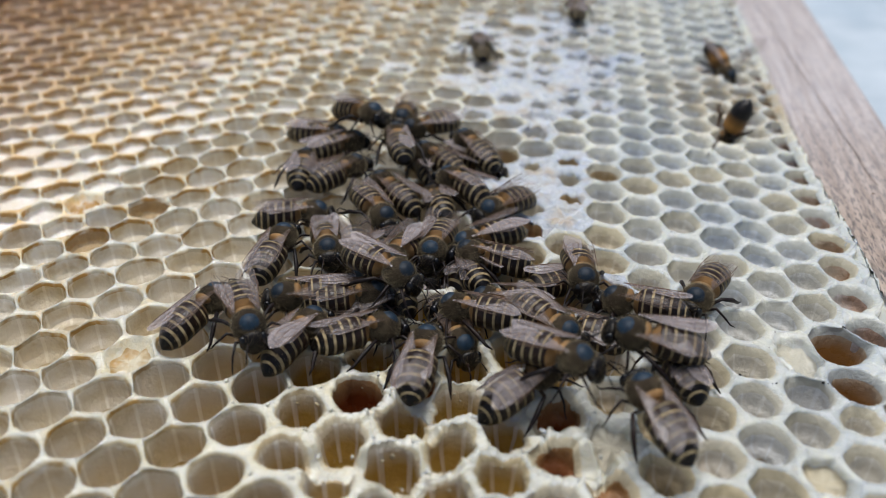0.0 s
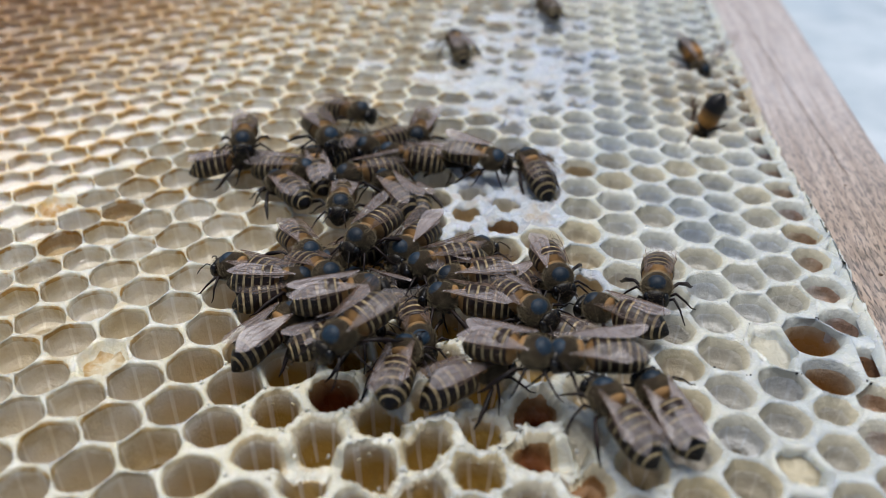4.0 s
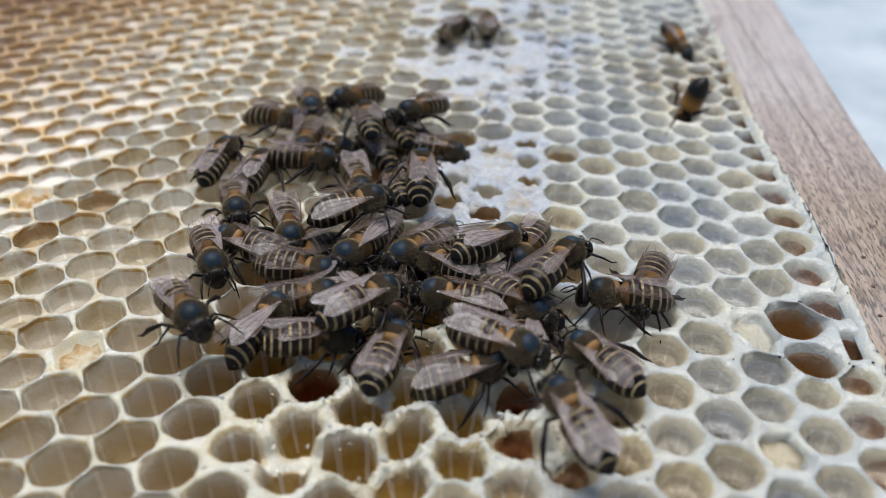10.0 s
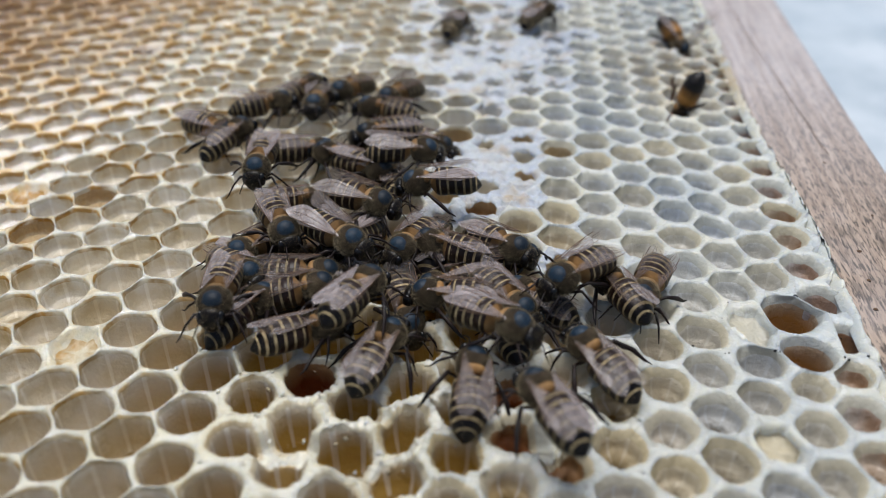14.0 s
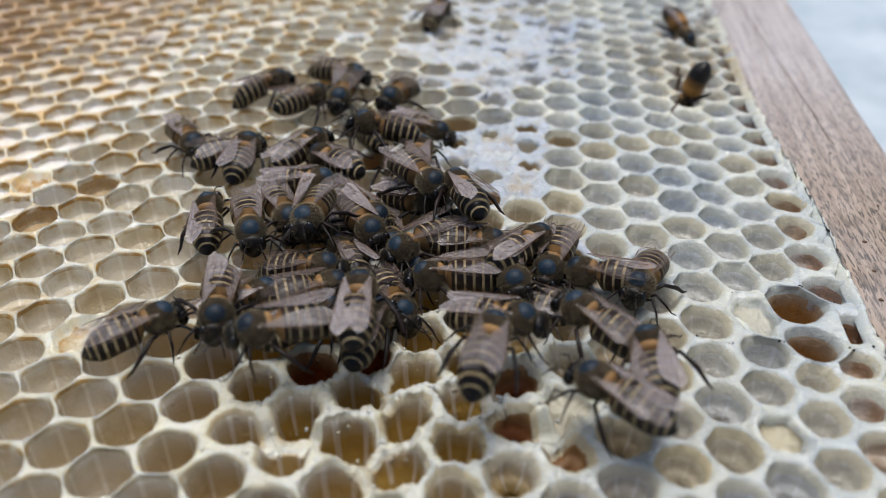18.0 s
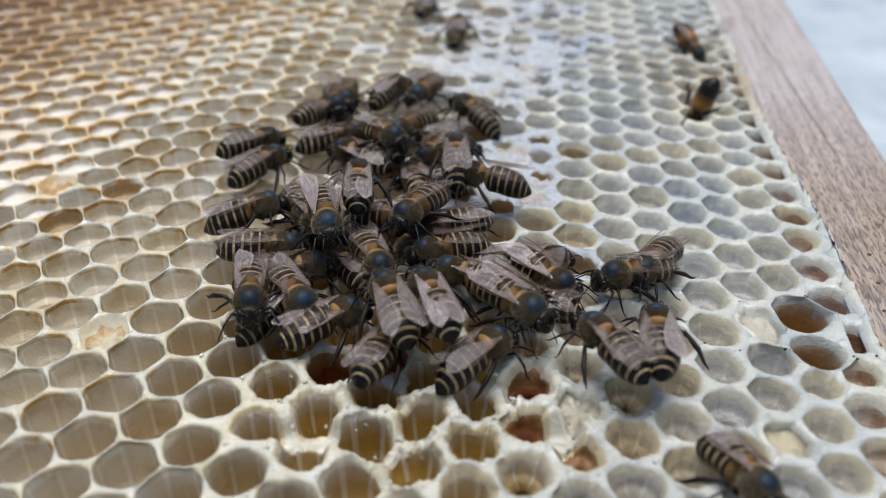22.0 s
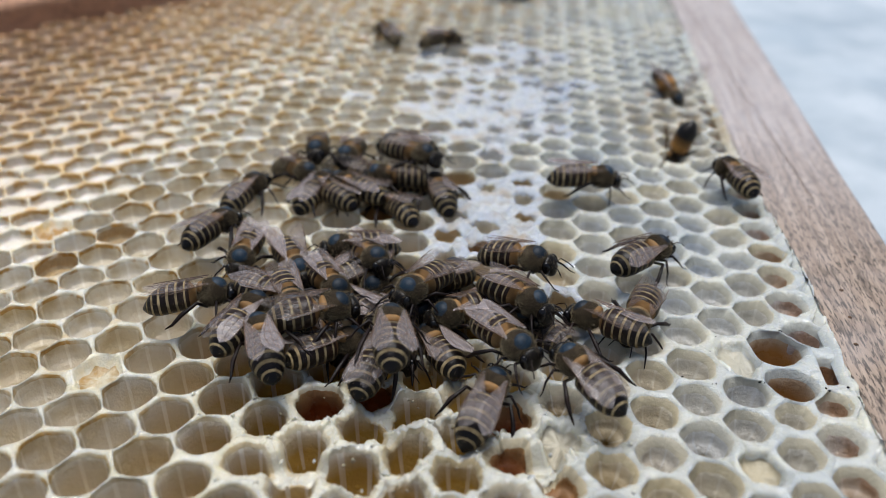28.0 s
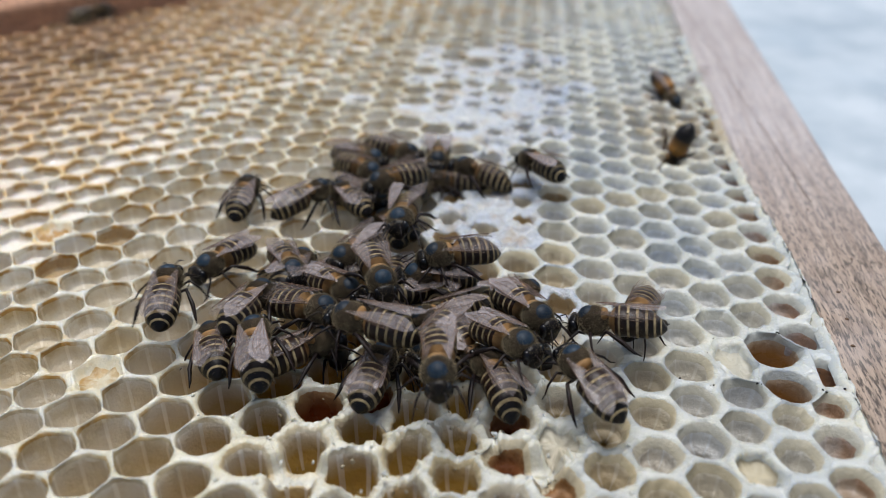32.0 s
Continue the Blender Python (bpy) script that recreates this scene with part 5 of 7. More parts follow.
    go(bees[15], [
        (0, at(0.0, 13.6, 0.0, 136)), (0.33, at(1.3, 15.6, 0.0, 196)), (0.67, at(2.6, 17.5, 0.0, 256)), (1, at(3.9, 19.5, 0.0, 316)),
        (2, at(6.4, 17.9, 0.0, 369)), (3, at(6.6, 18.1, 0.0, 384)), (6, at(4.0, 28.3, 0.0, 375)), (7, at(4.2, 28.0, 0.0, 413)),
        (8, at(-8.0, 26.0, -1.3, 413, -8)), (8.5, at(-0.9, 28.3, -0.7, 452, -4)), (9, at(6.1, 30.6, 0.0, 491)), (10, at(-8.0, 26.0, -1.3, 491, -8)),
        (10.5, at(-5.6, 27.6, -0.7, 440, -4)), (11, at(-3.2, 29.2, 0.0, 389)), (12, at(-4.4, 31.3, 0.0, 394)), (12.5, at(-6.7, 32.7, 0.0, 448)),
        (13, at(-9.1, 34.0, 0.0, 503)), (14, at(-9.2, 35.4, 0.0, 503)), (17, at(-9.3, 33.5, 0.0, 513)), (18, at(-9.6, 32.3, 0.0, 518)),
        (19, at(-7.2, 30.6, 0.0, 499)), (20, at(-7.3, 30.5, 0.0, 491)), (21, at(-7.4, 29.9, 0.0, 484)), (21.5, at(-4.4, 30.2, 0.0, 445)),
        (22, at(-1.5, 30.4, 0.0, 407)), (22.67, at(-1.9, 33.9, 0.5, 351)), (23.33, at(-2.2, 37.3, 1.0, 296)), (24, at(-2.6, 40.8, 1.4, 241)),
        (25, at(-13.0, 26.0, -1.3, 241, -8)), (28, at(-13.0, 26.0, -1.3, 241, -8)), (29, at(-2.3, 34.3, 0.0, 276)), (30, at(-4.1, 29.7, 2.2, 323)),
        (30.33, at(-3.6, 30.8, 1.4, 376)), (30.67, at(-3.2, 31.9, 0.7, 430)), (31, at(-2.8, 33.0, 0.0, 484)), (32, at(-9.0, 27.0, -1.3, 484, -8)),
    ])
    go(bees[16], [
        (0, at(-16.7, 3.1, 0.0, -161)), (1, at(-17.9, 5.5, 0.0, -155)), (2, at(-13.8, 6.3, 0.0, -155)), (3, at(-13.7, 10.9, 0.0, -196)),
        (4.5, at(-15.8, 11.7, 0.0, -152)), (6, at(-18.0, 12.5, 0.0, -107)), (6.5, at(-18.9, 14.5, 0.0, -158)), (7, at(-19.7, 16.4, 0.0, -209)),
        (8, at(-13.2, 13.0, 3.6, -227)), (8.5, at(-12.9, 15.2, 3.6, -271)), (9, at(-12.7, 17.4, 3.6, -315)), (9.33, at(-12.2, 16.2, 2.4, -263)),
        (9.67, at(-11.8, 15.0, 1.2, -211)), (10, at(-11.3, 13.9, 0.0, -159)), (10.33, at(-11.0, 13.7, 0.0, -101)), (10.67, at(-10.7, 13.6, 0.0, -42)),
        (11, at(-10.4, 13.4, 0.0, 16)), (12, at(-11.0, 15.6, 0.0, 14)), (13, at(-13.5, 17.2, 0.0, 69)), (14, at(-13.4, 17.0, 0.0, 69)),
        (15.5, at(-15.0, 16.4, 0.0, 114)), (17, at(-16.5, 15.9, 0.0, 160)), (17.33, at(-17.0, 16.2, 0.0, 214)), (17.67, at(-17.4, 16.4, 0.0, 268)),
        (18, at(-17.8, 16.7, 0.0, 322)), (19, at(-18.1, 17.2, 0.0, 333)), (20, at(-17.7, 16.4, 0.0, 321)), (21, at(-17.8, 17.7, 0.0, 290)),
        (22, at(-17.3, 20.7, 0.0, 298)), (23, at(-18.8, 19.6, 0.0, 332)), (24, at(-13.9, 21.4, 0.0, 354)), (28, at(-17.6, 19.3, 0.0, 342)),
        (29, at(-17.6, 18.4, 0.0, 347)), (30, at(-16.9, 17.9, 0.0, 338)), (31, at(-17.0, 18.7, 0.0, 331)), (32, at(-18.6, 18.0, 0.0, 311)),
    ])
    go(bees[17], [
        (0, at(-5.8, 4.7, 0.0, 174)), (1, at(-3.8, 3.7, 0.0, 147)), (2, at(-2.7, 1.9, 0.0, 132)), (3, at(-2.3, 0.9, 0.0, 108)),
        (6, at(-2.8, 1.6, 0.0, 125)), (7, at(-3.2, 1.2, 0.0, 121)), (8, at(-2.9, 1.3, 0.0, 127)), (9, at(-3.1, 0.6, 0.0, 138)),
        (10, at(-3.2, 1.2, 0.0, 140)), (11, at(-3.5, 1.6, 0.0, 146)), (12, at(-3.4, 1.5, 0.0, 146)), (13, at(-3.6, 2.0, 0.0, 152)),
        (14, at(-3.4, 1.8, 0.0, 153)), (17, at(-1.3, -3.3, 2.2, 135)), (18, at(-2.3, -0.2, 0.0, 128)), (19, at(-1.7, -3.3, 2.2, 141)),
        (20, at(-0.6, -0.6, 0.0, 119)), (21, at(-1.6, -0.1, 0.0, 123)), (22, at(-1.3, -0.5, 0.0, 112)), (23, at(-2.3, 3.2, 2.2, 89)),
        (24, at(-5.9, 3.5, 2.9, 77)), (25, at(-2.8, 4.2, 2.2, 141)), (28, at(-2.3, -2.6, 2.2, 149)), (29, at(-2.8, -2.3, 2.2, 155)),
        (30, at(-3.5, 2.6, 0.0, 156)), (31, at(-4.7, 5.6, 2.2, 114)), (31.5, at(-5.8, 2.1, 2.5, 159)), (32, at(-6.9, -1.3, 2.9, 203)),
    ])
    go(bees[18], [
        (0, at(-9.9, -4.2, 2.9, -116)), (1, at(-10.4, -3.5, 2.9, -105)), (2, at(-9.7, -6.0, 2.9, -93)), (3, at(-10.3, -8.5, 2.9, -74)),
        (6, at(-9.4, -8.5, 2.2, -71)), (7, at(-9.8, -7.5, 2.2, -71)), (8, at(-8.6, -9.5, 2.9, -72)), (9, at(-6.9, -10.0, 2.9, -63)),
        (10, at(-6.6, -10.5, 2.9, -43)), (11, at(-6.4, -10.8, 2.9, -36)), (12, at(-6.2, -11.0, 2.9, -36)), (13, at(-5.9, -10.6, 2.9, -35)),
        (14, at(-6.5, -11.7, 3.6, -22)), (18, at(-5.7, -14.5, 3.6, 5)), (19, at(-9.5, -10.6, 3.6, -22)), (20, at(-4.1, -14.6, 4.3, -93)),
        (21, at(-2.6, -12.2, 2.9, -89)), (21.5, at(-2.1, -12.6, 3.2, -31)), (22, at(-1.5, -13.0, 3.6, 27)), (23, at(-4.6, -7.8, 3.6, -28)),
        (23.5, at(-4.1, -8.2, 3.6, 10)), (24, at(-3.6, -8.5, 3.6, 48)), (25, at(-5.2, -7.1, 2.9, 44)), (26.2, at(-6.0, -3.0, -1.5, 44, -12)),
        (32, at(-6.0, -3.0, -1.5, 44, -12)),
    ])
    go(bees[19], [
        (0, at(-0.6, 2.2, 0.0, 86)), (1, at(-0.2, 1.1, 0.0, 98)), (2, at(0.1, -0.7, 0.0, 79)), (3, at(0.5, -1.2, 0.0, 107)),
        (6, at(1.1, -0.5, 0.0, 96)), (7, at(0.4, -1.3, 0.0, 96)), (8, at(1.3, 1.2, 0.0, 113)), (9, at(0.3, -2.0, 0.0, 58)),
        (10, at(0.1, -1.4, 0.0, 58)), (11, at(0.3, -1.5, 0.0, 65)), (12, at(0.4, -0.8, 0.0, 84)), (13, at(0.1, -1.2, 0.0, 60)),
        (14, at(0.1, 0.4, 0.0, 76)), (15, at(0.1, 0.5, 1.0, 25)), (16, at(0.1, 0.6, 1.9, -26)), (17, at(0.1, 0.7, 2.9, -77)),
        (18, at(1.8, 0.6, 0.0, -85)), (18.33, at(1.2, 0.4, 0.0, -29)), (18.67, at(0.5, 0.1, 0.0, 27)), (19, at(-0.2, -0.1, 0.0, 83)),
        (20, at(-1.0, 3.7, 0.0, 127)), (21, at(-1.4, -1.9, 0.0, 113)), (22, at(-1.5, 4.0, 0.0, 107)), (23, at(0.4, 2.2, 0.0, 54)),
        (24, at(1.4, 6.2, 0.0, 96)), (25, at(-0.3, 1.9, 0.0, 115)), (28, at(-0.7, 0.8, 0.0, 138)), (29, at(2.0, 1.7, 2.9, 181)),
        (30, at(0.3, -3.2, 3.6, 129)), (31, at(2.0, -3.9, 3.6, 147)), (32.2, at(0.0, -8.0, -1.5, 147, -12)),
    ])
    go(bees[20], [
        (0, at(-0.9, 6.0, 0.0, 120)), (1, at(-8.5, 6.8, 2.2, 152)), (2, at(-4.2, 15.1, 0.0, 157)), (2.5, at(-2.4, 17.8, 0.0, 225)),
        (3, at(-0.7, 20.4, 0.0, 292)), (4.5, at(-1.2, 23.7, 1.1, 223)), (6, at(-1.7, 27.0, 2.2, 155)), (8, at(6.2, 18.9, 2.9, 138)),
        (9, at(-6.0, 15.0, -1.3, 138, -8)), (12, at(-6.0, 15.0, -1.3, 138, -8)), (12.5, at(-3.0, 14.1, 0.4, 97, -4)), (13, at(-0.0, 13.2, 2.2, 55)),
        (14, at(-1.6, 9.2, 2.2, 95)), (18, at(0.9, 4.1, 2.9, 26)), (19, at(5.0, 12.1, 2.2, 7)), (20, at(-3.0, 12.0, -1.3, 7, -8)),
        (21, at(6.1, 17.0, 2.2, 76)), (22, at(-5.0, 14.0, -1.3, 76, -8)), (22.5, at(-1.6, 17.8, 0.1, 144, -4)), (23, at(1.8, 21.6, 1.4, 211)),
        (24, at(3.4, 19.8, 1.4, 222)), (25, at(4.1, 24.6, 1.4, 243)), (28, at(14.1, 23.3, 1.4, 276)), (29, at(13.1, 24.8, 1.4, 347)),
        (30, at(12.1, 26.3, 1.4, 418)), (30.5, at(11.1, 23.9, 1.4, 457)), (31, at(10.0, 21.6, 1.4, 495)), (31.5, at(9.6, 24.1, 1.4, 446)),
        (32, at(9.1, 26.5, 1.4, 398)),
    ])
    go(bees[21], [
        (0, at(-12.4, -5.7, 0.0, -74)), (1, at(-12.3, -6.0, 0.0, -82)), (2, at(-11.3, -7.9, 2.9, -83)), (3, at(-14.3, -1.4, 0.0, -139)),
        (6, at(-14.4, -2.5, 0.0, -93)), (7, at(-14.5, -1.9, 0.0, -100)), (8, at(-14.3, -1.3, 0.0, -113)), (9, at(-13.2, -1.9, 0.0, -102)),
        (10, at(-13.7, -2.5, 0.0, -94)), (11, at(-13.4, -2.7, 0.0, -91)), (12, at(-13.3, -2.9, 0.0, -91)), (13, at(-13.1, -2.9, 0.0, -91)),
        (14, at(-12.6, -4.4, 0.0, -85)), (17, at(-10.7, -9.3, 2.2, -72)), (18, at(-12.4, -5.6, 0.0, -91)), (19, at(-14.6, -6.0, 0.0, -98)),
        (20, at(-12.4, -6.2, 0.0, -77)), (21, at(-14.8, -6.5, 0.0, -69)), (22, at(-15.6, -5.5, 0.0, -69)), (23, at(-12.9, -6.1, 0.0, -98)),
        (24, at(-13.7, -7.7, 2.2, -95)), (25, at(-13.2, -10.0, 2.9, -83)), (28, at(-11.5, -8.9, 2.9, -65)), (29, at(-10.7, -9.0, 2.9, -77)),
        (30, at(-10.7, -9.3, 2.9, -71)), (31, at(-11.4, -8.9, 2.9, -77)), (32, at(-12.3, -7.4, 2.2, -111)),
    ])
    go(bees[22], [
        (0, at(-9.0, 2.3, 0.0, 163)), (1, at(-8.1, 4.1, 0.0, 217)), (1.5, at(-9.1, 4.8, 0.0, 168)), (2, at(-10.1, 5.5, 0.0, 118)),
        (3, at(-4.3, 5.7, 0.0, 159)), (6, at(-9.8, 1.8, 0.0, 151)), (7, at(-9.3, 2.5, 0.0, 149)), (8, at(-9.2, 2.1, 0.0, 154)),
        (9, at(-8.9, 1.4, 0.0, 155)), (10, at(-8.9, 1.0, 0.0, 155)), (11, at(-8.9, 0.5, 0.0, 160)), (12, at(-8.8, 0.3, 0.0, 160)),
        (13, at(-9.1, 0.3, 0.0, 155)), (14, at(-9.0, 1.6, 0.0, 154)), (18.5, at(-8.6, 3.2, 0.0, 223)), (23, at(-8.3, 4.9, 0.0, 292)),
        (24, at(-9.0, 2.9, 0.0, 355)), (25, at(-8.7, 5.8, 0.0, 315)), (26.5, at(-8.9, 5.6, 0.0, 266)), (28, at(-9.1, 5.3, 0.0, 217)),
        (29, at(-8.6, 6.4, 0.0, 200)), (30, at(-7.2, 6.7, 0.0, 193)), (31, at(-9.0, 9.5, 0.0, 167)), (32, at(-10.1, 6.5, 0.0, 151)),
    ])
    go(bees[23], [
        (0, at(-15.6, -11.6, 0.0, -23)), (1, at(-15.5, -11.3, 0.0, -25)), (2, at(-15.9, -10.4, 0.0, -16)), (3, at(-16.0, -10.6, 0.0, -34)),
        (6, at(-15.4, -10.7, 0.0, -37)), (7, at(-15.2, -10.8, 0.0, -42)), (8, at(-15.6, -11.1, 0.0, -30)), (9, at(-15.1, -11.3, 0.0, -30)),
        (10, at(-14.8, -11.1, 0.0, -24)), (11, at(-14.5, -11.0, 0.0, -30)), (12, at(-14.4, -11.2, 0.0, -30)), (13, at(-15.3, -10.9, 0.0, -28)),
        (14, at(-16.1, -10.4, 0.0, -32)), (17, at(-16.2, -10.5, 0.0, -24)), (18, at(-16.5, -10.9, 0.0, -50)), (19, at(-15.5, -10.9, 0.0, -24)),
        (20, at(-15.5, -10.6, 0.0, -95)), (21, at(-16.0, -11.1, 0.0, -36)), (22, at(-15.8, -10.3, 0.0, -31)), (23, at(-15.1, -9.9, 0.0, -10)),
        (24, at(-15.0, -10.4, 0.0, -41)), (25, at(-14.9, -10.4, 0.0, -2)), (28, at(-14.6, -13.2, 2.2, 23)), (29, at(-14.5, -14.5, 2.2, 32)),
        (30, at(-14.3, -14.5, 2.2, 36)), (31, at(-14.6, -13.6, 2.2, 28)), (32, at(-15.0, -13.6, 2.2, 16)),
    ])
    go(bees[24], [
        (0, at(-25.0, -9.5, 0.0, -26)), (1, at(-22.9, -8.9, 0.0, -85)), (2, at(-15.0, -3.0, -1.3, -85, -8)), (3, at(-15.0, -3.0, -1.3, -85, -8)),
        (6, at(-23.7, -10.1, 0.0, -21)), (6.5, at(-24.3, -7.6, 0.0, -64)), (7, at(-25.0, -5.2, 0.0, -108)), (8, at(-23.3, -0.6, 0.0, -149)),
        (9, at(-22.8, -5.9, 0.0, -123)), (10, at(-22.8, -0.9, 0.0, -153)), (11, at(-24.5, -0.8, 0.0, -141)), (12, at(-24.7, -1.6, 0.0, -85)),
        (12.5, at(-21.4, -2.7, 0.0, -127)), (13, at(-18.1, -3.7, 0.0, -170)), (14.33, at(-19.1, -4.3, 0.0, -113)), (15.67, at(-20.1, -5.0, 0.0, -56)),
        (17, at(-21.1, -5.6, 0.0, 1)), (18, at(-23.3, 1.9, 0.0, 14)), (19, at(-28.3, -0.3, 0.0, -40)), (20, at(-20.1, 2.8, 0.0, -84)),
        (21, at(-16.1, 5.0, 0.0, -151)), (22, at(-17.8, 5.5, 0.0, -154)), (23, at(-14.3, 8.3, 0.0, -191)), (24, at(-11.5, 10.1, 0.0, -144)),
        (26, at(-10.9, 8.4, 0.0, -198)), (28, at(-10.3, 6.8, 0.0, -252)), (30, at(-9.6, 5.1, 0.0, -306)), (30.5, at(-6.0, 4.2, 0.0, -258)),
        (31, at(-2.3, 3.3, 0.0, -211)), (32, at(-1.5, 2.4, 0.0, -254)),
    ])
    go(bees[25], [
        (0, at(-20.2, -11.5, 2.2, -150)), (3, at(-11.3, -12.8, 3.2, -202)), (6, at(-2.3, -14.0, 4.3, -254)), (7, at(-0.8, -12.4, 0.0, -297)),
        (7.5, at(0.4, -10.4, 1.4, -336)), (8, at(1.6, -8.4, 2.9, -374)), (10, at(10.2, -4.4, 2.9, -397)), (10.67, at(10.8, -3.1, 1.9, -450)),
        (11.33, at(11.3, -1.7, 1.0, -503)), (12, at(11.9, -0.4, 0.0, -556)), (13, at(12.5, -0.2, 0.0, -558)), (14, at(12.0, -4.7, 2.2, -587)),
        (18, at(10.0, -1.1, 0.0, -556)), (19, at(10.3, -3.1, 0.0, -551)), (20, at(7.0, -3.0, -1.3, -551, -8)), (27, at(7.0, -3.0, -1.3, -551, -8)),
        (28, at(6.4, -4.1, 2.2, -487)), (29, at(5.4, -3.9, 2.2, -489)), (30, at(5.9, -3.7, 2.2, -494)), (31, at(8.2, -6.2, 2.2, -496)),
        (32.2, at(0.0, -8.0, -1.5, -496, -12)),
    ])
    go(bees[26], [
        (0, at(-10.3, -10.7, 0.0, -59)), (1, at(-10.2, -10.6, 0.0, -59)), (2, at(-10.6, -10.4, 0.0, -59)), (3, at(-10.3, -10.3, 0.0, -62)),
        (6, at(-10.1, -12.4, 0.0, -61)), (7, at(-9.9, -12.2, 0.0, -52)), (8, at(-10.0, -12.1, 0.0, -59)), (9, at(-9.9, -12.7, 0.0, -64)),
        (10, at(-10.2, -12.9, 0.0, -75)), (11, at(-11.0, -12.6, 0.0, -60)), (12, at(-10.9, -12.8, 0.0, -60)), (13, at(-10.7, -12.8, 0.0, -58)),
        (14, at(-10.6, -12.9, 0.0, -58)), (17, at(-8.6, -11.0, 0.0, -68)), (18, at(-10.4, -12.9, 0.0, -57)), (19, at(-10.1, -13.0, 0.0, -49)),
        (20, at(-11.1, -11.6, 0.0, -63)), (21, at(-11.7, -12.9, 0.0, -67)), (22, at(-10.7, -12.4, 0.0, -50)), (23, at(-10.2, -11.8, 0.0, -54)),
        (24, at(-12.0, -12.1, 0.0, -54)), (25, at(-9.9, -11.5, 0.0, -42)), (28, at(-9.7, -10.8, 0.0, -52)), (29, at(-9.8, -11.3, 0.0, -47)),
        (30, at(-9.9, -11.2, 0.0, -49)), (31, at(-11.4, -10.9, 0.0, -50)), (32, at(-11.8, -11.3, 0.0, -52)),
    ])
    go(bees[27], [
        (0, at(-4.6, -13.0, 0.0, -4)), (1, at(-4.6, -13.0, 0.0, -5)), (2, at(-4.5, -12.8, 0.0, -4)), (3, at(-4.0, -13.5, 0.0, -6)),
        (6, at(-4.3, -15.3, 0.0, 4)), (7, at(-4.6, -14.8, 0.0, -12)), (8, at(-4.4, -14.3, 0.0, -8)), (9, at(-3.9, -14.0, 0.0, -8)),
        (10, at(-3.9, -13.9, 0.0, -11)), (11, at(-4.0, -13.6, 0.0, -15)), (12, at(-4.1, -14.1, 0.0, -15)), (13, at(-4.2, -14.1, 0.0, -17)),
        (14, at(-4.2, -14.3, 0.0, -18)), (17, at(-2.8, -17.6, 2.9, -43)), (18, at(-5.1, -13.3, 0.0, -10)), (19, at(-4.7, -13.7, 0.0, -11)),
        (20, at(-4.5, -15.2, 0.0, -22)), (21, at(-5.0, -15.9, 0.0, -11)), (22, at(-5.0, -15.8, 0.0, -17)), (23, at(-5.1, -13.7, 0.0, -13)),
        (24, at(-4.8, -13.5, 0.0, -5)), (25, at(-5.7, -11.8, 0.0, -18)), (28, at(-5.4, -11.7, 0.0, -12)), (29, at(-5.5, -12.5, 0.0, -9)),
        (30, at(-5.6, -13.3, 0.0, -9)), (31, at(-5.3, -13.3, 0.0, -9)), (32, at(-5.1, -13.6, 0.0, -8)),
    ])
    go(bees[28], [
        (0, at(-0.8, -6.4, 0.0, 79)), (1, at(-0.5, -6.1, 0.0, 74)), (2, at(-0.1, -4.7, 0.0, 89)), (3, at(-0.2, -4.8, 0.0, 88)),
        (6, at(0.9, -5.3, 0.0, 76)), (7, at(-0.6, -13.4, 3.6, 10)), (8, at(1.3, -5.5, 0.0, 75)), (9, at(1.2, -6.2, 0.0, 83)),
        (10, at(1.2, -5.9, 0.0, 86)), (11, at(1.2, -6.1, 0.0, 83)), (12, at(1.4, -6.3, 0.0, 83)), (13, at(1.2, -6.5, 0.0, 86)),
        (14, at(1.2, -6.7, 0.0, 86)), (17, at(1.7, -6.5, 0.0, 89)), (18, at(0.8, -5.7, 0.0, 95)), (19, at(1.4, -5.7, 0.0, 95)),
        (20, at(1.4, -5.7, 0.0, 102)), (21, at(1.0, -6.0, 0.0, 96)), (22, at(0.9, -4.8, 0.0, 78)), (23, at(1.6, -4.5, 0.0, 112)),
        (24, at(1.8, -2.4, 0.0, 105)), (25, at(1.3, -3.7, 0.0, 120)), (28, at(2.1, -3.4, 0.0, 117)), (29, at(1.7, -3.6, 0.0, 131)),
        (30, at(1.9, -3.0, 0.0, 136)), (31, at(0.9, -3.5, 0.0, 132)), (32, at(0.9, -15.3, 3.6, 186)),
    ])
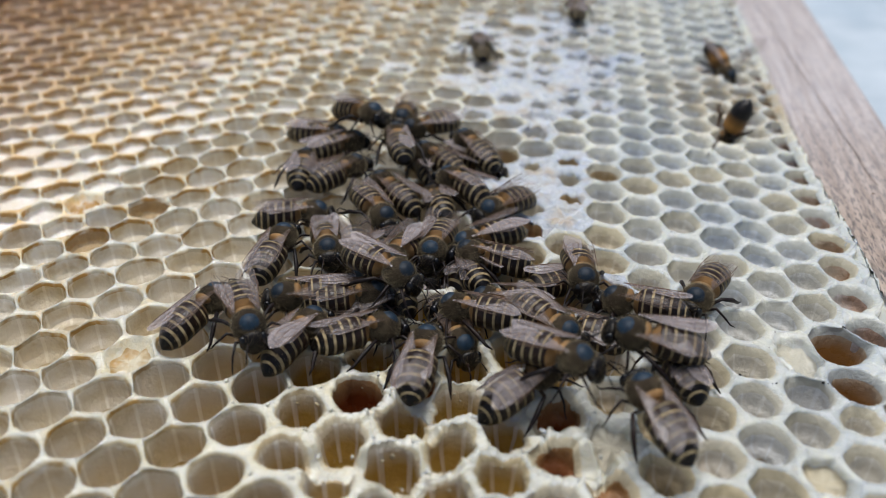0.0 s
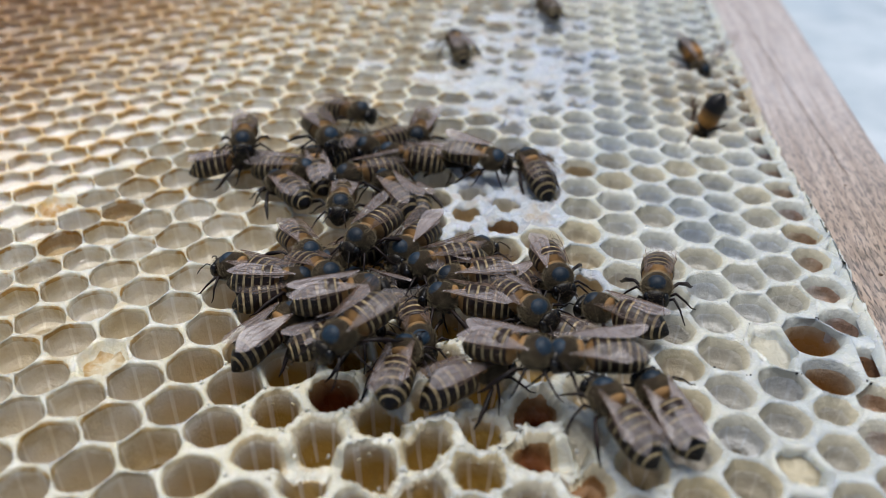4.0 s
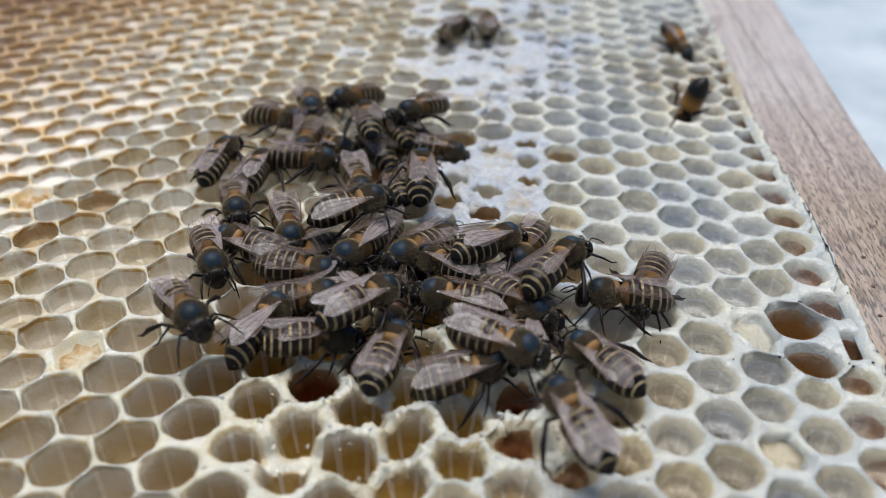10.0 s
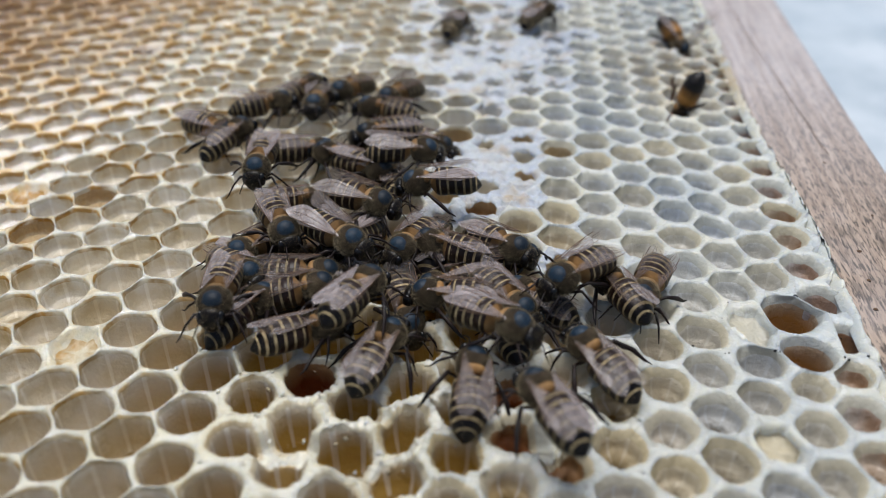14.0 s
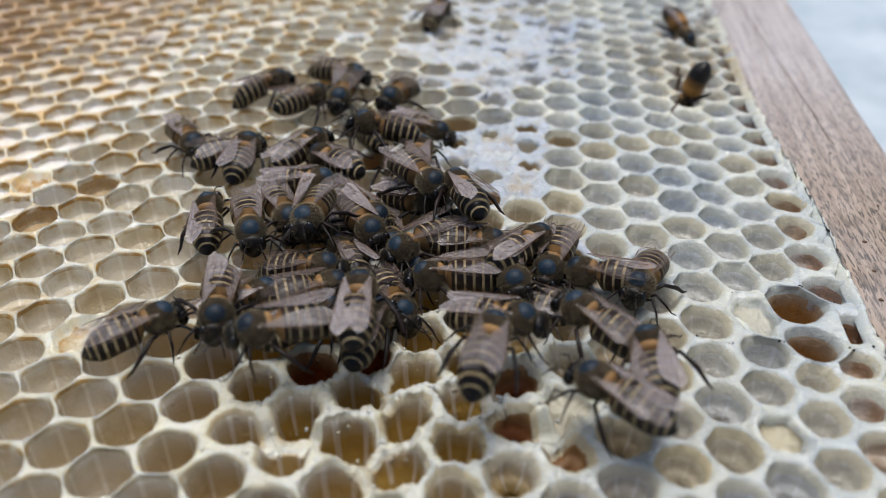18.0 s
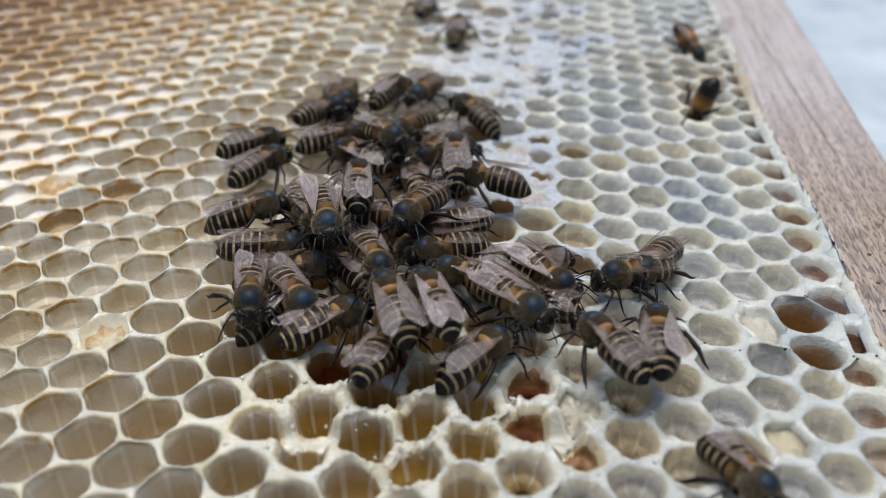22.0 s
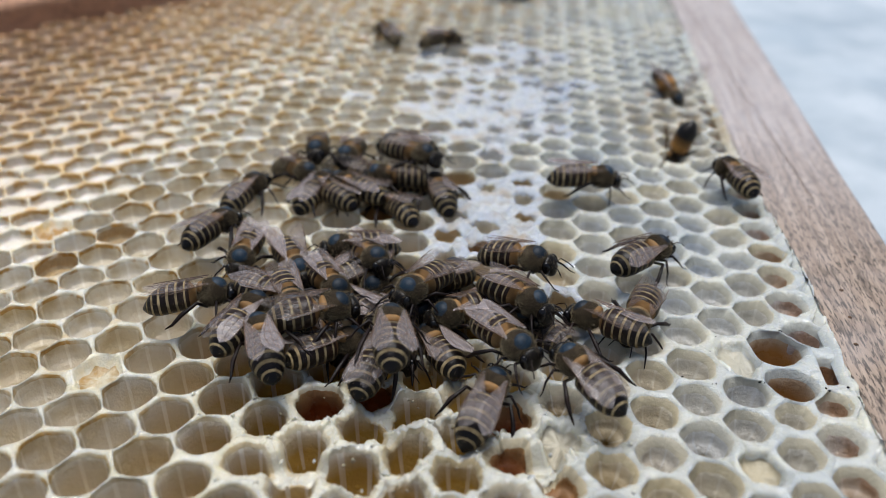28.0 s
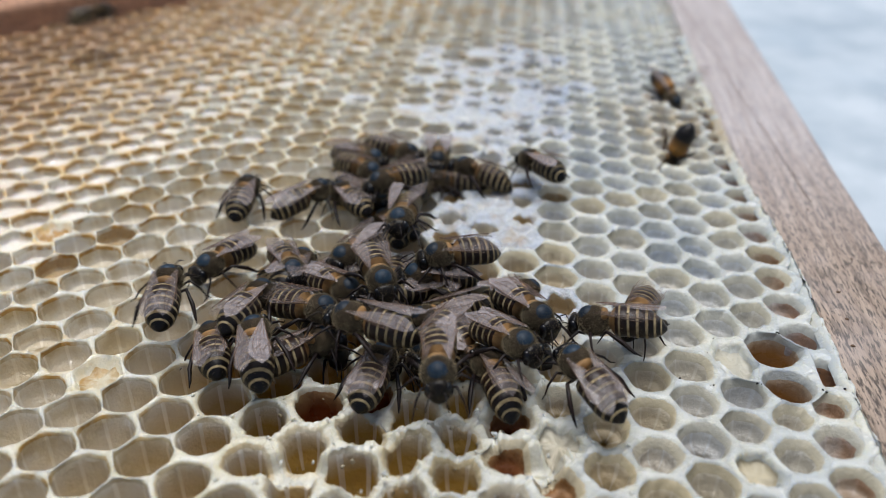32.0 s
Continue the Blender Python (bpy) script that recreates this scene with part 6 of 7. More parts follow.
    go(bees[29], [
        (0, at(6.2, -14.4, 2.9, -116)), (1, at(6.1, -14.1, 2.9, -114)), (2, at(6.1, -13.1, 2.9, -109)), (3, at(5.5, -14.2, 2.9, -113)),
        (6, at(5.0, -13.8, 2.2, -100)), (7, at(4.9, -11.0, 0.0, -119)), (8, at(4.9, -10.6, 0.0, -99)), (9, at(5.1, -13.5, 2.2, -108)),
        (10, at(5.2, -13.7, 2.2, -110)), (11, at(5.1, -11.9, 2.2, -109)), (12, at(5.2, -12.5, 2.2, -113)), (13, at(5.2, -12.9, 2.2, -112)),
        (14, at(5.2, -12.3, 2.2, -120)), (17, at(5.5, -12.6, 2.2, -119)), (18, at(5.3, -13.4, 2.2, -105)), (19, at(5.0, -13.1, 2.2, -117)),
        (20, at(5.4, -12.6, 2.2, -124)), (21, at(5.4, -11.3, 2.2, -131)), (22, at(5.3, -10.0, 2.2, -130)), (23, at(5.4, -9.3, 2.2, -139)),
        (24, at(5.8, -8.8, 2.2, -136)), (25, at(5.8, -9.9, 2.2, -134)), (28, at(6.1, -10.2, 2.2, -139)), (29, at(5.9, -10.7, 2.2, -141)),
        (30, at(6.2, -10.7, 2.2, -136)), (31, at(6.2, -10.6, 2.2, -136)), (32, at(6.2, -10.5, 2.2, -136)),
    ])
    go(bees[30], [
        (0, at(3.8, -14.7, 0.0, -44)), (1, at(3.7, -14.2, 0.0, -41)), (2, at(2.3, -14.0, 0.0, -55)), (3, at(2.5, -13.7, 0.0, -57)),
        (6, at(-1.9, -18.0, 0.0, -36)), (8, at(1.9, -15.5, 0.0, -58)), (9, at(2.5, -16.0, 0.0, -56)), (10, at(2.8, -15.2, 0.0, -72)),
        (11, at(2.9, -15.5, 0.0, -73)), (12, at(3.0, -15.7, 0.0, -73)), (13, at(3.4, -16.2, 0.0, -18)), (14, at(3.2, -17.4, 0.0, 1)),
        (17, at(3.4, -15.8, 0.0, -33)), (18, at(4.4, -19.4, 4.3, -9)), (19, at(3.5, -16.5, 0.0, -33)), (20, at(3.3, -16.4, 0.0, -37)),
        (21, at(3.2, -17.0, 0.0, -34)), (22, at(2.6, -15.2, 0.0, -40)), (23, at(3.0, -15.5, 0.0, -47)), (24, at(2.9, -14.9, 0.0, -41)),
        (25, at(3.8, -15.6, 0.0, -43)), (28, at(4.3, -16.1, 0.0, -16)), (29, at(3.8, -15.2, 0.0, 0)), (30, at(5.2, -16.0, 0.0, 9)),
        (31, at(5.2, -15.9, 0.0, 9)), (32, at(5.1, -13.4, 0.0, 25)),
    ])
    go(bees[31], [
        (0, at(5.5, -6.0, 0.0, -128)), (1, at(5.7, -6.0, 0.0, -128)), (2, at(5.6, -4.4, 0.0, -135)), (3, at(5.5, -4.0, 0.0, -130)),
        (6, at(5.4, -4.7, 0.0, -143)), (7, at(5.4, -5.0, 0.0, -137)), (8, at(6.1, -7.5, 0.0, -75)), (9, at(8.7, -5.9, 2.2, -115)),
        (10, at(6.4, -6.0, 0.0, -128)), (11, at(6.4, -5.6, 0.0, -131)), (12, at(6.5, -5.8, 0.0, -131)), (13, at(5.7, -5.8, 0.0, -137)),
        (14, at(5.8, -6.0, 0.0, -137)), (17, at(5.5, -5.3, 0.0, -120)), (18, at(6.4, -3.7, 0.0, -167)), (19, at(4.5, -4.9, 0.0, -133)),
        (20, at(4.8, -6.1, 0.0, -120)), (21, at(4.7, -6.4, 0.0, -127)), (22, at(5.0, -5.6, 0.0, -135)), (23, at(6.0, -4.8, 0.0, -128)),
        (24, at(6.0, -3.7, 0.0, -134)), (25, at(5.7, -4.1, 0.0, -133)), (29, at(6.3, -1.5, 0.0, -153)), (30, at(6.8, -2.3, 0.0, -156)),
        (31, at(6.9, -2.2, 0.0, -156)), (32, at(6.9, -2.1, 0.0, -156)),
    ])
    go(bees[32], [
        (0, at(8.1, 1.9, 0.0, -170)), (1, at(8.0, 1.1, 0.0, -169)), (2, at(6.1, 1.4, 0.0, -160)), (3, at(6.8, 1.8, 0.0, -155)),
        (6, at(9.5, 0.4, 0.0, -180)), (7, at(9.0, -0.5, 0.0, -177)), (8, at(10.1, 0.6, 0.0, -185)), (8.5, at(9.1, 1.5, 0.0, -225)),
        (9, at(8.0, 2.4, 0.0, -265)), (10, at(7.7, 2.6, 0.0, -196)), (11, at(7.5, -0.9, 0.0, -158)), (12, at(6.5, -0.5, 0.0, -145)),
        (13, at(6.9, -0.4, 0.0, -159)), (14, at(5.0, 1.9, 0.0, -126)), (17, at(6.1, -2.2, 0.0, -129)), (17.67, at(6.7, -2.0, 0.7, -70)),
        (18.33, at(7.3, -1.8, 1.4, -11)), (19, at(7.8, -1.6, 2.2, 48)), (19.33, at(7.7, -2.0, 1.4, -11)), (19.67, at(7.6, -2.5, 0.7, -70)),
        (20, at(7.4, -2.9, 0.0, -129)), (21, at(7.5, -3.1, 0.0, -134)), (22, at(7.5, -2.7, 0.0, -126)), (23, at(8.5, -1.2, 0.0, -143)),
        (24, at(6.3, 0.8, 0.0, -146)), (25, at(6.9, 0.5, 0.0, -148)), (32, at(7.6, -5.6, 2.2, -140)),
    ])
    go(bees[33], [
        (0, at(13.8, -3.1, 0.0, 77)), (1, at(13.9, -2.5, 0.0, 80)), (2, at(13.9, -3.1, 0.0, 76)), (3, at(14.2, -5.2, 0.0, 68)),
        (6, at(13.9, -4.8, 0.0, 58)), (7, at(13.8, -6.3, 0.0, 61)), (8, at(14.2, -5.4, 0.0, 67)), (9, at(14.8, -4.5, 0.0, 58)),
        (10, at(15.9, -4.3, 0.0, 95)), (11, at(14.7, -4.9, 0.0, 64)), (12, at(15.6, -5.4, 0.0, 64)), (13, at(15.6, -4.9, 0.0, 26)),
        (14, at(15.7, -4.7, 0.0, 29)), (17, at(13.9, -5.8, 0.0, 65)), (18, at(14.4, -4.0, 0.0, 73)), (19, at(14.5, -3.2, 0.0, 73)),
        (20, at(15.7, -1.2, 0.0, 122)), (21, at(16.0, -1.8, 0.0, 110)), (22, at(16.0, -1.7, 0.0, 116)), (23, at(15.7, -2.0, 0.0, 64)),
        (24, at(16.1, -2.7, 0.0, 89)), (25, at(15.8, -2.6, 0.0, 81)), (28, at(15.3, -4.4, 0.0, 62)), (29, at(15.1, -4.5, 0.0, 62)),
        (30, at(14.6, -8.2, 2.2, 40)), (31, at(14.4, -7.7, 2.2, 46)), (32, at(16.1, -7.1, 2.2, 83)),
    ])
    go(bees[34], [
        (0, at(19.7, 0.4, 0.0, 153)), (1, at(19.7, -0.3, 0.0, 152)), (2, at(17.5, -2.5, 2.2, 135)), (3, at(17.8, 2.0, 0.0, 178)),
        (6, at(17.7, -2.8, 0.0, 158)), (7, at(17.5, -2.7, 0.0, 158)), (8, at(17.5, -2.6, 0.0, 157)), (9, at(17.9, -2.0, 0.0, 162)),
        (10, at(18.0, -1.8, 0.0, 161)), (11, at(18.2, -1.8, 0.0, 162)), (12, at(18.3, -2.0, 0.0, 162)), (13, at(18.2, -2.7, 0.0, 159)),
        (14, at(18.3, -2.9, 0.0, 159)), (17, at(17.8, -3.4, 0.0, 160)), (18, at(17.8, -3.7, 0.0, 158)), (19, at(18.3, -1.3, 0.0, 158)),
        (20, at(18.1, 0.1, 0.0, 153)), (21, at(18.1, -1.0, 0.0, 146)), (22, at(18.3, 0.1, 0.0, 149)), (23, at(18.3, -1.5, 0.0, 155)),
        (24, at(19.0, 0.2, 0.0, 155)), (25, at(18.7, -0.6, 0.0, 157)), (28, at(18.3, -1.8, 0.0, 160)), (29, at(18.0, -2.0, 0.0, 160)),
        (30, at(18.4, -1.9, 0.0, 160)), (31, at(18.4, -1.8, 0.0, 160)), (32, at(18.5, -1.6, 0.0, 160)),
    ])
    go(bees[35], [
        (0, at(14.0, -10.9, 2.9, 86)), (1, at(14.7, -10.2, 2.9, 87)), (2, at(13.2, -10.5, 2.9, 81)), (3, at(13.8, -11.2, 2.9, 96)),
        (6, at(2.9, -20.5, 3.6, 70)), (7, at(4.1, -17.5, 2.9, 5)), (8, at(7.0, -9.0, -1.3, 5, -8)), (16, at(7.0, -9.0, -1.3, 5, -8)),
        (17, at(16.4, -22.7, 2.9, -17)), (18, at(17.2, -18.3, 2.9, 3)), (19, at(16.0, -13.5, 2.2, -2)), (20, at(16.6, -10.8, 2.2, 15)),
        (21, at(16.6, -13.0, 2.2, -1)), (22, at(17.1, -14.0, 2.2, -1)), (23, at(17.3, -13.4, 2.2, 8)), (24, at(17.1, -12.5, 2.2, 19)),
        (25, at(17.5, -12.8, 2.2, 30)), (26.2, at(0.0, -8.0, -1.5, 30, -12)), (32, at(0.0, -8.0, -1.5, 30, -12)),
    ])
    go(bees[36], [
        (0, at(16.4, -10.7, 0.0, 18)), (1, at(16.7, -11.3, 0.0, 15)), (2, at(15.5, -11.4, 0.0, 18)), (3, at(19.2, -13.4, 0.0, 20)),
        (6, at(10.9, -22.9, 2.9, 35)), (7, at(10.9, -23.0, 2.9, 2)), (8, at(10.8, -22.5, 2.9, 29)), (9, at(10.1, -23.6, 2.9, -35)),
        (10, at(11.2, -22.4, 2.9, 29)), (11, at(12.0, -22.1, 2.9, 12)), (12, at(8.7, -21.6, 2.2, 56)), (13, at(10.0, -23.1, 2.9, -2)),
        (14, at(9.6, -22.4, 2.9, 29)), (17, at(10.1, -21.8, 2.9, -5)), (18, at(14.1, -21.7, 2.9, 56)), (19, at(18.1, -21.6, 2.9, 116)),
        (20, at(14.3, -23.1, 2.9, 135)), (20.33, at(15.9, -23.9, 1.9, 77)), (20.67, at(17.5, -24.7, 1.0, 18)), (21, at(19.1, -25.6, 0.0, -40)),
        (21.5, at(20.4, -25.6, 0.0, -97)), (22, at(21.7, -25.7, 0.0, -154)), (25, at(21.7, -70.7, 0.0, -154)), (32, at(21.7, -70.7, 0.0, -154)),
    ])
    go(bees[37], [
        (0, at(14.0, -18.8, 2.2, 28)), (1, at(14.3, -19.2, 2.2, 38)), (2, at(13.5, -18.9, 2.2, 24)), (3, at(12.9, -21.4, 2.2, 32)),
        (6, at(13.2, -13.2, 0.0, 32)), (7, at(13.4, -12.7, 0.0, 29)), (8, at(13.4, -12.7, 0.0, 33)), (9, at(13.7, -13.0, 0.0, 33)),
        (10, at(13.8, -13.0, 0.0, 42)), (11, at(14.0, -12.6, 0.0, 42)), (12, at(13.9, -12.9, 0.0, 40)), (13, at(13.8, -13.2, 0.0, 37)),
        (14, at(13.9, -13.4, 0.0, 37)), (17, at(13.4, -10.8, 0.0, 69)), (18, at(13.0, -13.0, 2.2, 54)), (19, at(12.3, -14.9, 2.2, 15)),
        (20, at(12.6, -14.0, 2.2, 36)), (21, at(12.8, -14.1, 2.2, 41)), (22, at(13.1, -15.3, 2.2, 35)), (23, at(13.8, -13.8, 2.2, 32)),
        (24, at(13.8, -14.1, 2.2, 32)), (25, at(13.6, -14.4, 2.2, 38)), (28, at(13.2, -14.5, 2.2, 37)), (29, at(13.0, -14.6, 2.2, 37)),
        (30, at(13.3, -14.5, 2.2, 37)), (31, at(13.3, -14.8, 2.2, 34)), (32, at(13.4, -14.7, 2.2, 34)),
    ])
    go(bees[38], [
        (0, at(-16.4, -5.4, 0.0, 107)), (0.5, at(-16.9, -5.1, 0.0, 48)), (1, at(-17.5, -4.8, 0.0, -12)), (2, at(-18.8, -4.7, 0.0, -41)),
        (3, at(-17.6, -3.6, 0.0, -49)), (4.5, at(-17.9, -3.9, 0.0, -104)), (6, at(-18.2, -4.2, 0.0, -159)), (6.5, at(-18.1, -4.8, 0.0, -88)),
        (7, at(-18.0, -5.3, 0.0, -17)), (8, at(-20.2, -8.0, 0.0, -16)), (8.33, at(-19.2, -7.4, 0.0, -74)), (8.67, at(-18.1, -6.8, 0.0, -132)),
        (9, at(-17.0, -6.3, 0.0, -190)), (10, at(-20.4, -13.1, 2.9, -139)), (11, at(-20.1, -7.1, 0.0, -172)), (12, at(-19.8, -7.3, 0.0, -171)),
        (13, at(-18.2, -9.7, 2.2, -176)), (14, at(-18.2, -10.3, 2.2, -174)), (17, at(-19.6, -9.4, 2.2, -154)), (18, at(-18.0, -12.9, 2.2, -169)),
        (19, at(-18.6, -12.1, 2.9, -162)), (20, at(-18.5, -12.6, 2.2, -157)), (21, at(-19.5, -12.4, 2.2, -150)), (22, at(-17.5, -11.5, 2.2, -163)),
        (22.33, at(-17.4, -12.3, 2.4, -109)), (22.67, at(-17.2, -13.0, 2.6, -54)), (23, at(-17.1, -13.7, 2.9, -0)), (23.5, at(-17.3, -14.6, 2.5, -57)),
        (24, at(-17.5, -15.5, 2.2, -113)), (25, at(-19.0, -12.0, 2.2, -158)), (26.5, at(-18.3, -11.1, 2.2, -87)), (28, at(-17.7, -10.1, 2.2, -16)),
        (28.5, at(-17.5, -11.2, 2.5, -66)), (29, at(-17.3, -12.2, 2.9, -116)), (29.5, at(-18.0, -12.2, 2.9, -73)), (30, at(-18.8, -12.2, 2.9, -30)),
        (30.5, at(-18.7, -10.6, 2.9, -103)), (31, at(-18.6, -9.0, 2.9, -176)), (31.33, at(-18.3, -8.6, 2.6, -122)), (31.67, at(-17.9, -8.2, 2.4, -69)),
        (32, at(-17.6, -7.8, 2.2, -15)),
    ])
    go(bees[39], [
        (0, at(-7.5, 59.7, 0.0, 14)), (1, at(-6.8, 59.4, 0.0, 17)), (2, at(-7.9, 60.5, 0.0, 17)), (3, at(-6.9, 59.5, 0.0, 18)),
        (6, at(-7.1, 59.3, 0.0, 19)), (7, at(-7.3, 61.2, 0.0, 20)), (8, at(-7.1, 58.6, 0.0, 17)), (9, at(-3.7, 60.8, 0.0, 72)),
        (9.5, at(-4.1, 60.6, 0.0, 25)), (10, at(-4.6, 60.4, 0.0, -22)), (11, at(-3.9, 57.2, 0.0, -15)), (12, at(-4.1, 62.4, 0.0, -38)),
        (13, at(-3.7, 60.7, 0.0, -31)), (14, at(-4.3, 61.0, 0.0, -11)), (17, at(-5.7, 58.6, 0.0, -7)), (18, at(-7.7, 60.4, 0.0, -13)),
        (19, at(-4.9, 58.1, 0.0, 5)), (20, at(-6.1, 60.9, 0.0, 6)), (22, at(-6.4, 59.0, 0.0, -1)), (23, at(-7.5, 66.8, 0.0, -17)),
        (24, at(-4.5, 69.9, 0.0, 9)), (25, at(-10.1, 70.0, 0.0, 13)), (28, at(-9.0, 77.4, 0.0, -52)), (31, at(-9.7, 137.4, 0.0, -52)),
        (32, at(-9.7, 137.4, 0.0, -52)),
    ])
    go(bees[40], [
        (0, at(6.9, 80.4, 0.0, 5)), (1, at(7.4, 80.6, 0.0, 5)), (2, at(7.2, 79.8, 0.0, 7)), (3, at(6.9, 79.1, 0.0, 5)),
        (6, at(3.6, 73.6, 0.0, 57)), (7, at(-1.2, 71.9, 0.0, 35)), (8, at(-10.8, 70.1, 0.0, 51)), (9, at(-9.8, 65.4, 0.0, 38)),
        (10, at(0.2, 61.5, 0.0, 1)), (11, at(5.1, 58.4, 0.0, 38)), (12, at(2.0, 64.8, 0.0, 50)), (12.5, at(3.2, 66.5, 0.0, 12)),
        (13, at(4.5, 68.2, 0.0, -26)), (14, at(8.4, 65.6, 0.0, -30)), (17, at(10.6, 81.1, 0.0, 33)), (18, at(4.8, 80.3, 0.0, 41)),
        (22, at(-13.0, 68.3, 0.0, -4)), (23, at(6.5, 78.7, 0.0, 6)), (24, at(8.5, 73.1, 0.0, -8)), (28, at(-18.4, 79.8, 0.0, 30)),
        (31, at(-21.9, 139.8, 0.0, 30)), (32, at(-21.9, 139.8, 0.0, 30)),
    ])
    go(bees[41], [
        (0, at(-14.0, 4.0, -1.5, -161, -12)), (1, at(-9.1, 1.8, 2.2, -161)), (2, at(-9.8, 1.6, 2.2, -181)), (3, at(-9.5, 1.9, 2.2, -185)),
        (5, at(-9.5, 3.9, 2.2, -235)), (7, at(-9.6, 5.8, 2.2, -285)), (8, at(-15.7, 7.1, 2.9, -344)), (8.5, at(-15.9, 6.5, 2.9, -394)),
        (9, at(-16.1, 5.9, 2.9, -445)), (10, at(-9.9, 4.5, 2.9, -422)), (11, at(-8.8, 4.9, 2.6, -369)), (12, at(-7.7, 5.3, 2.4, -317)),
        (13, at(-6.6, 5.7, 2.2, -265)), (13.33, at(-7.4, 5.8, 2.2, -212)), (13.67, at(-8.1, 5.8, 2.2, -160)), (14, at(-8.9, 5.9, 2.2, -107)),
        (17, at(-11.3, 7.1, 2.9, -39)), (17.5, at(-7.6, 7.3, 2.9, -87)), (18, at(-3.8, 7.4, 2.9, -135)), (20, at(-0.6, 8.2, 2.9, -207)),
        (21, at(2.4, 10.4, 2.9, -234)), (22.5, at(1.0, 10.2, 1.4, -308)), (24, at(-0.4, 10.1, 0.0, -382)), (25, at(-2.0, 4.0, -1.3, -382, -8)),
        (28, at(19.1, 6.5, 1.4, -405)), (29.2, at(-3.0, 2.0, -1.5, -405, -12)), (32, at(-3.0, 2.0, -1.5, -405, -12)),
    ])
    go(bees[42], [
        (0, at(-3.0, 2.0, -1.5, 29, -12)), (6.8, at(-3.0, 2.0, -1.5, 29, -12)), (8, at(4.8, 0.2, 0.0, 29)), (9.5, at(3.8, 0.2, 1.1, -25)),
        (11, at(2.8, 0.2, 2.2, -79)), (14, at(-9.8, -0.8, 2.2, -125)), (17, at(-5.4, -4.5, 3.6, -159)), (18, at(-12.1, -0.5, 2.9, -184)),
        (19, at(-13.8, 1.2, 2.9, -190)), (20, at(-13.7, -2.0, 2.9, -160)), (21, at(-11.4, -6.5, 2.9, -142)), (22, at(-12.9, -1.1, 3.6, -161)),
        (24, at(-14.6, 1.7, 2.9, -161)), (25, at(-15.1, 2.9, 2.2, -158)), (28, at(-16.5, 3.4, 0.0, -148)), (29, at(-18.0, 3.7, 0.0, -129)),
        (30, at(-17.3, 4.8, 2.2, -113)), (32, at(-5.2, 9.6, 2.9, -183)),
    ])
    go(bees[43], [
        (0, at(-12.0, -6.0, -1.5, -77, -12)), (7.8, at(-12.0, -6.0, -1.5, -77, -12)), (9, at(-12.7, -7.1, 0.0, -77)), (10, at(-12.2, -7.3, 0.0, -77)),
        (11, at(-12.2, -6.5, 0.0, -70)), (12, at(-12.1, -6.7, 0.0, -70)), (13, at(-12.2, -6.3, 0.0, -77)), (14, at(-12.2, -7.3, 0.0, -77)),
        (17, at(-13.2, -1.8, 0.0, -106)), (18, at(-11.4, -8.5, 0.0, -67)), (19, at(-8.6, -5.8, 1.4, -118)), (20, at(-5.7, -3.2, 2.9, -169)),
        (21, at(-5.8, 0.8, 2.9, -187)), (22, at(-4.3, 2.4, 2.9, -207)), (25, at(1.2, 2.6, 2.5, -161)), (28, at(6.8, 2.9, 2.2, -116)),
        (28.5, at(6.4, 2.8, 2.5, -44)), (29, at(6.0, 2.7, 2.9, 27)), (30.5, at(3.4, 3.1, 2.5, 68)), (32, at(0.7, 3.5, 2.2, 109)),
    ])
    go(bees[44], [
        (0, at(-12.0, -6.0, -1.5, 124, -12)), (15.8, at(-12.0, -6.0, -1.5, 124, -12)), (17, at(-12.0, -17.7, 3.6, 124)), (20, at(-7.8, -15.1, 3.2, 63)),
        (23, at(-3.6, -12.5, 2.9, 3)), (25, at(-2.9, -19.8, 3.6, -39)), (28, at(-3.8, -13.5, 4.0, 10)), (31, at(-4.8, -7.2, 4.3, 58)),
        (32, at(-5.5, -12.3, 4.3, 76)),
    ])
    go(bees[45], [
        (0, at(-59.4, -24.7, 0.0, -50)), (15, at(-59.4, -24.7, 0.0, -50)), (18, at(-24.4, -14.7, 0.0, -50)), (19, at(-22.5, -6.1, 0.0, -8)),
        (20, at(-18.5, -3.7, 0.0, -46)), (21, at(-19.5, -1.7, 0.0, -75)), (22, at(-19.2, -2.2, 0.0, -76)), (23, at(-19.0, -4.9, 0.0, -25)),
        (24, at(-18.3, -3.9, 2.2, -22)), (25, at(-20.1, -1.4, 0.0, -76)), (28, at(-23.2, -7.3, 2.2, -74)), (28.5, at(-22.6, -5.4, 2.5, -114)),
        (29, at(-21.9, -3.4, 2.9, -154)), (30, at(-26.8, -9.2, 0.0, -108)), (31, at(-16.0, -4.0, -1.3, -108, -8)), (31.5, at(-20.8, -5.8, 0.8, -48, -4)),
        (32, at(-25.6, -7.6, 2.9, 12)),
    ])
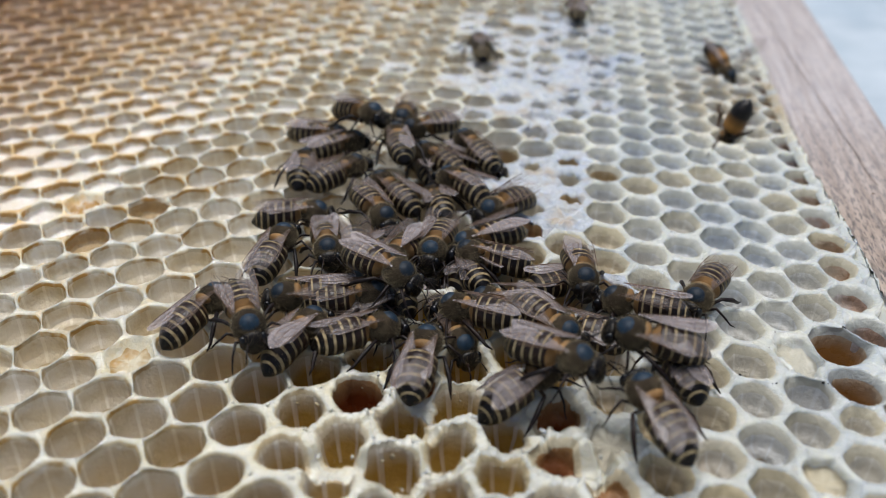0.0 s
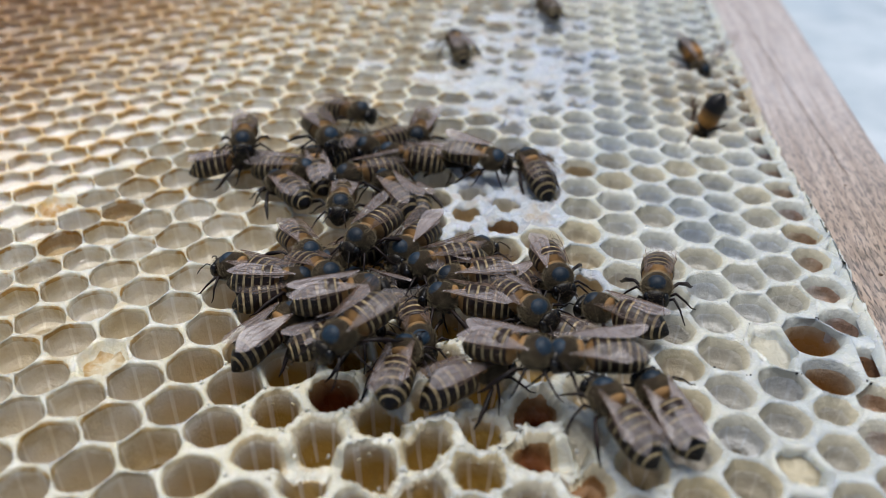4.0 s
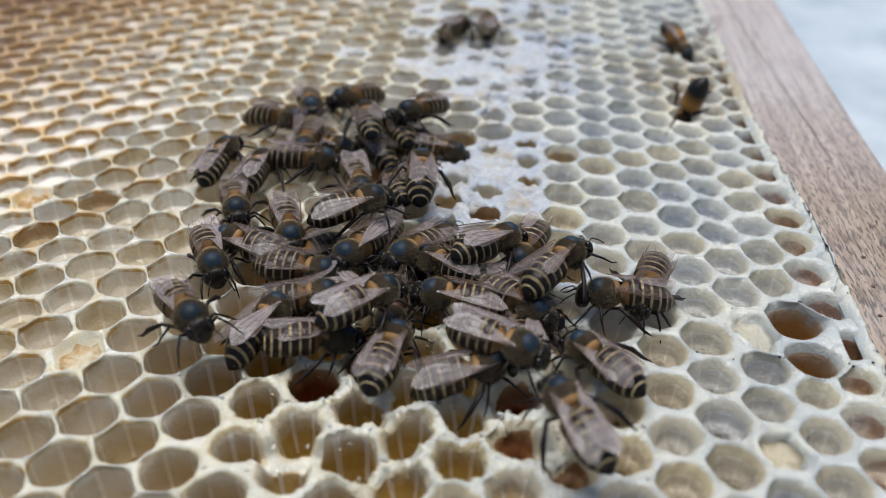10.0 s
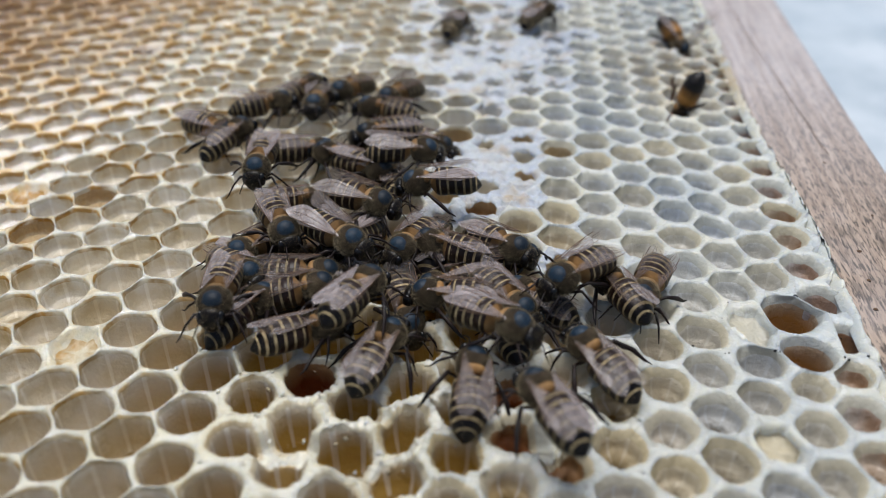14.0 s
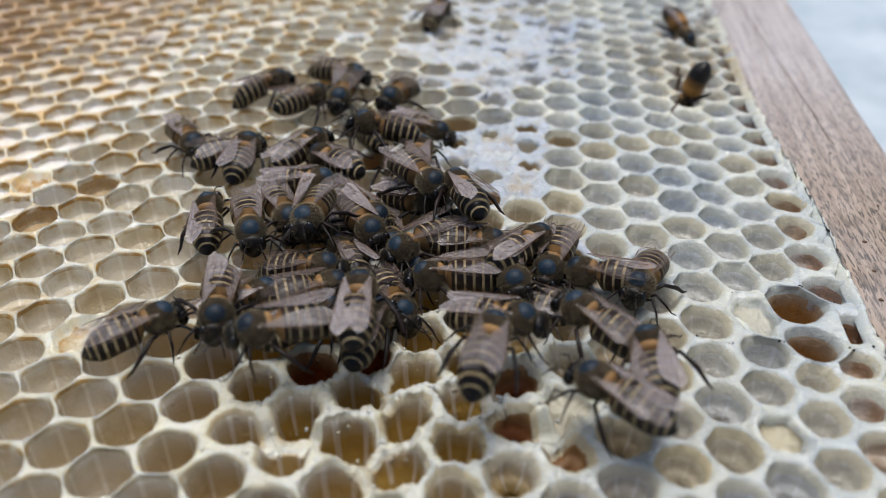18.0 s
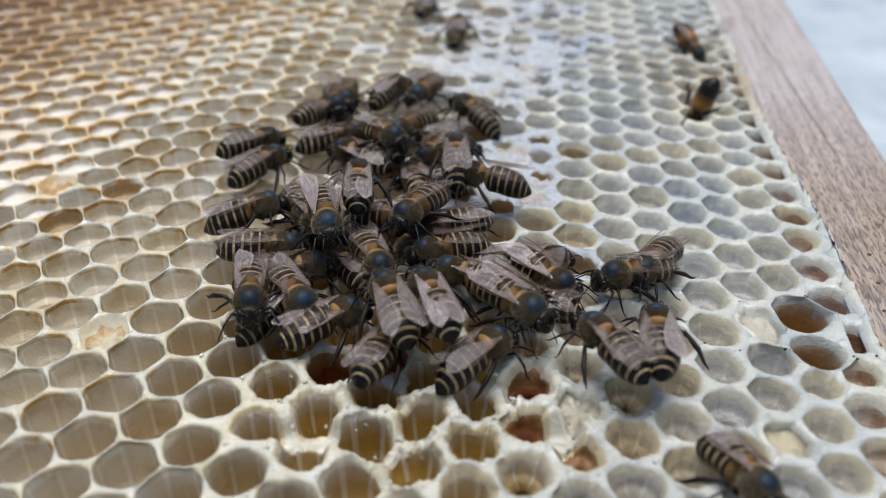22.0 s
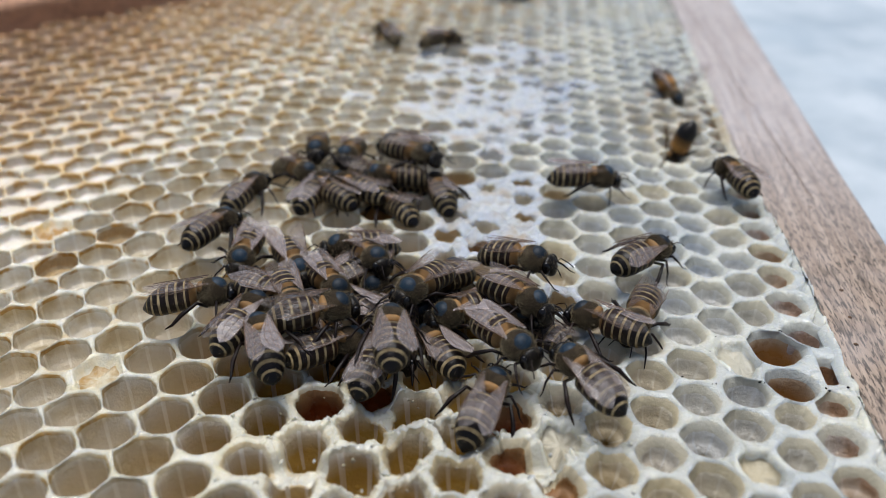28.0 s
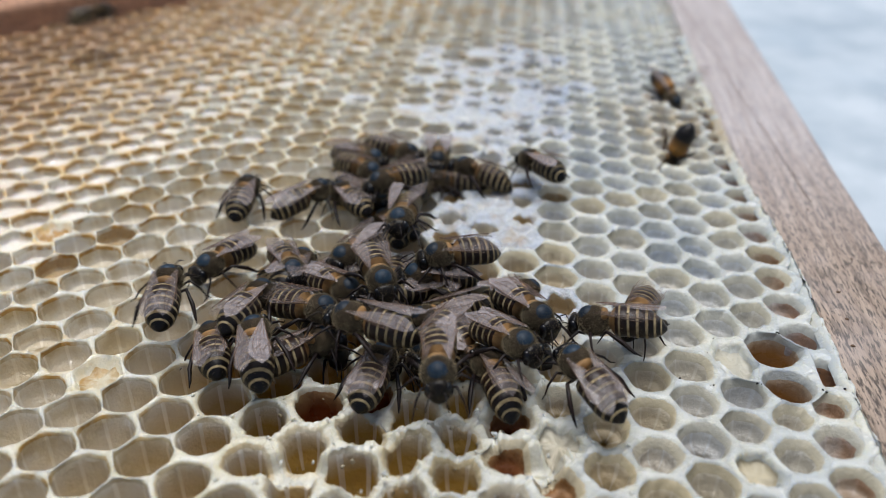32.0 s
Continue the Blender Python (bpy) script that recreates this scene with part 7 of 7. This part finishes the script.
    go(bees[46], [
        (0, at(10.3, 98.5, 0.0, 143)), (18.1, at(10.3, 98.5, 0.0, 143)), (19, at(6.4, 38.5, 0.0, 143)), (20, at(14.5, 27.9, 0.7, 145)),
        (21.5, at(-5.0, 23.0, -1.3, 145, -8)), (23, at(-5.0, 23.0, -1.3, 145, -8)), (24, at(-0.5, 23.0, -0.7, 84, -4)), (25, at(4.0, 23.0, 0.0, 24)),
        (26.5, at(-3.0, 22.5, -1.0, 20)), (28.3, at(-3.0, 22.5, -1.0, 20)), (29, at(6.9, 27.5, 1.4, 18)), (29.5, at(6.1, 30.2, 0.7, 93)), (30, at(5.2, 32.8, 0.0, 168)), (30.33, at(5.6, 32.5, 0.0, 109)),
        (30.67, at(6.1, 32.1, 0.0, 50)), (31, at(6.5, 31.7, 0.0, -9)), (32, at(-5.0, 24.0, -1.3, -9, -8)),
    ])
    go(bees[47], [
        (0, at(-14.3, 95.0, 0.0, -23)), (21.1, at(-14.3, 95.0, 0.0, -23)), (22, at(-12.5, 35.0, 0.0, -23)), (22.5, at(-12.5, 35.5, 0.0, -92)),
        (23, at(-12.4, 36.0, 0.0, -162)), (24, at(-12.4, 32.9, 0.0, -186)), (24.33, at(-12.4, 34.5, 0.0, -241)), (24.67, at(-12.3, 36.2, 0.0, -296)),
        (25, at(-12.3, 37.8, 0.0, -351)), (27, at(-10.0, 34.9, 0.0, -308)), (29, at(-7.7, 32.0, 0.0, -264)), (31, at(-7.5, 31.7, 0.0, -200)),
        (32, at(-4.2, 30.7, 0.0, -177)),
    ])
    go(bees[48], [
        (0, at(-62.6, -37.8, 0.0, 25)), (20, at(-62.6, -37.8, 0.0, 25)), (23, at(-27.6, -27.8, 4.3, 25)), (26, at(-62.6, -37.8, 0.0, 25)),
        (29, at(-125.0, 30.0, 20.0, 0)), (31.5, at(-110.0, 68.0, 7.0, -30)), (32, at(-67.5, 69.5, 5.2, -35)),
    ])
    go(bees[49], [
        (0, at(-7.0, 15.0, -1.5, 19, -12)), (26.8, at(-7.0, 15.0, -1.5, 19, -12)), (28, at(32.2, 25.4, 1.4, 19)), (29, at(22.7, 24.1, 1.4, 40)),
        (30.2, at(-7.0, 15.0, -1.5, 40, -12)), (32, at(-7.0, 15.0, -1.5, 40, -12)),
    ])
    go(bees[50], [
        (0, at(1.4, 109.9, 0.0, 67)), (29.1, at(1.4, 109.9, 0.0, 67)), (30, at(-0.4, 49.9, 0.0, 67)), (31, at(7.0, 39.5, 0.0, 96)),
        (32, at(-2.0, 26.0, -1.3, 96, -8)),
    ])
    # added at the bottom of the heap, hemmed in, to darken its gaps
    for k, (x, y, turn) in enumerate(((-10, -2, 40), (-4, -6, -160), (1, -2, 100), (6, 1, -50), (-7, 4, 190), (-1, 4, -20), (-13, 3, 120), (8, -5, 60), (-11, 24, 30), (-5, 25, -100))):
        go(bees[51 + k], [(t, at(x + 0.9 * math.sin(t * 0.5 + k), y + 0.8 * math.cos(t * 0.4 + 2 * k), -1.6, turn + 14 * math.sin(t * 0.3 + k * 2), -6)) for t in range(0, 33, 2)])


motions()
